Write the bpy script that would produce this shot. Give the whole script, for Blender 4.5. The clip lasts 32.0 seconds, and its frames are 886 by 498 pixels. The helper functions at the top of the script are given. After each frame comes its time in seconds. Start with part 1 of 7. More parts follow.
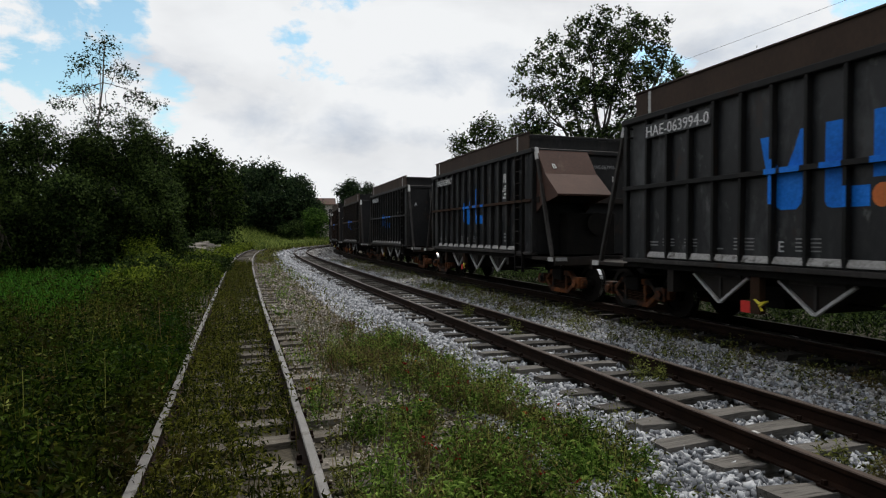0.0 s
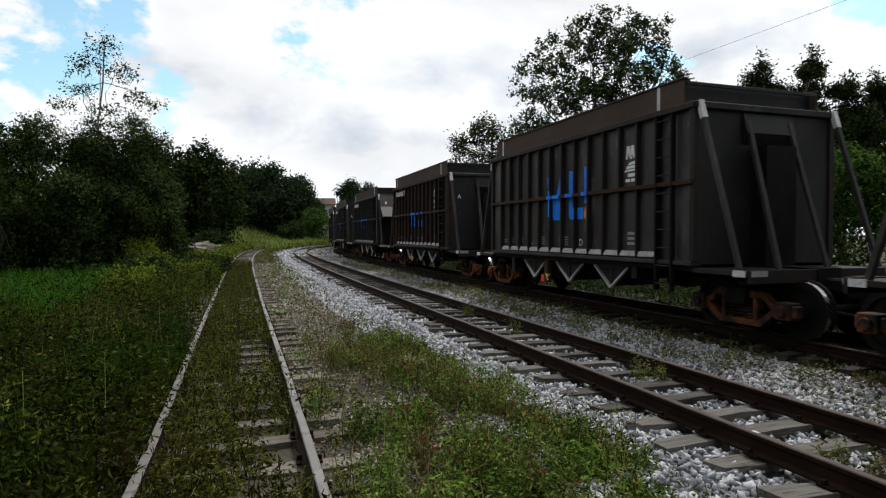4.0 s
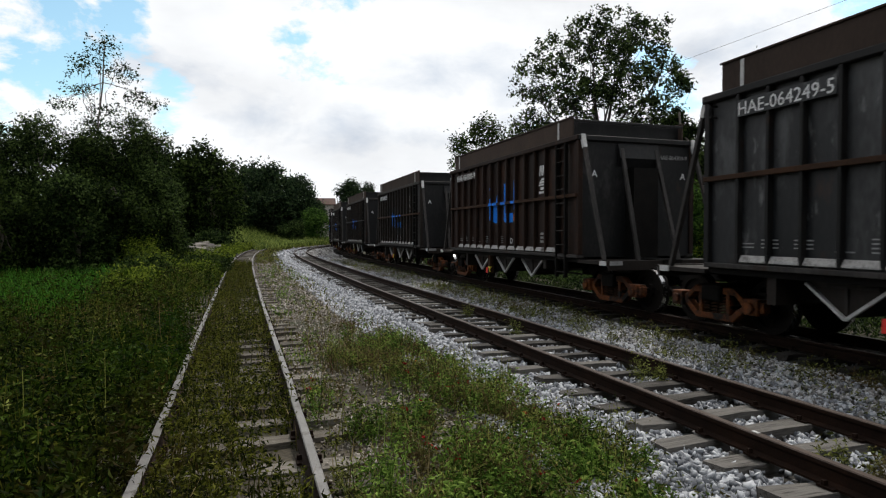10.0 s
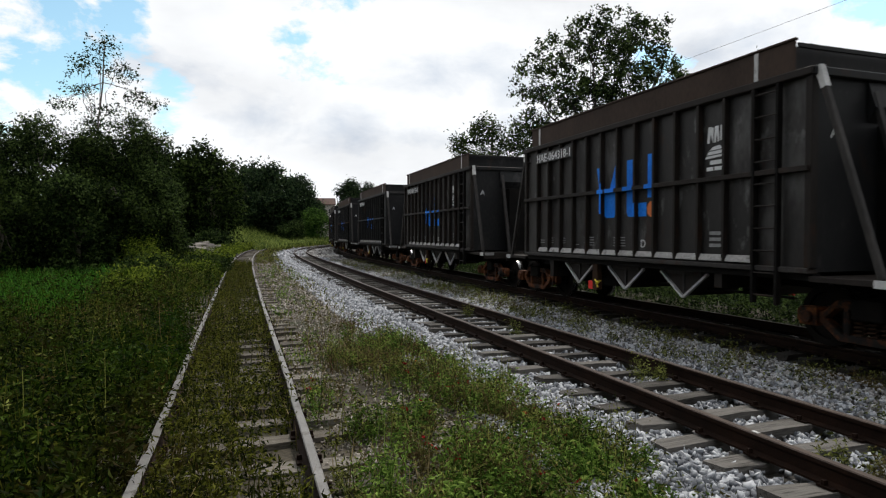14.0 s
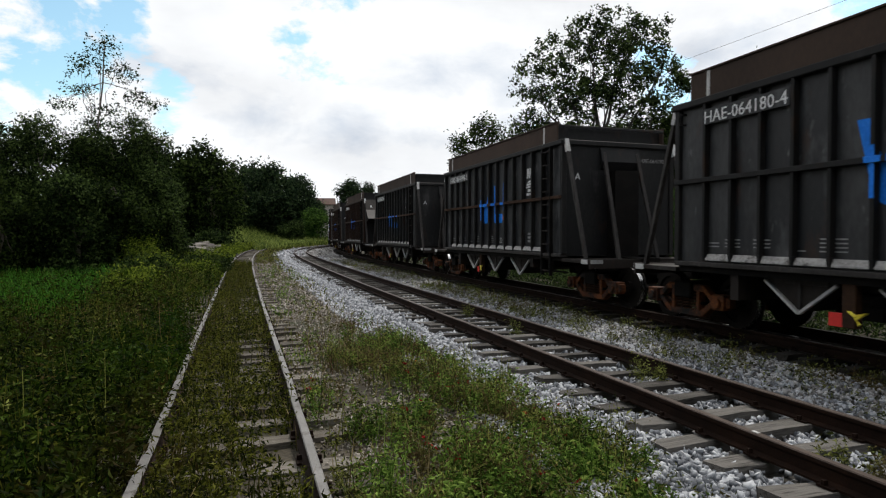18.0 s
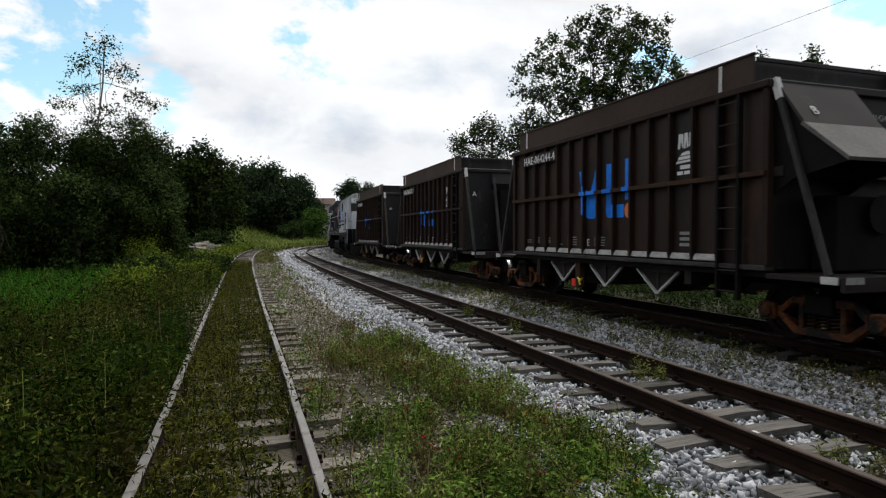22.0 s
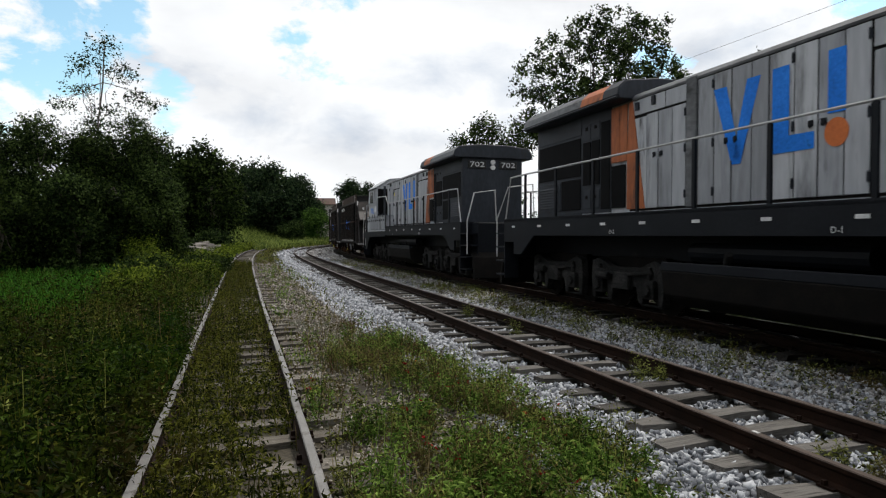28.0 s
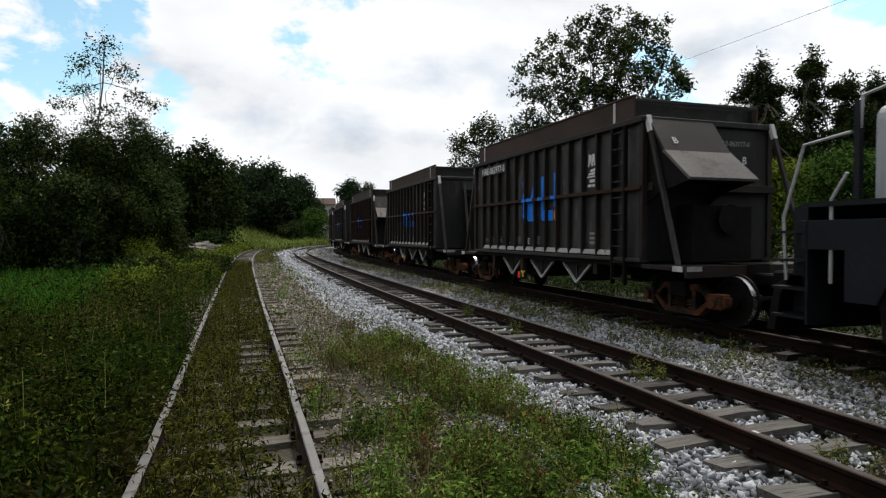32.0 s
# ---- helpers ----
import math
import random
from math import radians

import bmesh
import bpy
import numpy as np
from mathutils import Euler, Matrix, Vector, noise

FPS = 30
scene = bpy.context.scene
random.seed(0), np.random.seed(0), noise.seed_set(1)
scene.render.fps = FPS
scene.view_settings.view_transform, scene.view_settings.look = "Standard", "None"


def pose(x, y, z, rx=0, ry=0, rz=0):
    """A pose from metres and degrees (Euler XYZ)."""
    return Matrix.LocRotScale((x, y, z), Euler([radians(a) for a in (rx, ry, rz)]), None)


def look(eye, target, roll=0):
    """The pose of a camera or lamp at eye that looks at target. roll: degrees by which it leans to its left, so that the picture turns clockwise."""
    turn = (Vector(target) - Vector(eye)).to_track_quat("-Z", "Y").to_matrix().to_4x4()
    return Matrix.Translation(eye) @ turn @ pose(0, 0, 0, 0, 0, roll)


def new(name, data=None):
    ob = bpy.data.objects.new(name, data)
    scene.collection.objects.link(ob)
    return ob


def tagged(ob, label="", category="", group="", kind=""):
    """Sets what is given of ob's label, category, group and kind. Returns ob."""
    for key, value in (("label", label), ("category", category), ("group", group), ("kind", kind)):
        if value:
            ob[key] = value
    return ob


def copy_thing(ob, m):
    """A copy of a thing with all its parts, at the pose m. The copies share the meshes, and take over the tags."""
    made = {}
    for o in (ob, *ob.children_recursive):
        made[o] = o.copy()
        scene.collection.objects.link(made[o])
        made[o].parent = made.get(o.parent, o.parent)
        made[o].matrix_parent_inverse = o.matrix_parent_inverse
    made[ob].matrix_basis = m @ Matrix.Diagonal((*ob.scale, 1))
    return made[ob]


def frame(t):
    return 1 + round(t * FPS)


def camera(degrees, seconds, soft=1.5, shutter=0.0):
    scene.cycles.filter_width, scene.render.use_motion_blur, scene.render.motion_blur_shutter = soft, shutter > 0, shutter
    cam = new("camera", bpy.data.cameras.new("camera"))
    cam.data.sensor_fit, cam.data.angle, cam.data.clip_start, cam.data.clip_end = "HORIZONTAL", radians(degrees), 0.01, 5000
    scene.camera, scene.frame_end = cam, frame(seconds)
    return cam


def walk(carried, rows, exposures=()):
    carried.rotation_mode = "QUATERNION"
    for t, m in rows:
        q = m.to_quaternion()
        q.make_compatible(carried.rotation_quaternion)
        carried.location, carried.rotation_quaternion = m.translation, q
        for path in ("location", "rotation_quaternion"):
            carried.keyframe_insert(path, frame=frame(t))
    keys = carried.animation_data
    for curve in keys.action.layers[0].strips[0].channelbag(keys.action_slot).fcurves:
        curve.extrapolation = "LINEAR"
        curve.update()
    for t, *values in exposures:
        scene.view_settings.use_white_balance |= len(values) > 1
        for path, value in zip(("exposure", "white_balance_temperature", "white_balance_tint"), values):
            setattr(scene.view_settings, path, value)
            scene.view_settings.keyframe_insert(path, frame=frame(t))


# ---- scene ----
# ---------- camera ----------
EYE = Vector((0.0, 0.0, 1.48))
cam = camera(71.9, 32.0, soft=1.2, shutter=0.12)
CAMERA_POSE = pose(0, 0, 1.48, 88.67, 0, 0)
walk(cam, [(0.0, CAMERA_POSE), (32.0, CAMERA_POSE)], [(0.0, -0.2), (0.5, -0.1), (1.0, 0.0), (32.0, 0.0)])

# ---------- light ----------
SUN_ELEVATION, SUN_AZIMUTH = 58.0, 25.0     # degrees; azimuth from +y towards +x
world = bpy.data.worlds.new("sky")
scene.world = world
world.use_nodes = True
wt = world.node_tree
wt.nodes.clear()


def wnode(kind, **values):
    n = wt.nodes.new(kind)
    for k, v in values.items():
        n.inputs[k].default_value = v
    return n


sky = wt.nodes.new("ShaderNodeTexSky")
sky.sky_type = "NISHITA"
sky.sun_disc = False
sky.sun_elevation = radians(SUN_ELEVATION)
sky.sun_rotation = radians(SUN_AZIMUTH)
direction = wt.nodes.new("ShaderNodeTexCoord")
squash = wt.nodes.new("ShaderNodeMapping")
squash.inputs["Scale"].default_value = (1.0, 1.0, 1.9)
wt.links.new(direction.outputs["Generated"], squash.inputs["Vector"])
billow = wnode("ShaderNodeTexNoise", Scale=2.6, Detail=9.0, Roughness=0.55, Distortion=0.25)
wt.links.new(squash.outputs[0], billow.inputs["Vector"])
cover = wt.nodes.new("ShaderNodeValToRGB")
cover.color_ramp.elements[0].position, cover.color_ramp.elements[1].position = 0.25, 0.33
wt.links.new(billow.outputs["Fac"], cover.inputs[0])
# openings of blue between the clouds: direction and angular size
GAPS = (((-0.69, 1, 0.265), 0.062), ((-0.64, 1, 0.27), 0.05), ((-0.74, 1, 0.25), 0.06), ((-0.51, 1, 0.375), 0.05), ((-0.61, 1, 0.385), 0.035), ((-0.03, 1, 0.39), 0.03), ((-0.435, 1, 0.235), 0.036), ((-0.45, 1, 0.205), 0.03), ((-0.225, 1, 0.325), 0.036), ((-0.25, 1, 0.318), 0.03),
        ((-0.15, 1, 0.37), 0.04), ((-0.125, 1, 0.385), 0.034), ((0.72, 1, 0.385), 0.034), ((0.375, 1, 0.235), 0.03), ((0.35, 1, 0.29), 0.03), ((0.9, 0.5, 0.6), 0.2), ((-0.8, -0.4, 0.6), 0.22), ((0.3, -0.8, 0.7), 0.2))
ragged = wnode("ShaderNodeTexNoise", Scale=7.0, Detail=8.0, Roughness=0.6, Distortion=0.2)
wt.links.new(squash.outputs[0], ragged.inputs["Vector"])
nearest = None
for centre, size in GAPS:
    dist = wt.nodes.new("ShaderNodeVectorMath")
    dist.operation = "DISTANCE"
    dist.inputs[1].default_value = Vector(centre).normalized()
    wt.links.new(direction.outputs["Generated"], dist.inputs[0])
    less = wt.nodes.new("ShaderNodeMath")
    less.operation = "SUBTRACT"
    less.inputs[1].default_value = size
    wt.links.new(dist.outputs["Value"], less.inputs[0])
    if nearest is None:
        nearest = less
    else:
        low = wt.nodes.new("ShaderNodeMath")
        low.operation = "MINIMUM"
        wt.links.new(nearest.outputs[0], low.inputs[0])
        wt.links.new(less.outputs[0], low.inputs[1])
        nearest = low
wavy = wt.nodes.new("ShaderNodeMath")
wavy.operation = "MULTIPLY_ADD"
wavy.inputs[1].default_value = 0.30
wt.links.new(ragged.outputs["Fac"], wavy.inputs[0])
wt.links.new(nearest.outputs[0], wavy.inputs[2])
gap_ramp = wt.nodes.new("ShaderNodeValToRGB")
gap_ramp.color_ramp.elements[0].position, gap_ramp.color_ramp.elements[1].position = 0.125, 0.152
wt.links.new(wavy.outputs[0], gap_ramp.inputs[0])
closed = wt.nodes.new("ShaderNodeMath")
closed.operation = "MINIMUM"
wt.links.new(gap_ramp.outputs[0], closed.inputs[0])
wt.links.new(cover.outputs[0], closed.inputs[1])
shade_noise = wnode("ShaderNodeTexNoise", Scale=3.1, Detail=6.0, Roughness=0.5, Distortion=0.3)
wt.links.new(squash.outputs[0], shade_noise.inputs["Vector"])
shade = wt.nodes.new("ShaderNodeValToRGB")
shade.color_ramp.elements[0].position, shade.color_ramp.elements[1].position = 0.36, 0.50
shade.color_ramp.elements[0].color = (9.0, 9.2, 9.5, 1)
shade.color_ramp.elements[1].color = (10.6, 10.8, 11.0, 1)
wt.links.new(shade_noise.outputs["Fac"], shade.inputs[0])
bluer = wnode("ShaderNodeMix")
bluer.data_type, bluer.blend_type = "RGBA", "MULTIPLY"
bluer.inputs[0].default_value = 1.0
bluer.inputs[7].default_value = (1.75, 2.05, 1.8, 1)
wt.links.new(sky.outputs[0], bluer.inputs[6])
mixed = wnode("ShaderNodeMix")
mixed.data_type = "RGBA"
wt.links.new(closed.outputs[0], mixed.inputs[0])
wt.links.new(bluer.outputs[2], mixed.inputs[6])
# grey-blue undersides of the clouds: direction and angular size
UNDERSIDES = (((-0.01, 1, 0.262), 0.07), ((0.06, 1, 0.275), 0.07), ((0.12, 1, 0.25), 0.06), ((-0.14, 1, 0.16), 0.06), ((-0.06, 1, 0.15), 0.05), ((-0.42, 1, 0.265), 0.06), ((-0.48, 1, 0.28), 0.05), ((0.42, 1, 0.3), 0.07), ((0.5, 1, 0.31), 0.06), ((-0.31, 1, 0.19), 0.05), ((0.16, 1, 0.17), 0.05))
under = None
for centre, size in UNDERSIDES:
    dist = wt.nodes.new("ShaderNodeVectorMath")
    dist.operation = "DISTANCE"
    c = Vector(centre).normalized()
    dist.inputs[1].default_value = (c.x, c.y, c.z * 1.9)
    wt.links.new(squash.outputs[0], dist.inputs[0])
    less = wt.nodes.new("ShaderNodeMath")
    less.operation = "SUBTRACT"
    less.inputs[1].default_value = size
    wt.links.new(dist.outputs["Value"], less.inputs[0])
    if under is None:
        under = less
    else:
        low = wt.nodes.new("ShaderNodeMath")
        low.operation = "MINIMUM"
        wt.links.new(under.outputs[0], low.inputs[0])
        wt.links.new(less.outputs[0], low.inputs[1])
        under = low
uneven = wt.nodes.new("ShaderNodeMath")
uneven.operation = "MULTIPLY_ADD"
uneven.inputs[1].default_value = 0.34
wt.links.new(ragged.outputs["Fac"], uneven.inputs[0])
wt.links.new(under.outputs[0], uneven.inputs[2])
belly = wt.nodes.new("ShaderNodeValToRGB")
belly.color_ramp.elements[0].position, belly.color_ramp.elements[1].position = 0.06, 0.19
belly.color_ramp.elements[0].color = (0.63, 0.69, 0.78, 1)
wt.links.new(uneven.outputs[0], belly.inputs[0])
shaded = wnode("ShaderNodeMix")
shaded.data_type, shaded.blend_type = "RGBA", "MULTIPLY"
shaded.inputs[0].default_value = 1.0
wt.links.new(shade.outputs[0], shaded.inputs[6])
wt.links.new(belly.outputs[0], shaded.inputs[7])
wt.links.new(shaded.outputs[2], mixed.inputs[7])
backg = wnode("ShaderNodeBackground", Strength=0.096)
wt.links.new(mixed.outputs[2], backg.inputs[0])
wout = wt.nodes.new("ShaderNodeOutputWorld")
wt.links.new(backg.outputs[0], wout.inputs[0])

sun_data = bpy.data.lights.new("sun", "SUN")
sun_data.energy, sun_data.angle, sun_data.color = 2.6, radians(5), (1.0, 0.95, 0.87)
sun = new("sun", sun_data)
sd = Vector((math.sin(radians(SUN_AZIMUTH)) * math.cos(radians(SUN_ELEVATION)),
             math.cos(radians(SUN_AZIMUTH)) * math.cos(radians(SUN_ELEVATION)), math.sin(radians(SUN_ELEVATION))))
sun.matrix_basis = look(sd * 100, (0, 0, 0))
scene.view_settings.exposure = 0.0

# ---------- materials ----------


def material(name, stops, scale=3.0, rough=0.7, metal=0.0, bump=0.2, fine=40.0, stretch=(1, 1, 1), spots=None,
             drift=False, island=0.0, rough_span=0.1, trans=0.0, spec=0.3, per_thing=0.0):
    """Noise between colour stops at two scales; spots: (colour, threshold, scale) for rust, lichen or dust."""
    m = bpy.data.materials.new(name)
    m.use_nodes = True
    t = m.node_tree
    bsdf = t.nodes["Principled BSDF"]
    co = t.nodes.new("ShaderNodeTexCoord")
    mp = t.nodes.new("ShaderNodeMapping")
    mp.inputs["Scale"].default_value = stretch
    t.links.new(co.outputs["Object"], mp.inputs["Vector"])
    if drift:
        info = t.nodes.new("ShaderNodeObjectInfo")
        off = t.nodes.new("ShaderNodeMath")
        off.operation = "MULTIPLY"
        off.inputs[1].default_value = 37.0
        t.links.new(info.outputs["Random"], off.inputs[0])
        t.links.new(off.outputs[0], mp.inputs["Location"])
    big = t.nodes.new("ShaderNodeTexNoise")
    big.inputs["Scale"].default_value, big.inputs["Detail"].default_value = scale, 4
    small = t.nodes.new("ShaderNodeTexNoise")
    small.inputs["Scale"].default_value, small.inputs["Detail"].default_value = fine, 3
    for n in (big, small):
        t.links.new(mp.outputs[0], n.inputs["Vector"])
    both = t.nodes.new("ShaderNodeMath")
    both.operation = "MULTIPLY_ADD"
    both.inputs[1].default_value = 0.45
    t.links.new(small.outputs["Fac"], both.inputs[0])
    half = t.nodes.new("ShaderNodeMath")
    half.operation = "MULTIPLY"
    half.inputs[1].default_value = 0.55
    t.links.new(big.outputs["Fac"], half.inputs[0])
    t.links.new(half.outputs[0], both.inputs[2])
    fac = both.outputs[0]
    if island or per_thing:
        if island:
            geo = t.nodes.new("ShaderNodeNewGeometry")
            src_out, amount = geo.outputs["Random Per Island"], island
        else:
            oi = t.nodes.new("ShaderNodeObjectInfo")
            src_out, amount = oi.outputs["Random"], per_thing
        add = t.nodes.new("ShaderNodeMath")
        add.operation = "MULTIPLY_ADD"
        add.inputs[1].default_value = amount
        t.links.new(src_out, add.inputs[0])
        sub = t.nodes.new("ShaderNodeMath")
        sub.operation = "SUBTRACT"
        sub.inputs[1].default_value = amount / 2
        t.links.new(fac, sub.inputs[0])
        t.links.new(sub.outputs[0], add.inputs[2])
        fac = add.outputs[0]
    ramp = t.nodes.new("ShaderNodeValToRGB")
    els = ramp.color_ramp.elements
    while len(els) < len(stops):
        els.new(0.5)
    for i, c in enumerate(stops):
        els[i].position = 0.3 + 0.4 * i / max(1, len(stops) - 1)
        els[i].color = (*c, 1)
    t.links.new(fac, ramp.inputs[0])
    colour = ramp.outputs[0]
    if spots:
        for c, threshold, sc in spots:
            sp = t.nodes.new("ShaderNodeTexNoise")
            sp.inputs["Scale"].default_value, sp.inputs["Detail"].default_value, sp.inputs["Roughness"].default_value = sc, 7, 0.65
            t.links.new(mp.outputs[0], sp.inputs["Vector"])
            sr = t.nodes.new("ShaderNodeValToRGB")
            sr.color_ramp.elements[0].position, sr.color_ramp.elements[1].position = threshold, threshold + 0.12
            t.links.new(sp.outputs["Fac"], sr.inputs[0])
            mx = t.nodes.new("ShaderNodeMix")
            mx.data_type = "RGBA"
            t.links.new(sr.outputs[0], mx.inputs[0])
            t.links.new(colour, mx.inputs[6])
            mx.inputs[7].default_value = (*c, 1)
            colour = mx.outputs[2]
    t.links.new(colour, bsdf.inputs["Base Color"])
    rr = t.nodes.new("ShaderNodeMapRange")
    rr.inputs[3].default_value, rr.inputs[4].default_value = rough - rough_span, min(1.0, rough + rough_span)
    t.links.new(small.outputs["Fac"], rr.inputs[0])
    t.links.new(rr.outputs[0], bsdf.inputs["Roughness"])
    bsdf.inputs["Metallic"].default_value = metal
    bsdf.inputs["Specular IOR Level"].default_value = spec
    if bump:
        bp = t.nodes.new("ShaderNodeBump")
        bp.inputs["Strength"].default_value, bp.inputs["Distance"].default_value = bump, 0.02
        t.links.new(both.outputs[0], bp.inputs["Height"])
        t.links.new(bp.outputs[0], bsdf.inputs["Normal"])
    if trans:
        out = t.nodes["Material Output"]
        tr = t.nodes.new("ShaderNodeBsdfTranslucent")
        t.links.new(colour, tr.inputs["Color"])
        ms = t.nodes.new("ShaderNodeMixShader")
        ms.inputs[0].default_value = trans
        t.links.new(bsdf.outputs[0], ms.inputs[1])
        t.links.new(tr.outputs[0], ms.inputs[2])
        t.links.new(ms.outputs[0], out.inputs["Surface"])
    return m


RUST = (0.09, 0.035, 0.018)
RAIL_RUST = material("rail_rust", [(0.006, 0.0034, 0.0024), (0.014, 0.007, 0.0045), (0.026, 0.0125, 0.0075)], 5, 0.75, 0.2, 0.2, 60, spec=0.1)
RAIL_TOP = material("rail_worn_top", [(0.03, 0.019, 0.014), (0.075, 0.055, 0.044)], 3, 0.5, 0.4, 0.1, 60, (1, 1, 1), [((0.049, 0.0315, 0.021), 0.58, 4)])
RAIL_GREY = material("rail_grey_top", [(0.11, 0.104, 0.098), (0.24, 0.232, 0.224)], 3, 0.55, 0.3, 0.15, 50, (1, 1, 1), [((0.05, 0.036, 0.027), 0.56, 5)])
SLEEPER = material("sleeper_wood", [(0.022, 0.0195, 0.017), (0.058, 0.053, 0.047), (0.125, 0.116, 0.106)], 1.6, 0.9, 0, 0.9, 7, (14, 0.9, 10), [((0.02, 0.017, 0.014), 0.56, 3)], True, per_thing=0.35)
# darker copy of the sleeper wood: the train's shade is in the colour
SHADED_SLEEPER = material("oily_sleeper_wood", [(0.01, 0.009, 0.0075), (0.022, 0.019, 0.0165), (0.045, 0.04, 0.035)], 1.6, 0.9, 0, 0.8, 7, (14, 0.9, 10), [((0.008, 0.007, 0.006), 0.55, 3)], True, per_thing=0.25)
OLD_SLEEPER = material("weathered_sleeper_wood", [(0.05, 0.042, 0.033), (0.115, 0.101, 0.083), (0.2, 0.182, 0.156)], 1.6, 0.92, 0, 0.8, 7, (14, 0.9, 10), [((0.035, 0.029, 0.021), 0.56, 3)], True, per_thing=0.3)
STONE = material("ballast_stone", [(0.11, 0.116, 0.13), (0.255, 0.266, 0.288), (0.43, 0.442, 0.464)], 6, 0.85, 0, 0.4, 45, island=0.6)
# much darker than the stones: shade of the gaps is put into this colour
BED = material("ballast_bed", [(0.019, 0.0178, 0.0165), (0.048, 0.046, 0.044), (0.095, 0.092, 0.09)], 9, 0.92, 0, 1.0, 26, spots=[((0.03185, 0.0273, 0.01911), 0.5, 0.7)])
SOIL = material("ground_soil", [(0.024, 0.02, 0.012), (0.048, 0.04, 0.0272), (0.104, 0.0864, 0.064)], 0.9, 0.95, 0, 1.0, 30, spots=[((0.024, 0.0304, 0.008), 0.5, 0.5)])
WAGON_BLACK = material("black_wagon_paint", [(0.0075, 0.0075, 0.008), (0.0125, 0.0122, 0.0122), (0.021, 0.019, 0.0178)], 1.4, 0.6, 0, 0.12, 18, (1, 1, 0.45), [((0.03, 0.029, 0.029), 0.6, 1.3), ((0.026, 0.013, 0.0075), 0.6, 2.3)], True, spec=0.16)
WAGON_DARK = material("dark_brown_wagon_paint", [(0.0105, 0.0084, 0.0074), (0.017, 0.0134, 0.0115), (0.027, 0.0208, 0.0176)], 1.4, 0.64, 0, 0.12, 18, (1, 1, 0.45), [((0.034, 0.031, 0.029), 0.6, 1.3), ((0.03, 0.0145, 0.008), 0.57, 2.3)], True, spec=0.16)
WAGON_BROWN = material("brown_wagon_paint", [(0.0115, 0.0064, 0.0045), (0.0185, 0.0098, 0.0068), (0.029, 0.015, 0.01)], 1.4, 0.68, 0, 0.12, 18, (1, 1, 0.45), [((0.014, 0.0115, 0.0105), 0.58, 1.6), ((0.04, 0.017, 0.0083), 0.58, 2.3)], True, spec=0.14)
# side panels: thinner paint with dust, scuffs and streaks, a little different from panel to panel
SHEET_BLACK = material("black_panel_paint", [(0.0085, 0.0095, 0.0112), (0.018, 0.019, 0.021), (0.04, 0.041, 0.0425)], 1.5, 0.48, 0, 0.16, 16, (1, 1, 0.4), [((0.06, 0.0615, 0.064), 0.525, 1.5), ((0.13, 0.13, 0.13), 0.6, 4.5), ((0.034, 0.017, 0.0105), 0.6, 2.3)], True, per_thing=0.34, spec=0.3)
SHEET_DARK = material("dusty_brown_panel_paint", [(0.011, 0.01, 0.0096), (0.021, 0.019, 0.018), (0.04, 0.0365, 0.0345)], 1.5, 0.52, 0, 0.16, 16, (1, 1, 0.4), [((0.062, 0.06, 0.058), 0.53, 1.5), ((0.12, 0.118, 0.115), 0.6, 4.5), ((0.035, 0.017, 0.01), 0.59, 2.3)], True, per_thing=0.34, spec=0.28)
SHEET_BROWN = material("rusty_panel_paint", [(0.009, 0.0052, 0.0041), (0.0165, 0.0086, 0.0061), (0.03, 0.0148, 0.0098)], 1.5, 0.6, 0, 0.16, 16, (1, 1, 0.4), [((0.016, 0.0138, 0.0132), 0.57, 1.6), ((0.044, 0.018, 0.009), 0.56, 2.3), ((0.06, 0.048, 0.042), 0.66, 4.5)], True, per_thing=0.3, spec=0.2)
STRUT_PAINT = material("dusty_strut_paint", [(0.014, 0.0125, 0.0118), (0.03, 0.027, 0.0255), (0.058, 0.052, 0.049)], 2.5, 0.7, 0, 0.12, 20, (1, 1, 0.3), [((0.03, 0.016, 0.01), 0.58, 3)], True, spec=0.2)
RUSTY = material("rust_brown_board", [(0.0306, 0.02203, 0.01836), (0.04774, 0.03366, 0.02693), (0.06426, 0.04406, 0.03427)], 1.2, 0.8, 0, 0.15, 22, (1, 1, 0.5), [((0.0612, 0.05814, 0.05508), 0.66, 1.3)], True, per_thing=0.18, spec=0.12)
RUST_RAIL = material("rusty_rib", [(0.021, 0.0125, 0.0085), (0.038, 0.0205, 0.0125), (0.062, 0.031, 0.017)], 1.6, 0.82, 0, 0.15, 25, (1, 1, 1), None, True, spec=0.12)
RUST_PLATE = material("rusty_chute_plate", [(0.012, 0.01, 0.009), (0.023, 0.0185, 0.0165), (0.04, 0.0315, 0.0275)], 1.2, 0.75, 0, 0.12, 25, (1, 1, 1), [((0.055, 0.05, 0.047), 0.6, 2)], True)
RED_PLATE = material("rust_red_plate", [(0.036, 0.018, 0.0135), (0.06, 0.029, 0.021), (0.088, 0.046, 0.034)], 1.2, 0.8, 0, 0.12, 25, (1, 1, 1), [((0.1, 0.068, 0.052), 0.6, 2)], True)
GREY_PLATE = material("grey_worn_plate", [(0.05, 0.045, 0.0425), (0.095, 0.087, 0.082), (0.145, 0.134, 0.124)], 1.2, 0.75, 0, 0.12, 25, (1, 1, 1), [((0.05, 0.031, 0.023), 0.58, 2)], True)
ORANGE_RUST = material("orange_rust_casting", [(0.022, 0.0085, 0.004), (0.1, 0.03, 0.0075), (0.23, 0.072, 0.014)], 2.5, 0.85, 0, 0.25, 30, (1, 1, 1), [((0.0085, 0.007, 0.0062), 0.46, 2.4)], True)
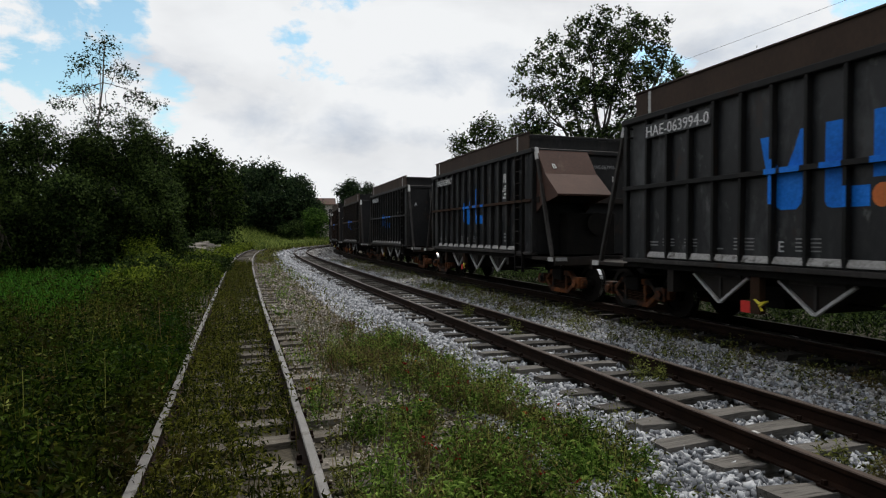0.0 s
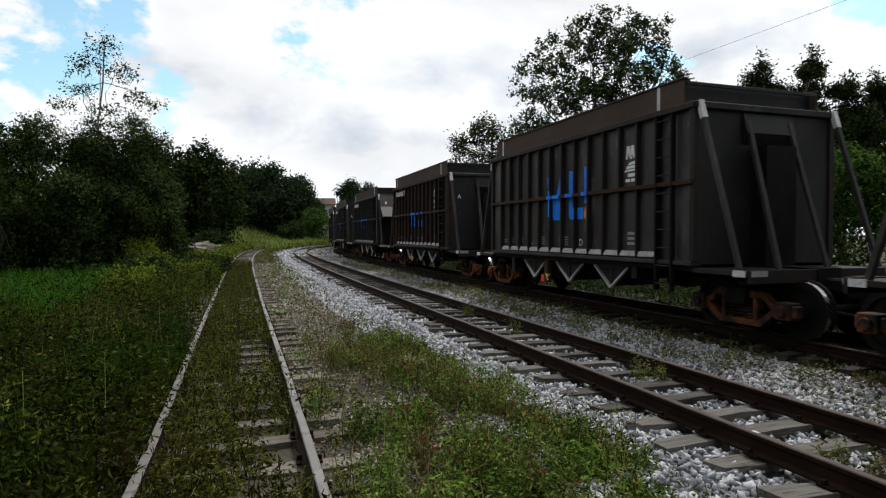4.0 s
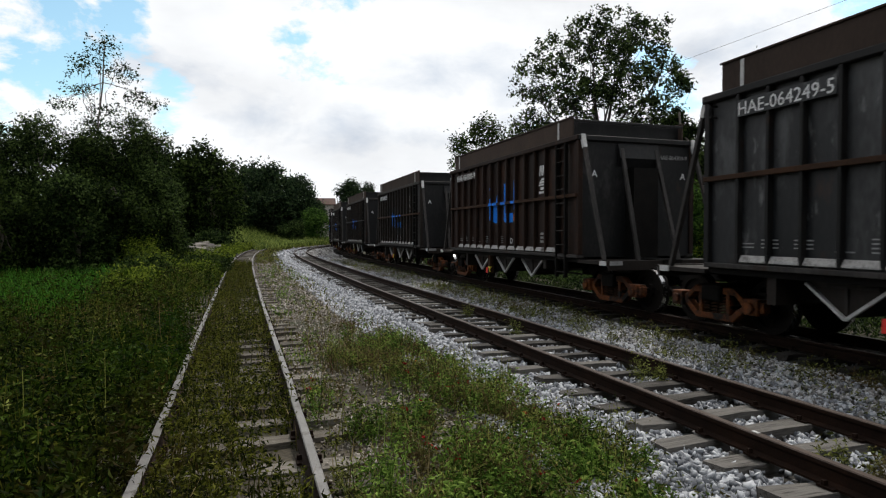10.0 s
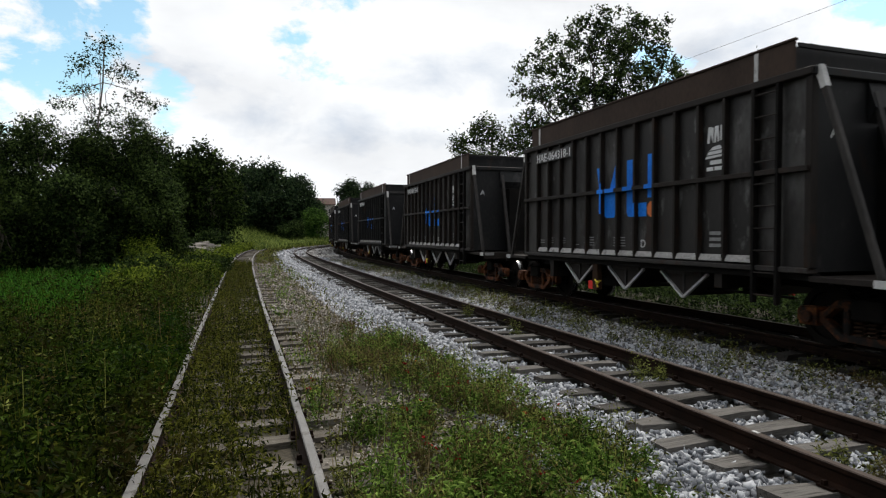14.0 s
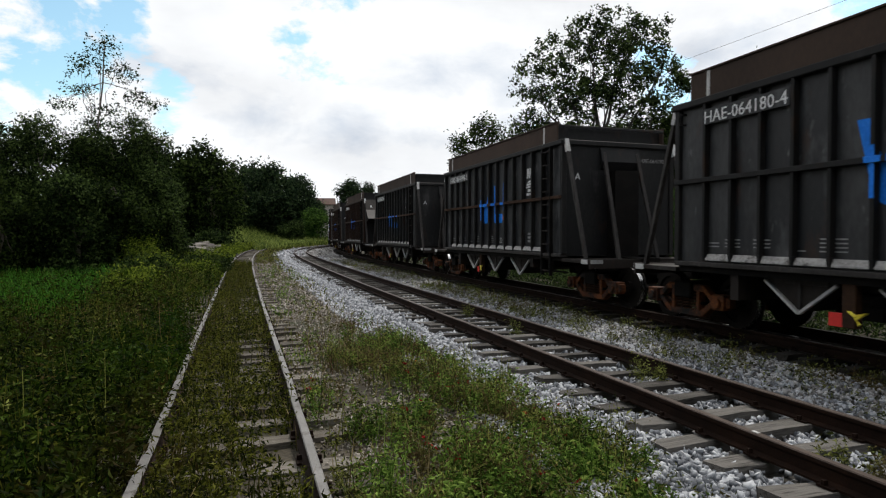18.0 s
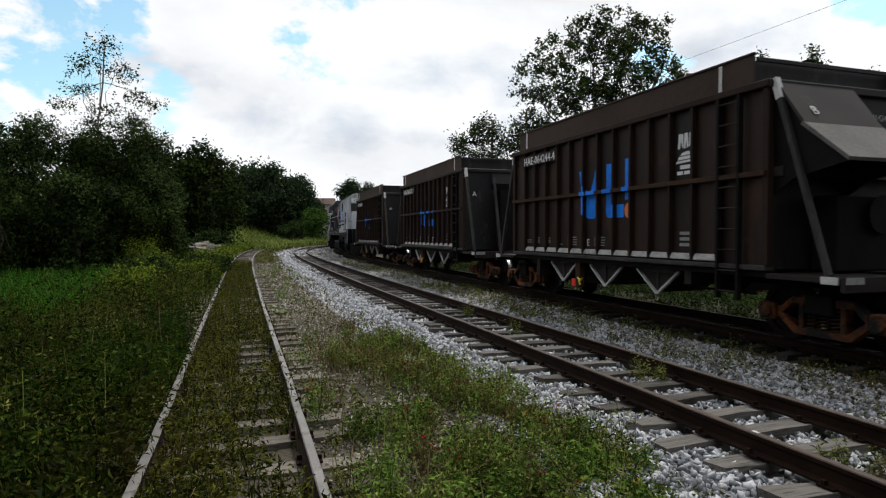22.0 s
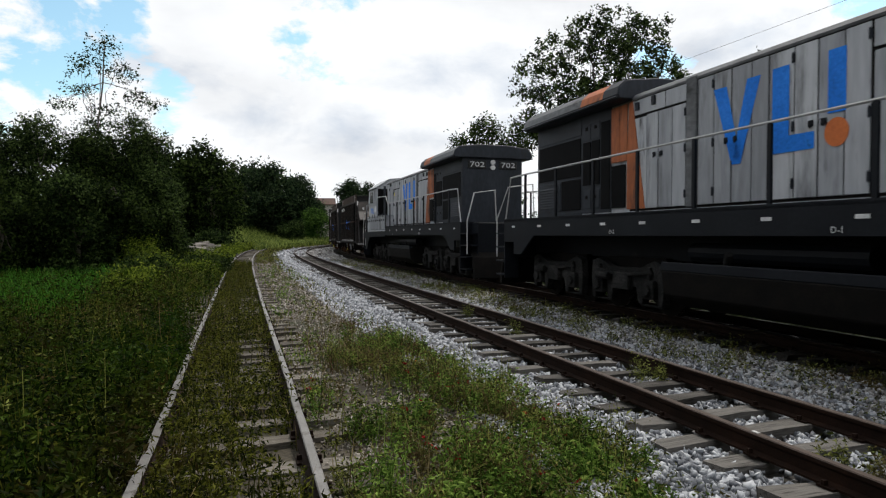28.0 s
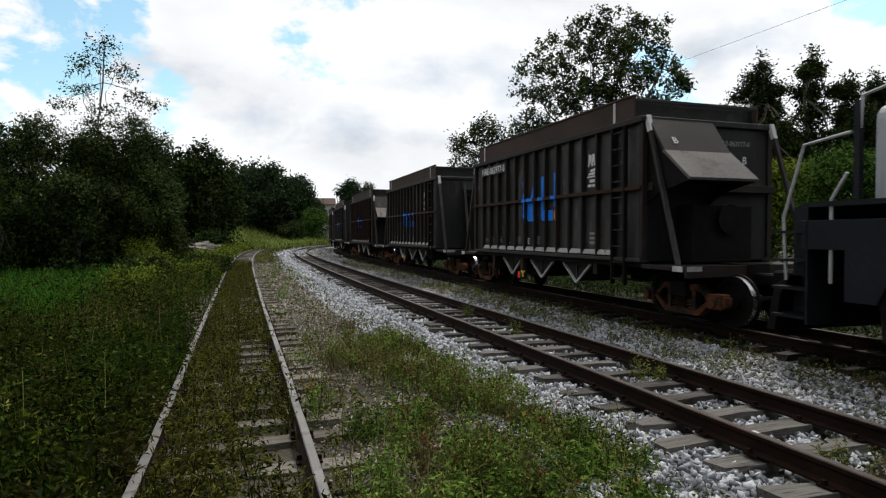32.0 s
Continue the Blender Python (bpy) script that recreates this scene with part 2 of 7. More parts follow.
GRIME = material("oily_black_iron", [(0.004, 0.004, 0.004), (0.008, 0.00725, 0.00675), (0.015, 0.0125, 0.0105)], 3, 0.75, 0.1, 0.2, 30, (1, 1, 1), None, True, spec=0.08)
WHEEL = material("wheel_steel", [(0.006, 0.0048, 0.0042), (0.0144, 0.012, 0.0102)], 3, 0.7, 0.2, 0.1, 30, spec=0.1)
END_BLACK = material("black_end_paint", [(0.006, 0.0062, 0.0068), (0.0115, 0.0115, 0.0122), (0.023, 0.022, 0.021)], 1.4, 0.58, 0, 0.1, 18, (1, 1, 0.5), [((0.04, 0.039, 0.039), 0.6, 1.6), ((0.028, 0.017, 0.012), 0.6, 2.0)], True, spec=0.18)
STRIPE = material("dirty_white_stripe", [(0.16, 0.152, 0.146), (0.33, 0.32, 0.31), (0.47, 0.46, 0.445)], 4, 0.75, 0, 0.1, 30, spots=[((0.05, 0.045, 0.04), 0.55, 4)], drift=True)
TREAD = material("polished_tread", [(0.4, 0.4, 0.4), (0.55, 0.55, 0.55)], 3, 0.25, 1.0, 0, 30)
WHITE = material("worn_white_paint", [(0.306, 0.2984, 0.2907), (0.4743, 0.4666, 0.459), (0.5661, 0.5585, 0.5508)], 5, 0.7, 0, 0.1, 40, spots=[((0.0918, 0.08415, 0.0765), 0.64, 6)], drift=True)
LETTER = material("white_lettering", [(0.5, 0.5, 0.5), (0.75, 0.75, 0.75)], 5, 0.7, 0, 0, 40, spots=[((0.1, 0.1, 0.1), 0.66, 9)])
FADED = material("faded_lettering", [(0.16, 0.16, 0.16), (0.34, 0.34, 0.34)], 5, 0.8, 0, 0, 40)
BLUE = material("blue_paint", [(0.006, 0.12, 0.5), (0.01, 0.185, 0.72), (0.03, 0.26, 0.86)], 2, 0.55, 0, 0.05, 30, spots=[((0.01, 0.05, 0.2), 0.64, 4), ((0.2, 0.33, 0.6), 0.7, 3)], spec=0.15)
ORANGE = material("orange_paint", [(0.5, 0.12, 0.03), (0.72, 0.2, 0.05)], 2, 0.6, 0, 0.05, 30, spots=[((0.2, 0.07, 0.03), 0.64, 4)])
RED = material("red_paint", [(0.5, 0.02, 0.02), (0.7, 0.04, 0.03)], 2, 0.6, 0, 0, 30)
YELLOW = material("yellow_paint", [(0.6, 0.5, 0.04), (0.8, 0.68, 0.06)], 2, 0.6, 0, 0, 30)
BARK = material("bark", [(0.05, 0.042, 0.034), (0.1, 0.085, 0.07), (0.17, 0.15, 0.13)], 4, 0.95, 0, 0.8, 25, (1, 1, 0.3))
PALE_BARK = material("pale_bark", [(0.2, 0.18, 0.16), (0.36, 0.33, 0.3)], 4, 0.9, 0, 0.5, 25, (1, 1, 0.3))


def leaf_material(name, dark, mid, light, trans=0.3, spots=None, island=0.65, scale=0.5):
    return material(name, [dark, mid, light], scale, 0.6, 0, 0, 3.0, spots=spots, island=island, trans=trans, spec=0.03)


# near-black tree leaves: deep shade within the crowns is put into their colour
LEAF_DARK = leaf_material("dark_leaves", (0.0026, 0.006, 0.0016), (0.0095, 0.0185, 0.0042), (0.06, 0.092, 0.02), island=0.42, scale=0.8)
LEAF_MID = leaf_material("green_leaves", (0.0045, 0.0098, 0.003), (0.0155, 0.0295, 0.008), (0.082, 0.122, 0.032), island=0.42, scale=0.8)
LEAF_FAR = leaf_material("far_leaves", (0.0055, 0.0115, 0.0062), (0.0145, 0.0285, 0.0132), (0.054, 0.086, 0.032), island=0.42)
LEAF_LIGHT = leaf_material("yellow_green_leaves", (0.018, 0.036, 0.004), (0.068, 0.105, 0.0105), (0.2, 0.245, 0.03), 0.4, None, 0.5)
GRASS = leaf_material("grass_blades", (0.004, 0.01625, 0.001125), (0.01313, 0.045, 0.00325), (0.045, 0.09375, 0.01), 0.3, [((0.014, 0.05, 0.004), 0.5, 0.3)])
LEAF_FRESH = leaf_material("fresh_green_leaves", (0.008, 0.022, 0.004), (0.03, 0.07, 0.012), (0.1, 0.17, 0.032), 0.35, None, 0.45)
GREEN_GRASS = leaf_material("fresh_grass_blades", (0.009, 0.042, 0.003), (0.025, 0.098, 0.008), (0.07, 0.185, 0.0185), 0.3)
FIELD_WEED = leaf_material("field_weed_leaves", (0.003, 0.0075, 0.0008), (0.0105, 0.022, 0.002), (0.05, 0.082, 0.009), 0.3, [((0.034, 0.026, 0.006), 0.52, 0.7), ((0.012, 0.042, 0.0035), 0.55, 0.4)], 0.55)
WEED = leaf_material("weed_leaves", (0.01063, 0.01562, 0.0025), (0.035, 0.0425, 0.005625), (0.125, 0.1313, 0.02), 0.3, [((0.045, 0.032, 0.01), 0.56, 0.9)])
BANK_WEED = leaf_material("olive_weed_leaves", (0.018, 0.025, 0.006), (0.066, 0.08, 0.017), (0.25, 0.265, 0.068), 0.3, [((0.085, 0.058, 0.025), 0.49, 1.6), ((0.06, 0.105, 0.02), 0.55, 1.1)])
BRIGHT_WEED = leaf_material("bright_weed_leaves", (0.026, 0.056, 0.008), (0.085, 0.155, 0.024), (0.23, 0.33, 0.068), 0.3, None, 0.5)
DRY = leaf_material("dry_grass", (0.0595, 0.04675, 0.017), (0.136, 0.1062, 0.04675), (0.255, 0.204, 0.102), 0.2)
PETAL = leaf_material("red_petals", (0.16, 0.008, 0.01), (0.28, 0.012, 0.015), (0.36, 0.02, 0.025), 0.2)
MEADOW_GRASS = leaf_material("pale_meadow_grass", (0.035, 0.06, 0.01), (0.088, 0.128, 0.024), (0.2, 0.235, 0.06), 0.3)
DARK_BARK = material("dark_bark", [(0.014, 0.012, 0.0105), (0.032, 0.028, 0.024), (0.065, 0.058, 0.05)], 4, 0.95, 0, 0.8, 25, (1, 1, 0.3))
GAP_WEED = leaf_material("ballast_weed_leaves", (0.024, 0.03, 0.008), (0.085, 0.1, 0.024), (0.24, 0.26, 0.075), 0.3, [((0.1, 0.068, 0.032), 0.5, 1.4)])
BROWN_WEED = leaf_material("brown_dead_weed", (0.035, 0.022, 0.01), (0.09, 0.058, 0.026), (0.18, 0.125, 0.06), 0.2)
DUSTY_STONE = material("dusty_ballast_stone", [(0.085, 0.08, 0.075), (0.21, 0.203, 0.196), (0.4, 0.395, 0.388)], 6, 0.9, 0, 0.4, 45, island=0.6)
GRAVEL = material("tan_gravel", [(0.09, 0.08, 0.065), (0.2, 0.175, 0.145), (0.36, 0.33, 0.29)], 6, 0.9, 0, 0.4, 45, island=0.6)

# ---------- mesh helpers ----------


class Mesh:
    """Collects boxes, prisms, tubes and sheets into one mesh."""

    def __init__(self):
        self.v, self.f = [], []

    def add(self, verts, faces):
        o = len(self.v)
        self.v += [tuple(p) for p in verts]
        self.f += [tuple(i + o for i in q) for q in faces]
        return self

    def box(self, x0, x1, y0, y1, z0, z1):
        return self.add([(x, y, z) for z in (z0, z1) for x, y in ((x0, y0), (x1, y0), (x1, y1), (x0, y1))],
                        [(3, 2, 1, 0), (4, 5, 6, 7), (0, 1, 5, 4), (1, 2, 6, 5), (2, 3, 7, 6), (3, 0, 4, 7)])

    def prism(self, poly, y0, y1):
        """poly in x, z; pushed from y0 to y1."""
        n = len(poly)
        area = sum(poly[i][0] * poly[(i + 1) % n][1] - poly[(i + 1) % n][0] * poly[i][1] for i in range(n))
        if area * (y1 - y0) < 0:
            poly = poly[::-1]
        vs = [(x, y0, z) for x, z in poly] + [(x, y1, z) for x, z in poly]
        fs = [tuple(range(n)), tuple(range(2 * n - 1, n - 1, -1))]
        fs += [(i, i + n, (i + 1) % n + n, (i + 1) % n) for i in range(n)]
        return self.add(vs, fs)

    def prism_x(self, poly, x0, x1):
        """poly in y, z; pushed from x0 to x1."""
        n = len(poly)
        area = sum(poly[i][0] * poly[(i + 1) % n][1] - poly[(i + 1) % n][0] * poly[i][1] for i in range(n))
        if area * (x1 - x0) > 0:
            poly = poly[::-1]
        vs = [(x0, y, z) for y, z in poly] + [(x1, y, z) for y, z in poly]
        fs = [tuple(range(n)), tuple(range(2 * n - 1, n - 1, -1))]
        fs += [(i, i + n, (i + 1) % n + n, (i + 1) % n) for i in range(n)]
        return self.add(vs, fs)

    def tube(self, path, radii, sides=8, caps=True):
        pts = [Vector(p) for p in path]
        if not hasattr(radii, "__len__"):
            radii = [radii] * len(pts)
        o = len(self.v)
        for i, p in enumerate(pts):
            d = (pts[min(i + 1, len(pts) - 1)] - pts[max(i - 1, 0)]).normalized()
            a = d.cross(Vector((0, 0, 1)) if abs(d.z) < 0.9 else Vector((1, 0, 0))).normalized()
            b = d.cross(a)
            for k in range(sides):
                w = 2 * math.pi * k / sides
                self.v.append(tuple(p + (a * math.cos(w) + b * math.sin(w)) * radii[i]))
        for i in range(len(pts) - 1):
            for k in range(sides):
                q, r = o + i * sides, o + (i + 1) * sides
                self.f.append((q + k, q + (k + 1) % sides, r + (k + 1) % sides, r + k))
        if caps:
            self.f.append(tuple(o + k for k in range(sides))[::-1])
            self.f.append(tuple(o + (len(pts) - 1) * sides + k for k in range(sides)))
        return self

    def beam(self, p, q, w, h, side=(0, 1, 0)):
        """A straight bar from p to q: w across (along side), h thick."""
        p, q = Vector(p), Vector(q)
        d = (q - p).normalized()
        a = (Vector(side) - d * d.dot(Vector(side))).normalized()
        b = d.cross(a)
        c = [(-1, -1), (1, -1), (1, 1), (-1, 1)]
        return self.add([e + a * (i * w / 2) + b * (j * h / 2) for e in (p, q) for i, j in c],
                        [(3, 2, 1, 0), (4, 5, 6, 7), (0, 1, 5, 4), (1, 2, 6, 5), (2, 3, 7, 6), (3, 0, 4, 7)])

    def disc(self, centre, r0, r1, y0, y1, sides=20):
        """A ring or wheel about the y axis."""
        cx, cz = centre
        o = len(self.v)
        for y, r in ((y0, r0), (y0, r1), (y1, r1), (y1, r0)):
            for k in range(sides):
                w = 2 * math.pi * k / sides
                self.v.append((cx + r * math.cos(w), y, cz + r * math.sin(w)))
        for j in range(4):
            for k in range(sides):
                a, b = o + j * sides, o + (j + 1) % 4 * sides
                self.f.append((a + k, a + (k + 1) % sides, b + (k + 1) % sides, b + k))
        return self

    def data(self, name, mat, bevel=0.0, smooth=False):
        me = bpy.data.meshes.new(name)
        me.from_pydata(self.v, [], self.f)
        if bevel:
            bm = bmesh.new()
            bm.from_mesh(me)
            bmesh.ops.recalc_face_normals(bm, faces=bm.faces)
            bmesh.ops.bevel(bm, geom=[e for e in bm.edges if len(e.link_faces) == 2 and e.calc_face_angle(0) > 0.5], offset=bevel, segments=1, affect="EDGES")
            bm.to_mesh(me)
            bm.free()
        me.materials.append(mat)
        if smooth:
            me.polygons.foreach_set("use_smooth", [True] * len(me.polygons))
        return me


def put(name, me, parent=None, m=None, label=""):
    ob = new(name, me)
    ob.parent = parent
    if m is not None:
        ob.matrix_basis = m
    if label:
        ob["label"] = label
    return ob


def part(name, mesh, mat, parent, label="", bevel=0.0, smooth=False, m=None):
    return put(name, mesh.data(name, mat, bevel, smooth), parent, m, label)


def lettering(text, size, mat, width=None):
    """A mesh of flat letters, slightly thick, in x and y, from the left end of the baseline."""
    cu = bpy.data.curves.new("lettering", "FONT")
    cu.body, cu.size, cu.extrude = text, size, 0.002
    cu.resolution_u = 2
    ob = bpy.data.objects.new("lettering", cu)
    scene.collection.objects.link(ob)
    me = bpy.data.meshes.new_from_object(ob.evaluated_get(bpy.context.evaluated_depsgraph_get()))
    bpy.data.objects.remove(ob)
    bpy.data.curves.remove(cu)
    if width:
        xs = [v.co.x for v in me.vertices]
        k = width / (max(xs) - min(xs))
        for v in me.vertices:
            v.co.x = (v.co.x - min(xs)) * k
    me.materials.clear()
    me.materials.append(mat)
    return me


ROT180 = pose(0, 0, 0, 0, 0, 180)

# ---------- the three tracks ----------
KNOTS = np.array([0, 8, 16, 24, 32, 40, 50, 60, 75, 100.0])
TRACKS = {
    "west": (-1.0866, -0.3144, (-0.0024, 0.0008, 0.0003, 0.001, 0.0015, 0.0022, 0.0033, 0.004, 0.0043, 0.0044)),
    "middle": (3.4112, -0.3164, (-0.0027, -0.0005, 0.0013, 0.0013, 0.0011, 0.0023, 0.0055, 0.0084, 0.0098, 0.0108)),
    "east": (7.378, -0.2775, (-0.01057, -0.00211, 0.00254, 0.00076, 0.00175, 0.00318, 0.0042, 0.0049, 0.00541, 0.00581)),
}
GRID = np.arange(-330, 340, 0.5)
ZERO = int(np.argmin(abs(GRID)))
LINES = {}
for key, (x0, heading, bends) in TRACKS.items():
    kk = np.where(GRID < 0, 0.0, np.interp(GRID, KNOTS, bends))
    if key == "middle":
        kk = np.where(GRID > 75, np.minimum(kk, 0.006), kk)
    th = np.concatenate([[0], np.cumsum((kk[1:] + kk[:-1]) / 2 * 0.5)])
    th += heading - th[ZERO]
    mid = (th[1:] + th[:-1]) / 2
    xx = np.concatenate([[0], np.cumsum(np.sin(mid) * 0.5)])
    yy = np.concatenate([[0], np.cumsum(np.cos(mid) * 0.5)])
    LINES[key] = (xx - xx[ZERO] + x0, yy - yy[ZERO] + 3.0, th)


def along(key, s, off=0.0, z=0.0):
    """The point s metres along a track, off metres to its right."""
    xx, yy, th = LINES[key]
    a = np.interp(s, GRID, th)
    return Vector((np.interp(s, GRID, xx) + off * math.cos(a), np.interp(s, GRID, yy) - off * math.sin(a), z))


def heading_at(key, s):
    return float(np.interp(s, GRID, LINES[key][2]))


RAIL_PROFILE = [(-0.055, -0.125), (0.055, -0.125), (0.055, -0.112), (0.012, -0.1), (0.009, -0.045), (0.031, -0.036), (0.033, -0.008), (0.026, 0.0), (-0.026, 0.0), (-0.033, -0.008), (-0.031, -0.036), (-0.009, -0.045), (-0.012, -0.1), (-0.055, -0.112)]


def rail_mesh(key, off, s0, s1, mat, top):
    steps = list(np.arange(s0, min(s1, 30), 0.8)) + list(np.arange(max(s0, 30), s1, 2.0))
    me = Mesh()
    n = len(RAIL_PROFILE)
    r = random.Random(int(off * 100) + len(key))
    wob = [r.uniform(-0.008, 0.008) for _ in steps]
    tall = 1.0 if key == "west" else 1.26
    for i, s in enumerate(steps):
        for o, z in RAIL_PROFILE:
            me.v.append(tuple(along(key, s, off + o + wob[i], z if z > -0.04 else z * tall)))
    for i in range(len(steps) - 1):
        for k in range(n):
            me.f.append((i * n + k, i * n + (k + 1) % n, (i + 1) * n + (k + 1) % n, (i + 1) * n + k))
    d = me.data("rail", mat)
    d.materials.append(top)
    for i, p in enumerate(d.polygons):
        if i % n in (6, 7, 8):
            p.material_index = 1
    return d


def sleeper_mesh(seed, length, mat):
    r = random.Random(seed)
    me = Mesh().box(-0.098, 0.098, -length / 2, length / 2, -0.14, 0)
    d = me.data("sleeper", mat)
    bm = bmesh.new()
    bm.from_mesh(d)
    bmesh.ops.subdivide_edges(bm, edges=[e for e in bm.edges if abs(e.verts[0].co.y - e.verts[1].co.y) > 0.5], cuts=4)
    for v in bm.verts:
        v.co += Vector((r.uniform(-0.014, 0.014), r.uniform(-0.04, 0.04) if abs(v.co.y) > length / 2 - 0.05 else 0, r.uniform(-0.012, 0.008)))
    bm.to_mesh(d)
    bm.free()
    return d


def build_track(key, label, top, s0, s1, sleeper_mat, length, spacing, sink, seed):
    track = tagged(new("railway_track"), label, "railway track", kind="structure")
    for off in (-0.533, 0.533):
        put("rail", rail_mesh(key, off, s0, s1, RAIL_RUST, top), track)
    kinds = [sleeper_mesh(seed + i, length + 0.06 * (i % 3 - 1), sleeper_mat) for i in range(6)]
    plate = Mesh().box(-0.06, 0.06, -0.09, 0.09, 0, 0.016).box(-0.03, -0.005, -0.085, -0.05, 0.016, 0.05).box(0.005, 0.03, 0.05, 0.085, 0.016, 0.05).data("spike_plate", RAIL_RUST)
    r = random.Random(seed)
    s = max(s0, -4) + 0.2
    low = 0.0 if key == "west" else 0.032
    while s < min(s1, 105):
        p = along(key, s, r.uniform(-0.05, 0.05))
        m = pose(p.x, p.y, -0.128 - low - sink - r.uniform(0, 0.014), r.uniform(-1, 1), 0, 90 - math.degrees(heading_at(key, s)) + r.uniform(-3.5, 3.5))
        sl = put("sleeper", r.choice(kinds), track, m)
        if s < 12:
            for off in (-0.533, 0.533):
                q = along(key, s, off)
                put("spike_plate", plate, track, pose(q.x, q.y, -0.126 - low, 0, 0, 90 - math.degrees(heading_at(key, s))))
        s += spacing * r.uniform(0.88, 1.12)
    return track


build_track("west", "old railway track with grey rails sunk in weeds", RAIL_GREY, -8, 70, OLD_SLEEPER, 1.9, 0.56, 0.0, 10)
MIDDLE = build_track("middle", "empty railway track with rusty rails on grey ballast", RAIL_TOP, -8, 130, SLEEPER, 1.95, 0.55, 0.0, 20)
mark = along("middle", 1.8, -0.533, 0.002)
put("paint_mark", Mesh().box(-0.015, 0.015, -0.03, 0.03, 0, 0.004).data("paint_mark", WHITE), MIDDLE, pose(mark.x, mark.y, mark.z, 0, 0, 90 - math.degrees(heading_at("middle", 1.8)) + 90), "pale paint mark on the rail head")
build_track("east", "railway track in ballast that carries the goods train", RAIL_TOP, -60, 200, SHADED_SLEEPER, 1.95, 0.56, 0.01, 30)

# ---------- ground ----------


def track_offset(key, x, y):
    """Signed distance to the right of a track, roughly, for arrays of points."""
    xx, yy, th = LINES[key]
    i = np.clip(np.searchsorted(yy[:ZERO + 220], y), 1, ZERO + 218)
    return (x - xx[i]) * np.cos(th[i]) - (y - yy[i]) * np.sin(th[i])


def ground_height(x, y):
    """The lie of the land under the weeds and stones."""
    w = track_offset("west", x, y)
    e = track_offset("east", x, y)
    h = -0.17 - 0.03 * np.sin(x * 0.9 + 1.3 * np.sin(y * 0.5)) * np.cos(y * 0.7)
    h = h - 0.28 * np.clip((-w - 1.2) / 3.5, 0, 1) - 0.25 * np.clip((e - 2.0) / 4.0, 0, 1)
    m = track_offset("middle", x, y)
    rise = np.clip((-w - 3.0) / 11.0, 0, 1) * np.clip((y - 48) / 40.0, 0, 1) * np.clip((172 - y) / 30.0, 0, 1)
    h = h + 2.7 * rise * rise * (3 - 2 * rise)
    return h - 0.16 * np.clip((m + 2.1) / 0.5, 0, 1) * np.clip((2.6 - e) / 0.5, 0, 1)


def build_ground():
    def axis(fine, far):
        near = np.arange(-fine, fine, 0.6)
        out = fine * np.geomspace(1, far / fine, 26)
        return np.concatenate([-out[::-1], near[1:], out])
    ax, ay = axis(26, 3000), axis(40, 3000)
    gx, gy = np.meshgrid(ax, ay)
    gz = ground_height(gx, gy)
    n, m = gx.shape
    verts = np.stack([gx, gy, gz], -1).reshape(-1, 3)
    idx = np.arange(n * m).reshape(n, m)
    faces = np.stack([idx[:-1, :-1], idx[:-1, 1:], idx[1:, 1:], idx[1:, :-1]], -1).reshape(-1, 4)
    me = bpy.data.meshes.new("ground")
    me.from_pydata(verts.tolist(), [], faces.tolist())
    me.materials.append(SOIL)
    me.polygons.foreach_set("use_smooth", [True] * len(me.polygons))
    return tagged(new("ground", me), "dark soil overgrown with grass and low weeds", "ground", kind="structure")


build_ground()


def build_ballast():
    """One bed of stone under the middle and the east track."""
    me = Mesh()
    r = random.Random(5)
    ss = np.concatenate([np.arange(-60, 60, 0.5), np.arange(60, 135, 3.0)])
    cols = 15
    for s in ss:
        a, b = along("middle", s, -1.75), along("east", s, 2.1)
        for k in range(cols):
            f = k / (cols - 1)
            p = a.lerp(b, f)
            z = -0.232 + r.uniform(-0.014, 0.014)
            if k == 0:
                p += (a - b).normalized() * (0.25 + 0.35 * noise.noise(Vector((s * 0.5, 1.7, 0))))
                z = -0.28
            if k == cols - 1:
                z = -0.4
            if 0.07 < f < 0.37 or f > 0.64:
                z -= 0.045
            elif f >= 0.37:
                z -= 0.03
            me.v.append((p.x, p.y, z))
    for i in range(len(ss) - 1):
        for k in range(cols - 1):
            q = i * cols + k
            me.f.append((q, q + 1, q + cols + 1, q + cols))
    ob = part("ballast_bed", me, BED, None, "", smooth=True)
    return tagged(ob, "bed of crushed stone under two tracks, darkened as shade between the stones", "ballast", kind="structure")


build_ballast()

# ---------- hopper wagons ----------
HALF, SIDE = 3.86, 1.44            # body half length, half width
SILL, MIDZ, TOPZ, EXTZ = 1.07, 2.30, 3.53, 3.93
PITCH, SPEED, FIRST = 11.362, 7.02, 12.76
RIBS = [-3.0 + 0.518 * i for i in range(13)]


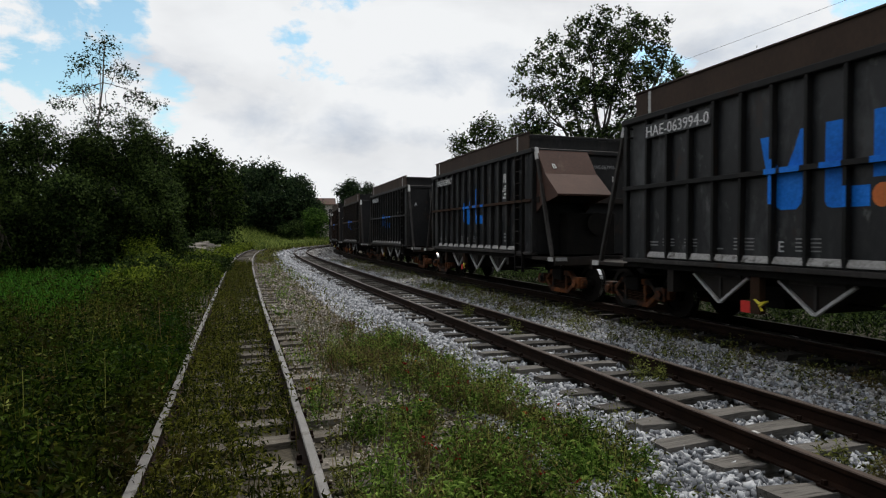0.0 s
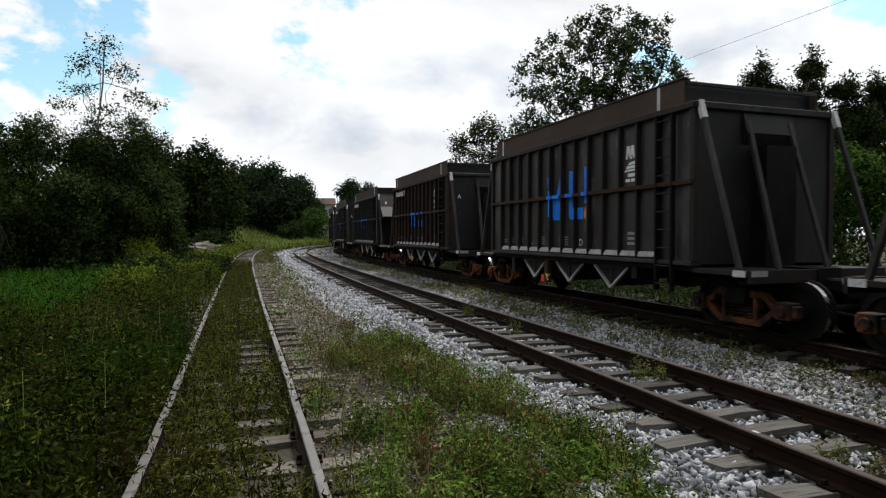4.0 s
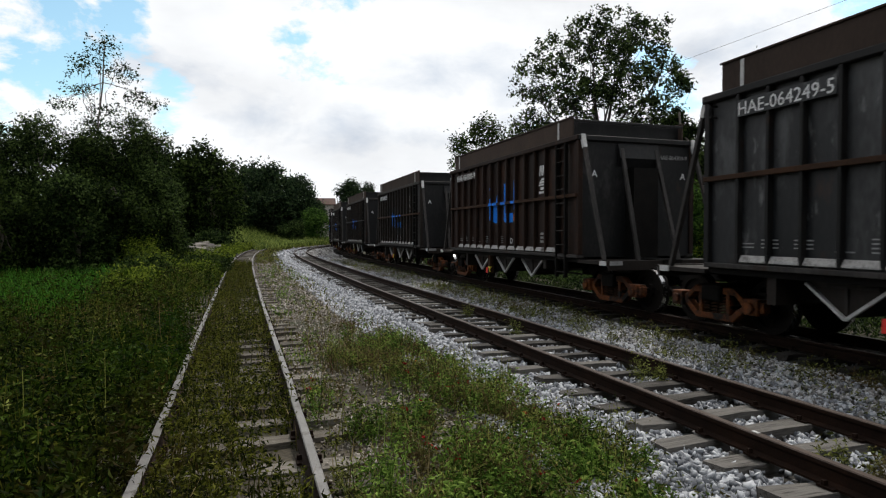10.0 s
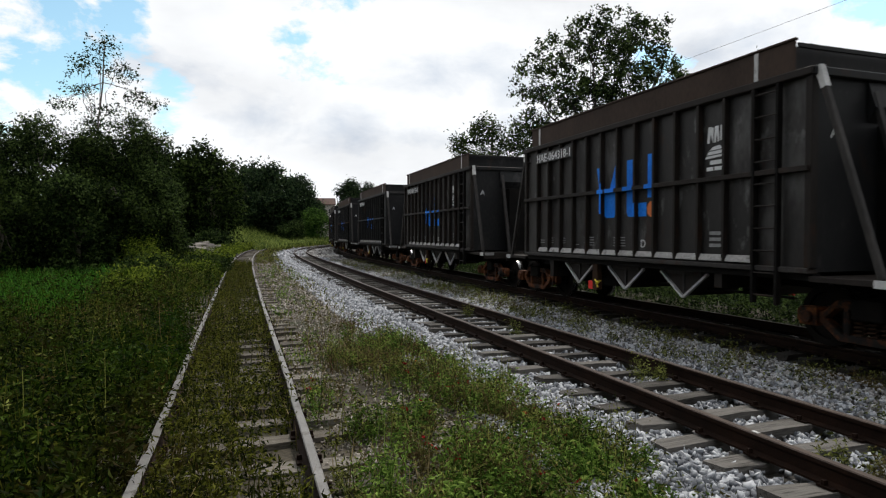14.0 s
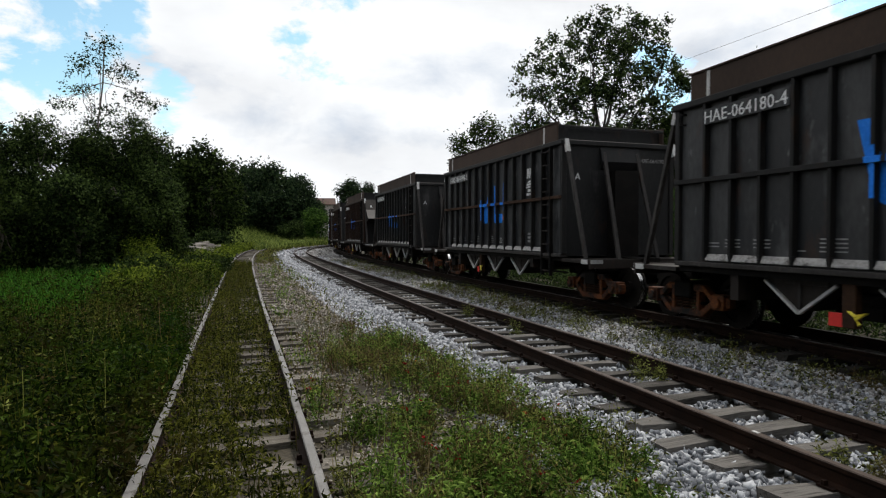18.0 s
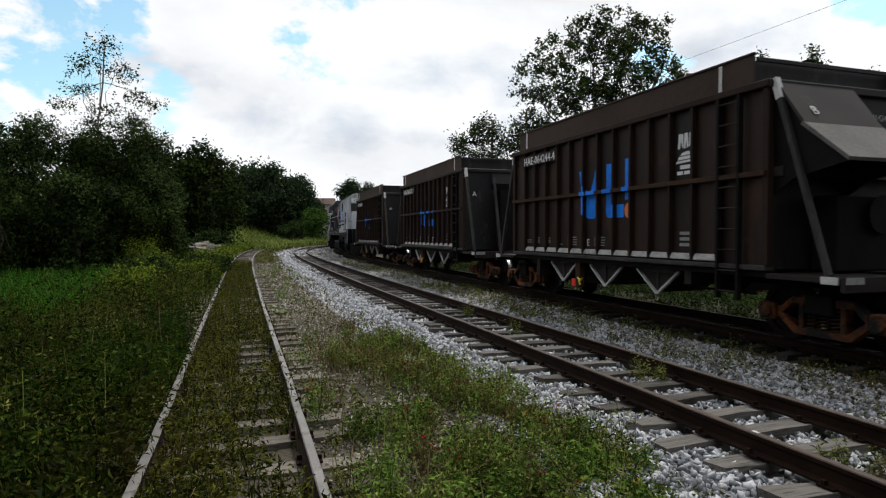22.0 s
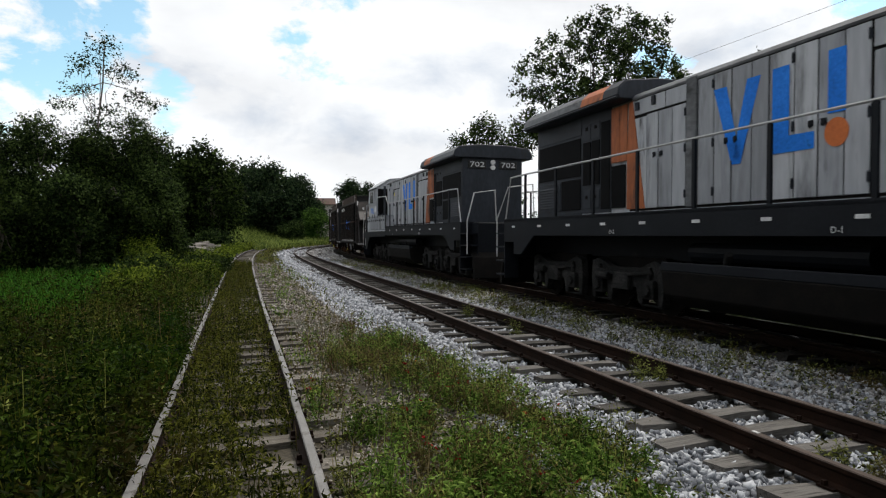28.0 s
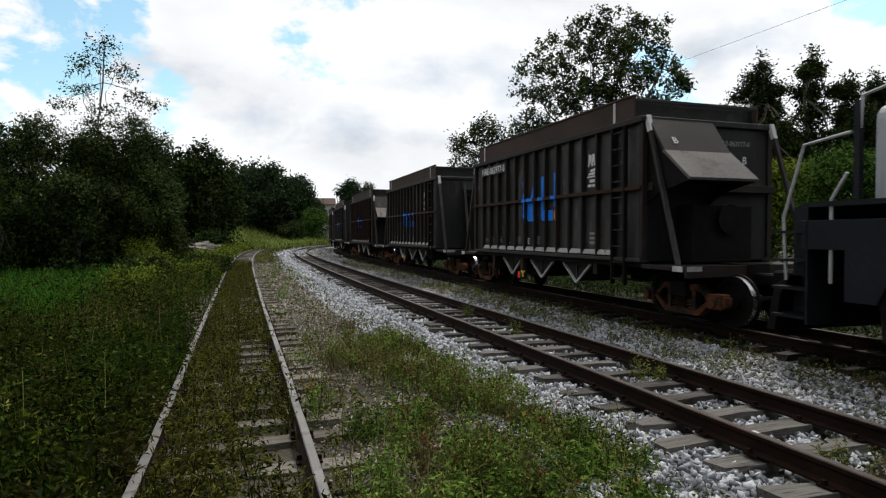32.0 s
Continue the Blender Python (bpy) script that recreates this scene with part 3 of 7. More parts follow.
def wheelset_data(radius, gauge=0.533):
    me = Mesh()
    for sgn in (-1, 1):
        y0, y1 = sgn * gauge - 0.065, sgn * gauge + 0.065
        me.disc((0, 0), radius * 0.78, radius, y0, y1, 24)
        me.disc((0, 0), 0.06, radius * 0.8, y0 + 0.045, y1 - 0.045, 24)
        me.disc((0, 0), radius, radius + 0.028, sgn * (gauge - 0.05) - 0.014, sgn * (gauge - 0.05) + 0.014, 24)
        me.disc((0, 0), 0.05, 0.13, y0 - 0.01, y1 + 0.02, 14)
        for k in range(4):
            w = k * math.pi / 2
            me.box(0.22 * math.cos(w) - 0.03, 0.22 * math.cos(w) + 0.03, y0 + 0.03, y1 - 0.03, 0.22 * math.sin(w) - 0.03, 0.22 * math.sin(w) + 0.03)
    me.tube([(0, -0.72, 0), (0, 0.72, 0)], 0.065, 12)
    d = me.data("wheelset", WHEEL)
    d.materials.append(TREAD)
    for p in d.polygons:
        c = p.center
        if abs(math.hypot(c.x, c.z) - radius) < 0.02 and abs(p.normal.y) < 0.2:
            p.material_index = 1
    return d


WAGON_WHEELS = wheelset_data(0.41)
LOCO_WHEELS = wheelset_data(0.48)
AXLE = 0.8


def bogie_frame_mesh():
    """One cast side frame, with its two openings and the spring nest, at y = 0."""
    me = Mesh()
    me.prism([(-1.0, 0.5), (-0.62, 0.5), (-0.42, 0.66), (0.42, 0.66), (0.62, 0.5), (1.0, 0.5), (1.0, 0.34), (0.66, 0.34), (0.44, 0.55), (-0.44, 0.55), (-0.66, 0.34), (-1.0, 0.34)], -0.07, 0.07)
    me.prism([(-0.72, 0.4), (-0.4, 0.14), (0.4, 0.14), (0.72, 0.4), (0.6, 0.42), (0.36, 0.24), (-0.36, 0.24), (-0.6, 0.42)], -0.07, 0.07)
    me.box(-0.34, -0.26, -0.07, 0.07, 0.22, 0.58).box(0.26, 0.34, -0.07, 0.07, 0.22, 0.58)
    for x in (-AXLE, AXLE):
        me.box(x - 0.13, x + 0.13, -0.1, 0.12, 0.3, 0.54)
        me.disc((x, 0.41), 0.0, 0.085, 0.12, 0.17, 12)
    return me


def spring_mesh():
    me = Mesh()
    for x in (-0.17, 0.0, 0.17):
        for k in range(6):
            z = 0.24 + k * 0.05
            me.tube([(x + 0.07 * math.cos(w), 0.07 * math.sin(w), z + w * 0.007) for w in (0, 1.26, 2.51, 3.77, 5.03, 6.28)], 0.013, 5, False)
    return me


FRAME_DATA = {}
WAGON_SPRING = None


def build_bogie(parent, x, frame_mat):
    global WAGON_SPRING
    b = put("bogie", None, parent, pose(x, 0, 0))
    if frame_mat.name not in FRAME_DATA:
        FRAME_DATA[frame_mat.name] = bogie_frame_mesh().data("side_frame", frame_mat, 0.012)
        me = Mesh().box(-0.2, 0.2, -1.0, 1.0, 0.44, 0.7).box(-0.12, 0.12, -0.2, 0.2, 0.7, 0.8)
        FRAME_DATA[frame_mat.name + "_bolster"] = me.data("bolster", GRIME, 0.02)
        me = Mesh().beam((-0.32, -0.9, 0.36), (-0.32, 0.9, 0.36), 0.09, 0.05, (1, 0, 0)).beam((0.32, -0.9, 0.36), (0.32, 0.9, 0.36), 0.09, 0.05, (1, 0, 0))
        for sx in (-1, 1):
            for sy in (-1, 1):
                me.prism([(sx * 0.36, 0.2), (sx * 0.44, 0.2), (sx * 0.42, 0.56), (sx * 0.35, 0.56)], sy * 0.533 - 0.05, sy * 0.533 + 0.05)
        FRAME_DATA[frame_mat.name + "_brake"] = me.data("brake_beam", GRIME)
    if WAGON_SPRING is None:
        WAGON_SPRING = spring_mesh().data("spring_nest", RUST_RAIL)
    for sy, m in ((1, pose(0, 0.86, 0)), (-1, pose(0, -0.86, 0, 0, 0, 180))):
        put("side_frame", FRAME_DATA[frame_mat.name], b, m)
        put("spring_nest", WAGON_SPRING, b, m)["kind"] = "stuff"
    put("bolster", FRAME_DATA[frame_mat.name + "_bolster"], b)
    put("brake_beam", FRAME_DATA[frame_mat.name + "_brake"], b)
    for i, ax in enumerate((-AXLE, AXLE)):
        w = put("wheelset", WAGON_WHEELS, b, pose(ax, 0, 0.41))
        w["axle"] = i
    return b


def strut(me, y, x_top, z_top, x_foot, z_foot, w=0.075, h=0.07):
    return me.beam((x_top, y, z_top), (x_foot, y, z_foot), w, h)


def build_wagon():
    """A four-axle open hopper; x runs along the train, end B at +x, z from the rail head."""
    wagon = new("hopper_wagon")

    def both(name, mesh, mat, label="", bevel=0.0):
        d = mesh.data(name, mat, bevel)
        put(name, d, wagon, None, label)
        put(name, d, wagon, ROT180, label)

    # shell
    edges = [-HALF + 0.07] + RIBS + [HALF - 0.07]
    for a, b in zip(edges, edges[1:]):
        both("side_panel", Mesh().box(a, b, SIDE - 0.09, SIDE - 0.06, SILL, TOPZ - 0.02), SHEET_BLACK)
    rib = Mesh().box(-0.026, 0.026, SIDE - 0.06, SIDE + 0.035, SILL + 0.14, TOPZ - 0.1).prism_x([(SIDE - 0.06, SILL + 0.02), (SIDE + 0.02, SILL + 0.02), (SIDE + 0.035, SILL + 0.14), (SIDE - 0.06, SILL + 0.14)], -0.026, 0.026).data("side_rib", WAGON_BLACK, 0.006)
    for m in (Matrix.Identity(4), ROT180):
        for x in RIBS:
            put("side_rib", rib, wagon, m @ pose(x, 0, 0))
    both("corner_post", Mesh().box(-HALF - 0.03, -HALF + 0.07, SIDE - 0.1, SIDE + 0.01, SILL, TOPZ), WAGON_BLACK, "", 0.008)
    both("corner_post", Mesh().box(HALF - 0.07, HALF + 0.03, SIDE - 0.1, SIDE + 0.01, SILL, TOPZ), WAGON_BLACK, "", 0.008)
    both("mid_rail", Mesh().box(-HALF, HALF, SIDE - 0.06, SIDE + 0.05, MIDZ - 0.035, MIDZ + 0.035), RUST_RAIL, "rusty horizontal rib", 0.006)
    both("top_rail", Mesh().box(-HALF - 0.05, HALF + 0.05, SIDE - 0.14, SIDE + 0.045, TOPZ - 0.1, TOPZ), WAGON_BLACK, "", 0.012)
    both("side_sill", Mesh().box(-HALF, HALF, SIDE - 0.16, SIDE + 0.03, SILL - 0.07, SILL), STRUT_PAINT, "dusty brown lip below the stripe", 0.01)
    both("side_beam", Mesh().box(-HALF, HALF, SIDE - 0.2, SIDE - 0.06, SILL - 0.16, SILL - 0.07), GRIME)
    stripe = Mesh()
    for a, b in zip(RIBS, RIBS[1:]):
        stripe.prism_x([(SIDE - 0.06, SILL + 0.03), (SIDE + 0.012, SILL + 0.03), (SIDE + 0.012, SILL + 0.05), (SIDE - 0.03, SILL + 0.125), (SIDE - 0.06, SILL + 0.125)], a + 0.028, b - 0.028)
    both("white_stripe", stripe, STRIPE, "worn white stripe along the foot of the side")
    # ends
    for sx in (-1, 1):
        name = "end_sheet"
        me = Mesh().box(min(sx * HALF, sx * (HALF - 0.03)), max(sx * HALF, sx * (HALF - 0.03)), -SIDE + 0.1, SIDE - 0.1, SILL - 0.05, TOPZ - 0.06)
        part(name, me, END_BLACK, wagon)
        me = Mesh().box(sx * HALF - 0.07, sx * HALF + 0.07, -SIDE - 0.02, SIDE + 0.02, TOPZ - 0.11, TOPZ - 0.003)
        part("end_rail", me, END_BLACK, wagon, "", 0.012)
    # inside slope
    part("hopper_floor", Mesh().prism([(-HALF + 0.04, 2.6), (0, 1.2), (HALF - 0.04, 2.6), (HALF - 0.04, 2.55), (0, 1.12), (-HALF + 0.04, 2.55)], -SIDE + 0.12, SIDE - 0.12), GRIME, wagon)
    # boards round the top
    both("extension_board", Mesh().box(-HALF + 0.27, HALF - 0.27, SIDE - 0.07, SIDE - 0.035, TOPZ, EXTZ), RUSTY, "rust-brown board on top of the side", 0.006)
    for x0, x1 in ((-HALF + 0.235, -HALF + 0.27), (HALF - 0.27, HALF - 0.235)):
        sx = math.copysign(1, x0)
        part("extension_end", Mesh().box(x0 - sx * 0.16, x1 - sx * 0.16, -SIDE + 0.07, SIDE - 0.07, TOPZ - 0.1, EXTZ - 0.035), END_BLACK, wagon)
        part("end_bar", Mesh().box(x0, x1, -SIDE + 0.07, SIDE - 0.07, EXTZ - 0.09, EXTZ - 0.03), END_BLACK, wagon, "dark bar across the top of the end", 0.006)
    both("extension_lip", Mesh().box(-HALF + 0.25, HALF - 0.25, SIDE - 0.075, SIDE - 0.01, EXTZ, EXTZ + 0.03), RUSTY, "", 0.006)
    for xm in (-3.03, 3.17):
        both("white_mark", Mesh().box(xm, xm + 0.065, SIDE - 0.033, SIDE - 0.026, TOPZ + 0.02, EXTZ - 0.01), WHITE, "white upright mark on the board")
    both("grab_iron", Mesh().tube([(3.72, SIDE - 0.06, 3.2), (3.72, SIDE + 0.04, 3.2), (3.72, SIDE + 0.04, 3.36), (3.72, SIDE - 0.06, 3.36)], 0.02, 6), WAGON_BLACK)
    # ladder
    for m in (Matrix.Identity(4), ROT180):
        ladder = put("ladder", Mesh().box(-3.06, -3.02, SIDE - 0.02, SIDE + 0.06, SILL - 0.5, TOPZ - 0.1).box(-3.44, -3.4, SIDE - 0.02, SIDE + 0.06, SILL - 0.5, TOPZ - 0.1).data("ladder", GRIME), wagon, m)
        rung = Mesh().tube([(-3.42, SIDE + 0.04, 0), (-3.04, SIDE + 0.04, 0)], 0.013, 6).data("rung", WAGON_DARK)
        for i in range(10):
            put("rung", rung, ladder, pose(0, 0, 0.68 + i * 0.295))
    # end A: four struts
    for y in (-1.37, 1.37):
        part("strut", strut(Mesh(), y, -HALF - 0.06, TOPZ - 0.02, -HALF - 0.86, 0.98), STRUT_PAINT, wagon, "", 0.006)
        d = (Vector((-0.8, 0, -2.53))).normalized()
        p = Vector((-HALF - 0.06, y, TOPZ - 0.02))
        part("white_tip", Mesh().beam(p - d * 0.02, p + d * 0.27, 0.084, 0.08), WHITE, wagon, "white-painted top of the end strut")
    for y, lean in ((-0.42, -1), (0.42, 1)):
        part("strut", Mesh().beam((-HALF - 0.04, y, TOPZ - 0.25), (-HALF - 0.72, y * 1.15, 0.95), 0.085, 0.06), STRUT_PAINT, wagon, "", 0.006)
    part("brace_plate", Mesh().prism([(-HALF - 0.02, TOPZ - 0.12), (-HALF - 0.12, TOPZ - 0.45), (-HALF - 0.02, TOPZ - 0.62)], -0.5, 0.5), END_BLACK, wagon)
    part("discharge_shaft", Mesh().box(-HALF - 0.3, -HALF, -0.3, 0.3, 0.95, TOPZ - 0.66), GRIME, wagon)
    # end B: chute plates
    part("chute_plate", Mesh().prism([(HALF + 0.08, TOPZ - 0.05), (HALF + 0.5, 2.89), (HALF + 0.46, 2.87), (HALF + 0.04, TOPZ - 0.05)], -1.36, 0.0), RUST_PLATE, wagon, "dark brown slanted plate on the end")
    part("chute_lip", Mesh().prism([(HALF + 0.48, 2.905), (HALF + 1.1, 2.39), (HALF + 1.08, 2.35), (HALF + 0.44, 2.87)], -1.37, 0.02), GREY_PLATE, wagon, "worn grey sloping lip below the plate")
    for yc in (-1.33, -0.02):
        part("chute_cheek", Mesh().prism([(HALF, 3.4), (HALF + 0.1, 3.4), (HALF + 0.45, 2.86), (HALF + 1.05, 2.35), (HALF + 0.3, 2.2), (HALF, 2.0)], yc, yc + 0.03), GRIME, wagon)
    for y in (-1.37, 1.37):
        part("strut", strut(Mesh(), y, HALF + 0.06, TOPZ - 0.02, HALF + 0.86, 0.98), STRUT_PAINT, wagon, "", 0.006)
        d = Vector((0.8, 0, -2.53)).normalized()
        p = Vector((HALF + 0.06, y, TOPZ - 0.02))
        part("white_tip", Mesh().beam(p - d * 0.02, p + d * 0.27, 0.084, 0.08), WHITE, wagon, "white-painted top of the end strut")
    part("cross_beam", Mesh().box(HALF, HALF + 0.18, -1.36, 1.36, 2.24, 2.38), WAGON_DARK, wagon, "", 0.01)
    part("brake_box", Mesh().box(HALF + 0.1, HALF + 0.45, -0.75, 0.55, 1.0, 2.0), GRIME, wagon, "", 0.02)
    part("brake_wheel", Mesh().prism_x([(0.26 * math.cos(k * math.pi / 9), 1.75 + 0.26 * math.sin(k * math.pi / 9)) for k in range(18)], HALF + 0.5, HALF + 0.53), GRIME, wagon, "round brake wheel")
    # frame
    part("centre_sill", Mesh().box(-5.0, 5.0, -0.22, 0.22, 0.72, 1.0), GRIME, wagon)
    for sx in (-1, 1):
        xa, xb = sorted((sx * HALF, sx * 4.92))
        part("end_platform", Mesh().box(xa, xb, -SIDE, SIDE, 0.9, 0.97).box(min(sx * 4.92, sx * 4.98), max(sx * 4.92, sx * 4.98), -SIDE, SIDE, 0.8, 0.99), WAGON_DARK, wagon, "", 0.006)
        for y in (-1, 1):
            ya, yb = sorted((y * (SIDE + 0.004), y * (SIDE + 0.02)))
            part("white_block", Mesh().box(min(sx * 4.68, sx * 4.9), max(sx * 4.68, sx * 4.9), ya, yb, 0.89, 0.98), WHITE, wagon, "white reflective block on the platform corner")
            ya, yb = sorted((y * 1.15, y * (SIDE - 0.01)))
            part("white_block", Mesh().box(min(sx * 4.983, sx * 4.995), max(sx * 4.983, sx * 4.995), ya, yb, 0.9, 0.98), FADED, wagon, "dull white block on the platform end")
        part("coupler", Mesh().box(min(sx * 4.9, sx * 5.6), max(sx * 4.9, sx * 5.6), -0.09, 0.09, 0.66, 0.86).box(min(sx * 5.4, sx * 5.69), max(sx * 5.4, sx * 5.69), -0.16, 0.2, 0.6, 0.92), GRIME, wagon, "", 0.03)
        part("air_hose", Mesh().tube([(sx * 5.0, 0.4, 0.75), (sx * 5.2, 0.42, 0.6), (sx * 5.4, 0.36, 0.42), (sx * 5.62, 0.3, 0.4)], 0.025, 6), GRIME, wagon)
    for x in (1.75, 0.15, -1.4):
        for m in (Matrix.Identity(4), ROT180):
            gate = put("outlet_gate", Mesh().prism([(x - 0.58, 0.93), (x + 0.58, 0.93), (x + 0.04, 0.5), (x - 0.04, 0.5)], 0.25, 1.2).data("outlet_gate", WAGON_DARK), wagon, m, "V-shaped outlet under the hopper")
            edge = Mesh().beam((x - 0.54, 1.225, 0.87), (x - 0.008, 1.225, 0.475), 0.05, 0.036).beam((x + 0.54, 1.225, 0.87), (x + 0.008, 1.225, 0.475), 0.05, 0.036)
            put("gate_rib", Mesh().box(x - 0.02, x + 0.02, 1.2, 1.225, 0.54, 0.92).box(x - 0.4, x + 0.4, 1.2, 1.22, 0.84, 0.9).data("gate_rib", STRUT_PAINT), gate)
            put("white_edge", edge.data("white_edge", WHITE), gate, None, "white-edged outlet rim")
    both("cross_tie", Mesh().box(2.65, 2.8, 0.2, SIDE - 0.1, 0.55, 0.93), WAGON_DARK)
    both("cross_tie", Mesh().box(-2.35, -2.2, 0.2, SIDE - 0.1, 0.7, 0.93), WAGON_DARK)
    both("brake_rod", Mesh().tube([(-3.2, 0.9, 0.62), (3.4, 0.9, 0.62)], 0.022, 6).box(0.9, 1.5, 0.5, 0.9, 0.45, 0.75), GRIME)
    both("red_lever", Mesh().box(1.06, 1.24, SIDE - 0.14, SIDE - 0.11, 0.4, 0.56), RED, "red release plate")
    both("lever_bracket", Mesh().box(0.88, 1.05, SIDE - 0.2, SIDE - 0.08, 0.4, 0.93), RUST_RAIL, "", 0.01)
    both("yellow_lever", Mesh().tube([(0.98, SIDE - 0.1, 0.6), (0.86, SIDE - 0.06, 0.55), (0.72, SIDE - 0.05, 0.6), (0.85, SIDE - 0.05, 0.52), (0.8, SIDE - 0.05, 0.46)], 0.022, 5), YELLOW, "small yellow lever")
    # painted marks
    y = SIDE - 0.057
    blue = Mesh()

    def flat(poly, mesh, wrap=False):
        # mirror x so that shapes read from the outside; paint also covers the ribs
        poly = [(-px, pz) for px, pz in poly]
        mesh.prism(poly, y, y + 0.004)
        if not wrap:
            return
        n = len(poly)
        for rx in RIBS:
            zs = []
            for (ax, az), (bx, bz) in zip(poly, poly[1:] + poly[:1]):
                if (ax - rx) * (bx - rx) < 0:
                    zs.append(az + (bz - az) * (rx - ax) / (bx - ax))
            if len(zs) == 2 and max(zs) - min(zs) > 0.02:
                mesh.box(rx - 0.0265, rx + 0.0265, SIDE + 0.0352, SIDE + 0.038, min(zs), max(zs))

    # x here runs as read from outside: left to right
    for poly in ([(-0.87, 2.77), (-0.7, 2.77), (-0.66, 2.55), (-0.56, 2.29), (-0.76, 2.29)], [(-0.25, 2.8), (-0.13, 2.8), (-0.15, 2.5), (-0.17, 2.29), (-0.46, 2.29), (-0.34, 2.55)],
                 [(-0.76, 2.285), (-0.17, 2.285), (-0.2, 2.02), (-0.23, 1.87), (-0.3, 1.8), (-0.53, 1.8), (-0.61, 1.85), (-0.68, 1.98)],
                 [(0.1, 2.82), (0.38, 2.82), (0.38, 1.8), (0.19, 1.8), (0.13, 1.82), (0.1, 1.88)], [(0.38, 2.04), (0.655, 2.04), (0.655, 1.8), (0.38, 1.8)], [(0.69, 2.86), (0.895, 2.86), (0.895, 2.12), (0.69, 2.12)]):
        flat(poly, blue, True)
    for xa, xb in ((-0.38, -0.1), (0.17, 0.46), (0.52, 0.71), (-0.92, -0.72)):
        blue.box(xa, xb, SIDE + 0.0505, SIDE + 0.054, MIDZ - 0.034, MIDZ + 0.034).box(xa, xb, SIDE - 0.055, SIDE + 0.054, MIDZ + 0.0355, MIDZ + 0.039)
    both("blue_emblem", blue, BLUE, "blue painted bars of the operator's emblem")
    dot = Mesh()
    flat([(0.79 + 0.11 * math.cos(k * math.pi / 10), 1.92 + 0.135 * math.sin(k * math.pi / 10)) for k in range(20)], dot, True)
    both("orange_dot", dot, ORANGE, "orange painted dot of the emblem")
    for poly in ([(2.08, 2.84), (2.12, 2.84), (2.15, 2.98), (2.17, 2.9), (2.2, 2.84), (2.2, 3.06), (2.16, 3.08), (2.1, 3.08)], [(2.215, 2.84), (2.25, 2.84), (2.27, 3.0), (2.29, 2.84), (2.32, 2.86), (2.3, 3.08), (2.23, 3.08)], [(2.335, 2.86), (2.365, 2.86), (2.375, 2.96), (2.4, 2.86), (2.42, 2.9), (2.42, 3.07), (2.34, 3.08)],
                 [(2.19, 2.775), (2.33, 2.795), (2.38, 2.74), (2.13, 2.73)], [(2.11, 2.715), (2.4, 2.725), (2.44, 2.675), (2.08, 2.665)], [(2.06, 2.65), (2.46, 2.66), (2.48, 2.63), (2.04, 2.61)],
                 [(2.14, 2.52), (2.38, 2.52), (2.38, 2.58), (2.14, 2.58)], [(2.07, 2.43), (2.2, 2.43), (2.2, 2.485), (2.07, 2.485)], [(2.23, 2.43), (2.45, 2.43), (2.45, 2.485), (2.23, 2.485)]):
        bar = Mesh()
        flat(poly, bar)
        both("white_bar", bar, LETTER)
    small = Mesh()
    for x0, w, z0, rows in ((-3.28, 0.3, 1.3, 2), (-2.86, 0.1, 1.3, 3), (-2.7, 0.12, 1.3, 3), (-2.34, 0.11, 1.3, 3), (-2.17, 0.11, 1.3, 3), (-1.76, 0.24, 1.27, 1), (-1.32, 0.36, 1.27, 4), (-0.3, 0.36, 1.27, 4)):
        for k in range(rows):
            flat([(x0, z0 + k * 0.05), (x0 + w, z0 + k * 0.05), (x0 + w, z0 + 0.018 + k * 0.05), (x0, z0 + 0.018 + k * 0.05)], small)
    for k in range(3):
        flat([(2.14, 1.3 + k * 0.09), (2.42, 1.3 + k * 0.09), (2.42, 1.35 + k * 0.09), (2.14, 1.35 + k * 0.09)], small)
    both("small_print", small, FADED, "faded lines of small print")
    for o in wagon.children:
        if o.name.startswith("small_print"):
            o["kind"] = "stuff"
    for xb in (-HALF, HALF):
        build_bogie(wagon, math.copysign(4.26, xb), ORANGE_RUST)
    return wagon


BODY_MATS = {"black": WAGON_BLACK, "dark": WAGON_DARK, "brown": WAGON_BROWN}
SHEET_MATS = {"black": SHEET_BLACK, "dark": SHEET_DARK, "brown": SHEET_BROWN}
proto = build_wagon()
bpy.context.view_layer.update()
LETTERS = {c: lettering(c, 0.2, LETTER) for c in "ABDE"}


NUMBER_PLATE = Mesh().box(1.7, 3.21, SIDE + 0.03, SIDE + 0.0385, 3.11, 3.335).data("number_plate", SHEET_BLACK)


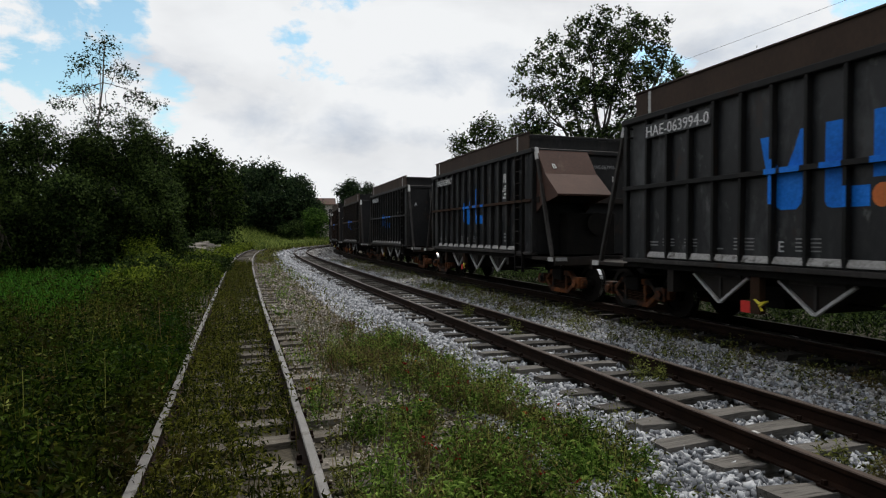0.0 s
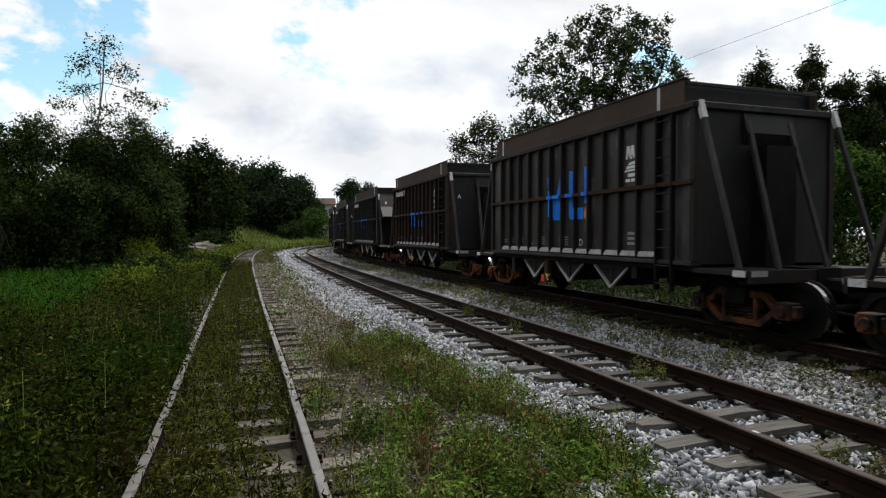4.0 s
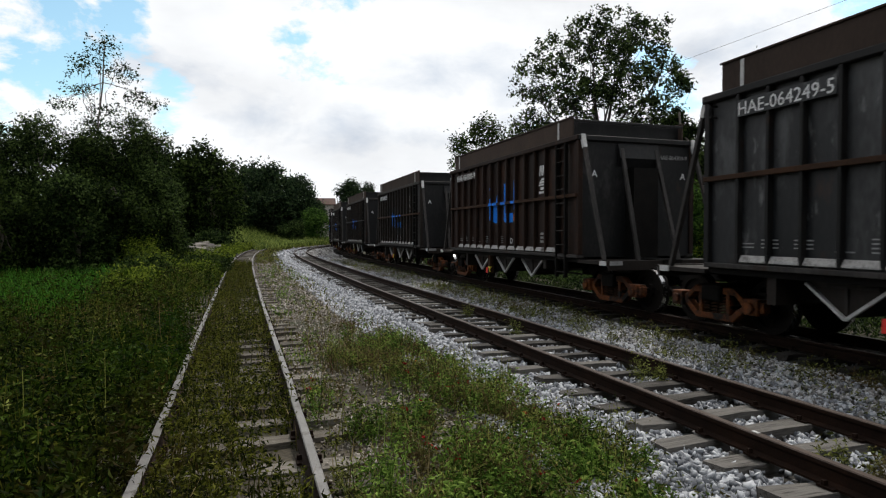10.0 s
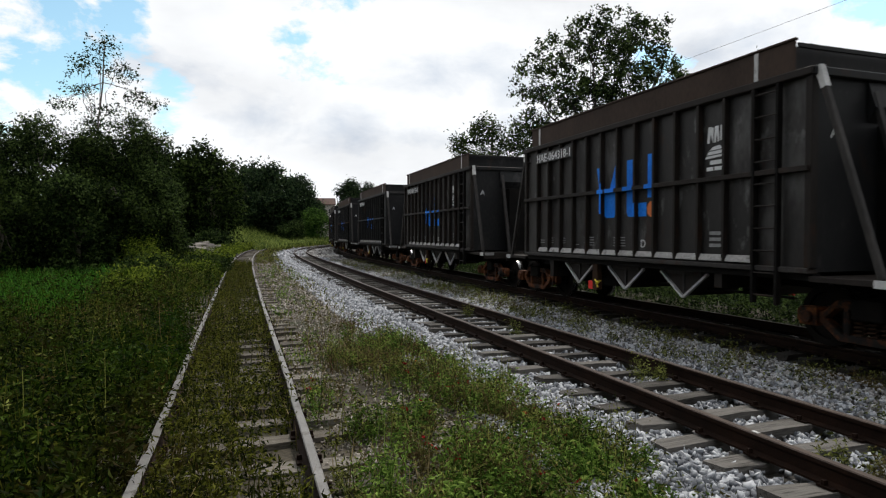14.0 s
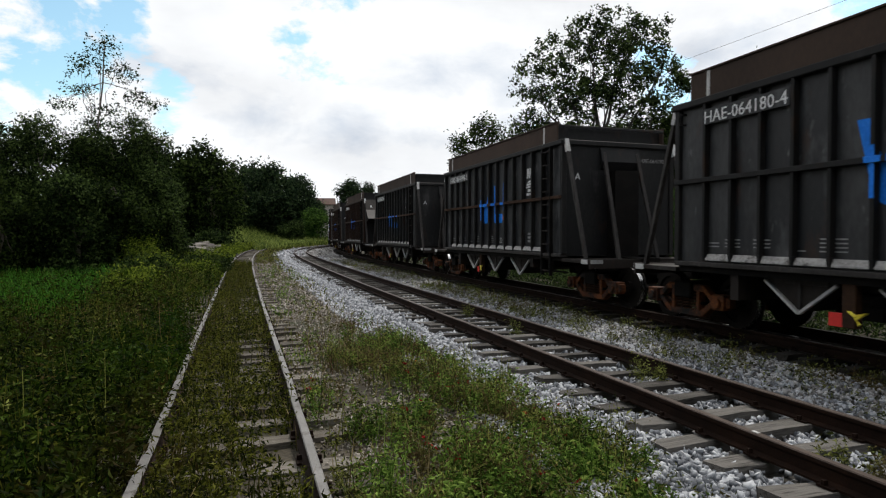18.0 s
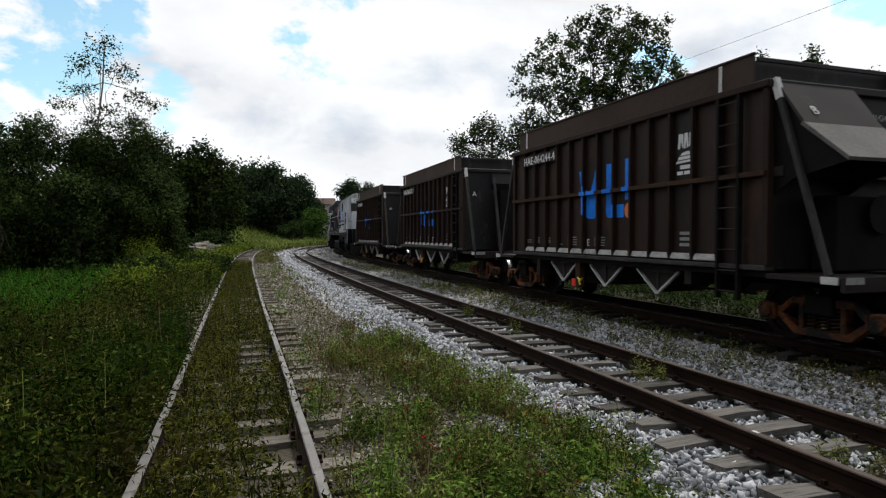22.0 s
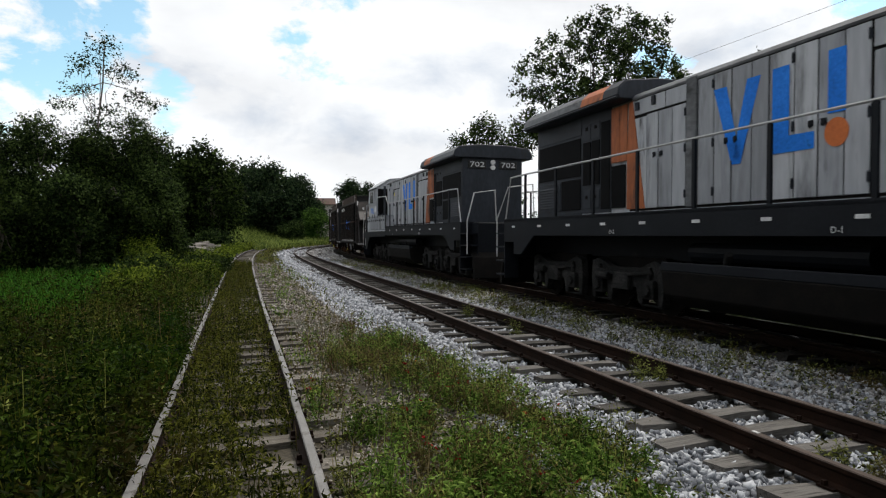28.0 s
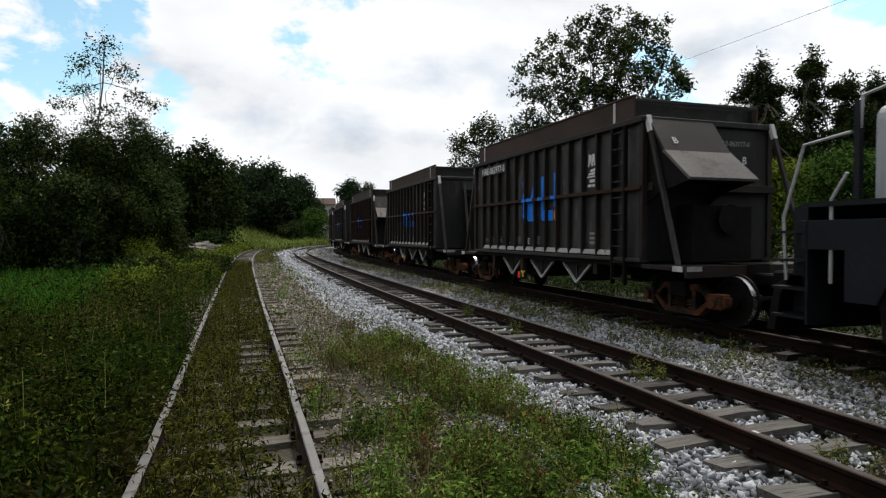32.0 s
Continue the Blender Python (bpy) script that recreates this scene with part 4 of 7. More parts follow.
def dress_wagon(w, tone, number, flipped, rail_rusty=True, far=False):
    """Paint tone and painted numbers of one wagon."""
    for o in w.children_recursive:
        if o.type == "MESH" and o.data.materials and o.data.materials[0] in (WAGON_BLACK, SHEET_BLACK):
            o.material_slots[0].link = "OBJECT"
            o.material_slots[0].material = (BODY_MATS if o.data.materials[0] == WAGON_BLACK else SHEET_MATS)[tone]
        if o.name.startswith("mid_rail") and not rail_rusty:
            o.material_slots[0].link = "OBJECT"
            o.material_slots[0].material = BODY_MATS[tone]
        if o.name.startswith("chute_") and number == "HAE-063990-7":
            o.material_slots[0].link = "OBJECT"
            o.material_slots[0].material = RED_PLATE
    up = Matrix(((-1, 0, 0, 0), (0, 0, 1, 0), (0, 1, 0, 0), (0, 0, 0, 1)))      # letters on the +y side
    y = SIDE + 0.037
    if number:
        me = lettering(number, 0.25, LETTER, 1.46)
        for m in (Matrix.Identity(4), ROT180):
            plate = put("number_plate", NUMBER_PLATE, w, m)
            plate.material_slots[0].link = "OBJECT"
            plate.material_slots[0].material = SHEET_MATS[tone]
            put("lettering", me, w, m @ Matrix.Translation((3.19, SIDE + 0.041, 3.13)) @ up)
        end = lettering(number, 0.13, FADED, 0.72)
        ea = Matrix(((0, 0, -1, 0), (-1, 0, 0, 0), (0, 1, 0, 0), (0, 0, 0, 1)))  # on the -x end
        put("lettering", end, w, Matrix.Translation((-HALF - 0.006, -0.55, 3.1)) @ ea)
        put("lettering", end, w, ROT180 @ Matrix.Translation((-HALF - 0.006, -0.2, 3.1)) @ ea)
        for ly in (1.12, -1.1):
            put("lettering", LETTERS["A"], w, Matrix.Translation((-HALF - 0.006, ly, 2.68)) @ ea)
        put("lettering", LETTERS["B"], w, ROT180 @ Matrix.Translation((-HALF - 0.42, 1.12, 3.02)) @ ea @ pose(0, 0, 0, -34, 0, 0))
        put("lettering", LETTERS["B"], w, ROT180 @ Matrix.Translation((-HALF - 0.006, -0.75, 2.78)) @ ea)
    for m, c, lx in ((Matrix.Identity(4), "D", -0.5), (ROT180, "E", 0.57)):
        put("lettering", LETTERS[c], w, m @ Matrix.Translation((lx, SIDE - 0.055, 1.26)) @ up)


LABELS = {"black": "black-painted open hopper wagon", "dark": "dusty brown-black open hopper wagon", "brown": "rust-brown open hopper wagon"}
# distance of the near end along the track at 0 s, tone, number, end B first, rusty rib
WAGONS = []
for k, tone, number, flip, rusty in ((-1, "black", "HAE-063994-0", True, False), (0, "black", "HAE-063990-7", True, True), (1, "black", "HAE-064230-4", False, False), (2, "dark", "", False, True), (3, "brown", "HAE-064265-7", False, False), (4, "black", "HAE-064257-6", True, False), (5, "black", "HAE-064249-5", False, True), (6, "brown", "HAE-064300-9", False, True), (7, "dark", "HAE-064025-5", False, True), (8, "dark", "HAE-064318-1", False, False), (9, "dark", "HAE-064126-0", False, False), (10, "black", "HAE-064180-4", False, False), (11, "black", "HAE-064190-1", False, True), (12, "black", "HAE-064023-9", False, True), (13, "brown", "HAE-064244-4", True, True), (14, "brown", "HAE-064072-7", False, False), (15, "brown", "HAE-064206-1", False, False)):
    WAGONS.append((FIRST + PITCH * k, tone, number, flip, rusty))
for k, tone, number, flip in ((0, "dark", "HAE-063977-0", True), (1, "dark", "", False), (2, "brown", "", True), (3, "dark", "", False), (4, "dark", "", False), (5, "dark", "", False)):
    WAGONS.append((233.3 + PITCH * k, tone, number, flip, True))

TRAIN = []
for i, (near, tone, number, flip, rusty) in enumerate(WAGONS):
    w = proto if i == 0 else copy_thing(proto, Matrix.Identity(4))
    TRAIN.append((w, near + 3.66, flip, 4.26))
for (w, *_), (near, tone, number, flip, rusty) in zip(TRAIN, WAGONS):
    dress_wagon(w, tone, number, flip, rusty)
    extra = " and white number" if number else ""
    tagged(w, LABELS[tone] + (" with slanted chute plate" if flip else "") + extra, "freight wagon", "wagons of the train")

# ---------- locomotives ----------
LOCO_GREY = material("dirty_grey_loco_paint", [(0.23, 0.239, 0.259), (0.36, 0.374, 0.4), (0.49, 0.505, 0.53)], 0.8, 0.5, 0, 0.05, 9, (1, 1, 0.16), [((0.12, 0.123, 0.13), 0.54, 1.6), ((0.05, 0.05, 0.051), 0.6, 2.8), ((0.16, 0.1, 0.07), 0.68, 5)], True, per_thing=0.24)
LOCO_ROOF = material("weathered_roof_paint", [(0.045, 0.047, 0.051), (0.1, 0.104, 0.11), (0.19, 0.195, 0.203)], 1.3, 0.6, 0, 0.06, 12, (0.5, 1, 1), [((0.02, 0.02, 0.021), 0.56, 2.2)], True)
LOCO_DARK = material("soot_grey_loco_paint", [(0.008448, 0.0108, 0.01512), (0.0169, 0.021, 0.0288), (0.03168, 0.0378, 0.0504)], 1.1, 0.6, 0, 0.08, 14, (1, 1, 0.4), [((0.018, 0.018, 0.018), 0.58, 1.6)], True)
LOCO_DECK = material("black_frame_paint", [(0.0035, 0.0044, 0.0068), (0.0062, 0.0078, 0.0112), (0.012, 0.0142, 0.0185)], 1.5, 0.55, 0, 0.08, 20, (1, 1, 1), [((0.026, 0.0255, 0.025), 0.64, 2)], True, spec=0.14)
LOCO_BOGIE = material("dusty_truck_iron", [(0.006, 0.006, 0.006), (0.019, 0.0188, 0.0185), (0.06, 0.058, 0.056)], 3, 0.8, 0.1, 0.25, 25, (1, 1, 1), None, True, spec=0.1)
SCREEN = material("dark_radiator_screen", [(0.0025, 0.0025, 0.003), (0.006, 0.006, 0.0066)], 4, 0.8, 0, 0.3, 90, spec=0.1)
SOOT_ORANGE = material("sooty_orange_paint", [(0.2, 0.062, 0.025), (0.36, 0.105, 0.036), (0.5, 0.15, 0.05)], 2, 0.65, 0, 0.08, 16, (1, 1, 0.3), [((0.05, 0.028, 0.02), 0.54, 2.2), ((0.025, 0.022, 0.02), 0.62, 4)], True)
HANDRAIL = material("pale_handrail", [(0.3, 0.3, 0.3), (0.5, 0.5, 0.5)], 4, 0.5, 0.2, 0, 40)
GLASS = material("dark_cab_glass", [(0.012, 0.013, 0.015), (0.03, 0.032, 0.036)], 0.6, 0.12, 0, 0, 20, spec=0.6)
LAMP_GLASS = material("lamp_glass", [(0.5, 0.5, 0.5), (0.7, 0.7, 0.7)], 4, 0.2, 0, 0, 20)
BOARD = material("number_board", [(0.01, 0.01, 0.01), (0.02, 0.02, 0.02)], 4, 0.4, 0, 0, 20)
LSIDE, HOOD = 1.5, 1.05


def rounded(y, z0, z1, r):
    """A hood section in y, z with rounded shoulders."""
    pts = [(-y, z0), (-y, z1 - r)]
    pts += [(-y + r - r * math.cos(a), z1 - r + r * math.sin(a)) for a in (0.4, 0.8, 1.2, 1.57)]
    pts += [(y - r + r * math.cos(a), z1 - r + r * math.sin(a)) for a in (1.57, 1.2, 0.8, 0.4)]
    return pts + [(y, z1 - r), (y, z0)]


def loco_bogie_frame():
    me = Mesh()
    me.prism([(-1.12, 0.95), (-0.9, 1.02), (-0.45, 0.86), (0.45, 0.86), (0.9, 1.02), (1.12, 0.95), (1.16, 0.62), (1.12, 0.2), (1.0, 0.2), (0.98, 0.62), (0.6, 0.62), (0.56, 0.2), (0.44, 0.2), (0.36, 0.5), (-0.36, 0.5), (-0.44, 0.2), (-0.56, 0.2), (-0.6, 0.62), (-0.98, 0.62), (-1.0, 0.2), (-1.12, 0.2), (-1.16, 0.62)], -0.1, 0.06)
    me.box(-1.12, -0.44, -0.08, 0.03, 0.17, 0.2).box(0.44, 1.12, -0.08, 0.03, 0.17, 0.2)
    for x in (-AXLE, AXLE):
        me.box(x - 0.16, x + 0.16, -0.1, 0.14, 0.32, 0.66)
        me.disc((x, 0.48), 0.0, 0.11, 0.14, 0.2, 12)
        me.box(x - 0.05, x + 0.05, 0.06, 0.12, 0.66, 0.9)
    me.box(-0.25, 0.25, 0.05, 0.16, 0.44, 0.76)
    me.tube([(-0.9, 0.1, 0.8), (-0.3, 0.14, 0.74), (0.3, 0.14, 0.74), (0.9, 0.1, 0.8)], 0.035, 6)
    me.tube([(0.35, 0.16, 0.68), (0.78, 0.16, 0.68)], 0.08, 10)
    return me


def build_loco(number):
    """A hood locomotive, cab towards +x, radiators and their roof wings towards -x."""
    loco = new("locomotive")
    up = Matrix(((-1, 0, 0, 0), (0, 0, 1, 0), (0, 1, 0, 0), (0, 0, 0, 1)))

    def both(name, mesh, mat, label="", bevel=0.0):
        d = mesh.data(name, mat, bevel)
        put(name, d, loco, None, label)
        put(name, mirrored(mesh).data(name, mat, bevel), loco, None, label)

    def mirrored(mesh):
        r = Mesh()
        r.v = [(x, -y, z) for x, y, z in mesh.v]
        r.f = [f[::-1] for f in mesh.f]
        return r

    # frame and deck
    part("deck", Mesh().box(-8.1, 8.1, -LSIDE, LSIDE, 1.82, 1.88).box(-8.0, 8.0, -0.62, 0.62, 1.02, 1.82), LOCO_DECK, loco)
    sill = Mesh().prism([(-8.1, 1.86), (2.6, 1.86), (2.6, 1.46), (-6.4, 1.46), (-7.1, 1.0), (-7.5, 1.0), (-7.5, 1.3), (-8.1, 1.3)], LSIDE - 0.06, LSIDE)
    both("side_sill", sill, LOCO_DECK, "", 0.006)
    sill = Mesh().prism([(2.6, 1.66), (8.1, 1.66), (8.1, 1.3), (7.5, 1.3), (7.5, 0.7), (7.1, 0.7), (6.9, 1.1), (6.4, 1.36), (2.6, 1.4)], LSIDE - 0.06, LSIDE)
    both("side_sill", sill, LOCO_DECK, "", 0.006)
    for x in (-7.6, -6.2, -4.9, -3.6, -2.4, -1.1, 0.2, 1.5):
        both("white_label", Mesh().box(x, x + 0.17, LSIDE + 0.001, LSIDE + 0.005, 1.66, 1.71), LETTER)
    for x, text in ((1.2, "D-1"), (-3.3, "D-2")):
        for m in (Matrix.Translation((x, LSIDE + 0.003, 1.5)) @ up, ROT180 @ Matrix.Translation((-x, LSIDE + 0.003, 1.5)) @ up):
            put("lettering", lettering(text, 0.11, LETTER), loco, m)
    # long hood
    part("long_hood", Mesh().prism_x(rounded(HOOD, 1.88, 4.12, 0.22), -7.0, 4.0), LOCO_GREY, loco, "dirty grey engine hood")
    part("hood_end", Mesh().prism_x(rounded(HOOD + 0.012, 1.885, 4.14, 0.22), -7.04, -5.0), LOCO_DARK, loco, "soot-dark radiator end of the hood")
    both("door_backing", Mesh().box(-3.3, 4.0, HOOD, HOOD + 0.004, 1.92, 3.98), GRIME)
    part("hood_roof", Mesh().prism_x([(-HOOD - 0.03, 3.965), (-HOOD - 0.04, 4.0), (-HOOD + 0.02, 4.07), (-HOOD + 0.14, 4.12), (-HOOD + 0.3, 4.14), (HOOD - 0.3, 4.14), (HOOD - 0.14, 4.12), (HOOD - 0.02, 4.07), (HOOD + 0.04, 4.0), (HOOD + 0.03, 3.965)], -3.2, 4.02), LOCO_ROOF, loco, "weathered grey roof edge above the hood doors")
    # doors: left edge, right edge, top
    doors = [(-3.25, -2.79, 3.62), (-2.79, -2.47, 3.64), (-2.47, -2.1, 3.64), (-2.1, -1.76, 3.64), (-1.5, -1.14, 3.95), (-1.14, -0.79, 3.95), (-0.79, -0.41, 3.95), (-0.41, -0.11, 3.95), (-0.11, 0.3, 3.95), (0.3, 0.65, 3.95), (0.65, 1.01, 3.95), (1.01, 1.34, 3.95), (1.36, 1.66, 3.6), (1.66, 1.97, 3.6), (1.97, 2.3, 3.6), (2.3, 2.55, 3.6), (2.55, 2.8, 3.6), (2.96, 3.44, 3.82), (3.5, 3.98, 3.95)]
    for i, (a, b, top) in enumerate(doors):
        both("hood_door", Mesh().box(a + 0.009, b - 0.009, HOOD + 0.004, HOOD + 0.02 + 0.006 * (i % 2), 1.96, top), LOCO_GREY, "", 0.006)
        if i in (1, 2, 5, 6, 9, 10, 13, 14, 15, 17):
            xl = b - 0.13 if i % 2 else a + 0.05
            both("door_latch", Mesh().box(xl, xl + 0.075, HOOD + 0.02, HOOD + 0.038, 2.86, 2.94).box(xl + 0.02, xl + 0.05, HOOD + 0.038, HOOD + 0.05, 2.84, 2.9), LOCO_DECK)
        if i in (3, 4, 8, 11, 15, 17):
            for z in (2.1, 2.85, top - 0.2):
                both("hinge", Mesh().box(b - 0.03, b + 0.012, HOOD + 0.02, HOOD + 0.044, z, z + 0.11).tube([(b - 0.008, HOOD + 0.044, z - 0.015), (b - 0.008, HOOD + 0.044, z + 0.125)], 0.012, 6), LOCO_DARK)
    for a, b, z in ((-3.2, -2.3, 3.68), (-2.28, -1.75, 3.68), (1.36, 2.82, 3.64)):
        both("hood_panel", Mesh().box(a, b, HOOD + 0.004, HOOD + 0.018, z, 3.955), LOCO_GREY, "grey panel above the lower doors", 0.006)
    both("lifting_bracket", Mesh().box(-2.62, -2.54, HOOD + 0.018, HOOD + 0.06, 3.78, 3.93).box(-3.08, -3.0, HOOD + 0.018, HOOD + 0.06, 3.76, 3.9), LOCO_DARK)
    both("hood_post", Mesh().box(-1.74, -1.5, HOOD, HOOD + 0.05, 1.93, 4.03), LOCO_ROOF, "dark grey upright between the hood doors", 0.012)
    both("hood_post", Mesh().box(2.82, 2.94, HOOD, HOOD + 0.045, 1.93, 4.0), LOCO_GREY, "", 0.01)
    # radiators under roof wings
    y0, y1 = HOOD + 0.014, HOOD + 0.03
    both("orange_panel", Mesh().prism([(-2.82, 1.96), (-3.36, 1.96), (-3.36, 2.86), (-3.3, 3.95), (-3.2, 3.95)], y0, y1 + 0.002), SOOT_ORANGE, "orange painted panel with slanted edge")
    both("orange_panel", Mesh().box(-3.6, -3.37, y0, y1, 2.88, 3.95), SOOT_ORANGE, "orange painted door", 0.004)
    both("orange_panel", Mesh().box(-3.88, -3.61, y0, y1, 2.88, 3.95), SOOT_ORANGE, "orange painted door", 0.004)
    both("intake_screen", Mesh().box(-3.86, -3.42, y0, y1 + 0.004, 2.0, 2.82), SCREEN, "black screen in an orange frame", 0.004)
    both("radiator_frame", Mesh().box(-7.0, -3.89, HOOD + 0.012, HOOD + 0.02, 1.93, 4.0), LOCO_DARK)
    both("intake_screen", Mesh().box(-4.24, -3.93, HOOD + 0.02, HOOD + 0.034, 2.0, 3.75), SCREEN, "tall black intake screen", 0.004)
    for a, b in ((-4.59, -4.29), (-4.92, -4.63)):
        both("radiator_screen", Mesh().box(a, b, HOOD + 0.02, HOOD + 0.04, 2.52, 3.42), SCREEN, "", 0.006)
        for z0, z1 in ((2.03, 2.42), (3.46, 3.8)):
            both("small_door", Mesh().box(a, b, HOOD + 0.02, HOOD + 0.034, z0, z1), LOCO_DARK, "small grey door with dark latch", 0.006)
            both("door_latch", Mesh().box((a + b) / 2 - 0.04, (a + b) / 2 + 0.04, HOOD + 0.034, HOOD + 0.045, z0 + 0.2, z0 + 0.27), GRIME)
    both("radiator_screen", Mesh().box(-6.92, -5.02, HOOD + 0.02, HOOD + 0.036, 2.74, 3.55), SCREEN, "wide black radiator screen", 0.006)
    both("radiator_band", Mesh().box(-6.95, -5.0, HOOD + 0.02, HOOD + 0.032, 3.6, 3.95), LOCO_DARK, "sooty grey band above the radiator screen", 0.006)
    both("louvre_frame", Mesh().box(-6.92, -5.9, HOOD + 0.02, HOOD + 0.034, 2.02, 2.66), LOCO_DARK, "grey-framed louvred door", 0.006)
    lou = Mesh().box(-6.84, -5.98, HOOD + 0.034, HOOD + 0.04, 2.09, 2.59)
    for k in range(8):
        lou.prism_x([(HOOD + 0.04, 2.1 + k * 0.061), (HOOD + 0.06, 2.1 + k * 0.061), (HOOD + 0.04, 2.14 + k * 0.061)], -6.83, -5.99)
    both("louvre", lou, LOCO_DARK, "dark louvred door")
    both("dark_door", Mesh().box(-5.84, -5.02, HOOD + 0.02, HOOD + 0.036, 2.02, 2.68), SCREEN, "black door below the radiator", 0.006)
    wing = [(-1.1, 4.0), (-1.35, 4.0), (-1.4, 4.06), (-1.36, 4.22), (-1.2, 4.36), (-0.5, 4.44), (0.5, 4.44), (1.2, 4.36), (1.36, 4.22), (1.4, 4.06), (1.35, 4.0), (1.1, 4.0)]
    part("roof_wing", Mesh().prism_x(wing, -7.15, -3.2), LOCO_DARK, loco, "dark overhanging radiator roof", 0.02)
    for x0, x1, mat, label in ((-7.14, -4.5, LOCO_ROOF, "weathered grey edge of the radiator roof"), (-4.5, -3.7, SOOT_ORANGE, "sooty orange stretch of the roof edge"), (-3.7, -3.22, LOCO_DARK, "")):
        both("roof_edge", Mesh().prism_x([(1.35, 4.2), (1.404, 4.07), (1.41, 4.075), (1.368, 4.225), (1.21, 4.368), (1.2, 4.36)], x0, x1), mat, label)
    both("roof_bead", Mesh().tube([(-7.14, 1.41, 4.03), (-3.22, 1.41, 4.03)], 0.02, 6), LOCO_DARK)
    stack = Mesh()
    for z0, z1, r in ((4.1, 4.24, 0.34), (4.24, 4.29, 0.46)):
        stack.add([(-1.05 + r * math.cos(k * math.pi / 10), r * math.sin(k * math.pi / 10), z) for z in (z0, z1) for k in range(20)], [(k, (k + 1) % 20, 20 + (k + 1) % 20, 20 + k) for k in range(20)] + [tuple(range(20, 40))])
    part("exhaust_stack", stack, GRIME, loco, "low round black exhaust cap on the hood")
    part("roof_hatch", Mesh().box(-0.8, 1.2, -0.7, 0.7, 4.1, 4.16), LOCO_DARK, loco, "", 0.01)
    # rear number boards and lamps
    for y in (0.55, -0.55):
        part("number_board", Mesh().box(-7.075, -7.04, y - 0.32, y + 0.32, 3.66, 3.92), BOARD, loco, "black number board with white figures", 0.01)
        ea = Matrix(((0, 0, -1, 0), (-1, 0, 0, 0), (0, 1, 0, 0), (0, 0, 0, 1)))
        put("lettering", lettering(number, 0.24, LETTER, 0.5), loco, Matrix.Translation((-7.078, y + 0.25, 3.71)) @ ea)
    for z in (3.87, 3.7):
        part("headlamp", Mesh().prism_x([(0.08 * math.cos(k * math.pi / 6), z + 0.08 * math.sin(k * math.pi / 6)) for k in range(12)], -7.1, -7.04), LAMP_GLASS, loco, "small round headlamp")
    # cab
    part("cab", Mesh().prism_x([(-LSIDE, 2.4)] + [(-LSIDE, 3.84), (-0.85, 4.26), (0.85, 4.26), (LSIDE, 3.84)] + [(LSIDE, 2.4)], 4.5, 6.55), LOCO_GREY, loco, "grey driver's cab", 0.02)
    part("cab_roof", Mesh().prism_x([(-1.54, 3.84), (-1.54, 3.88), (-0.86, 4.31), (-0.3, 4.37), (0.3, 4.37), (0.86, 4.31), (1.54, 3.88), (1.54, 3.84), (0.84, 4.26), (-0.84, 4.26)], 4.45, 6.65), LOCO_GREY, loco, "", 0.01)
    part("cab_rear_wall", Mesh().box(4.46, 4.5, -LSIDE + 0.06, LSIDE - 0.06, 2.42, 3.8), GRIME, loco)
    # black panel stands in for the shade inside the cab doorway
    both("cab_door", Mesh().box(4.42, 4.44, 1.12, 1.44, 2.42, 3.75), SCREEN, "black panel for the shaded inside of the cab doorway")
    both("cab_post", Mesh().tube([(4.0, 1.2, 1.9), (4.0, 1.2, 3.9)], 0.06, 8), LOCO_DARK)
    win = Mesh().box(4.78, 6.42, LSIDE, LSIDE + 0.025, 3.08, 3.76)
    both("window_frame", win, LOCO_GREY, "", 0.01)
    for a, b in ((5.32, 5.68), (5.72, 6.08)):
        both("window", Mesh().box(a, b, LSIDE + 0.026, LSIDE + 0.032, 3.12, 3.72), GLASS, "dark cab window pane")
    both("shutter", Mesh().box(4.84, 5.28, LSIDE + 0.025, LSIDE + 0.036, 3.12, 3.72), LOCO_GREY, "grey sliding window panel", 0.006)
    both("gutter", Mesh().tube([(4.5, LSIDE + 0.03, 3.82), (6.55, LSIDE + 0.03, 3.82)], 0.02, 6), LOCO_DARK)
    both("window_sill", Mesh().box(4.7, 6.5, LSIDE, LSIDE + 0.04, 3.0, 3.05), LOCO_GREY)
    both("white_panel", Mesh().box(4.62, 5.05, LSIDE, LSIDE + 0.008, 2.62, 2.92), LETTER, "white notice panel")
    for sgn in (1, -1):
        m = Matrix.Translation((6.0, LSIDE + 0.004, 2.58)) @ up
        put("lettering", lettering(number, 0.4, BLUE, 0.72), loco, m if sgn == 1 else ROT180 @ Matrix.Translation((-5.3, LSIDE + 0.004, 2.58)) @ up, "blue painted number")
    # boxes along the cab
    both("side_box", Mesh().box(2.62, 6.95, HOOD - 0.2, LSIDE - 0.01, 1.67, 2.36), LOCO_GREY, "grey equipment box beside the cab", 0.02)
    both("box_ledge", Mesh().box(2.6, 6.97, HOOD - 0.2, LSIDE + 0.015, 2.36, 2.42), LOCO_GREY, "", 0.01)
    both("side_box", Mesh().box(2.36, 2.6, HOOD + 0.1, LSIDE - 0.05, 1.89, 2.16), LOCO_GREY, "small grey box behind the others", 0.012)
    for xb in (3.0, 3.6, 4.1, 4.9, 5.5, 6.3):
        both("ledge_bracket", Mesh().box(xb, xb + 0.06, LSIDE + 0.012, LSIDE + 0.035, 2.34, 2.5), LOCO_DARK)
    edges = (2.64, 3.55, 4.48, 5.47, 6.1, 6.9)
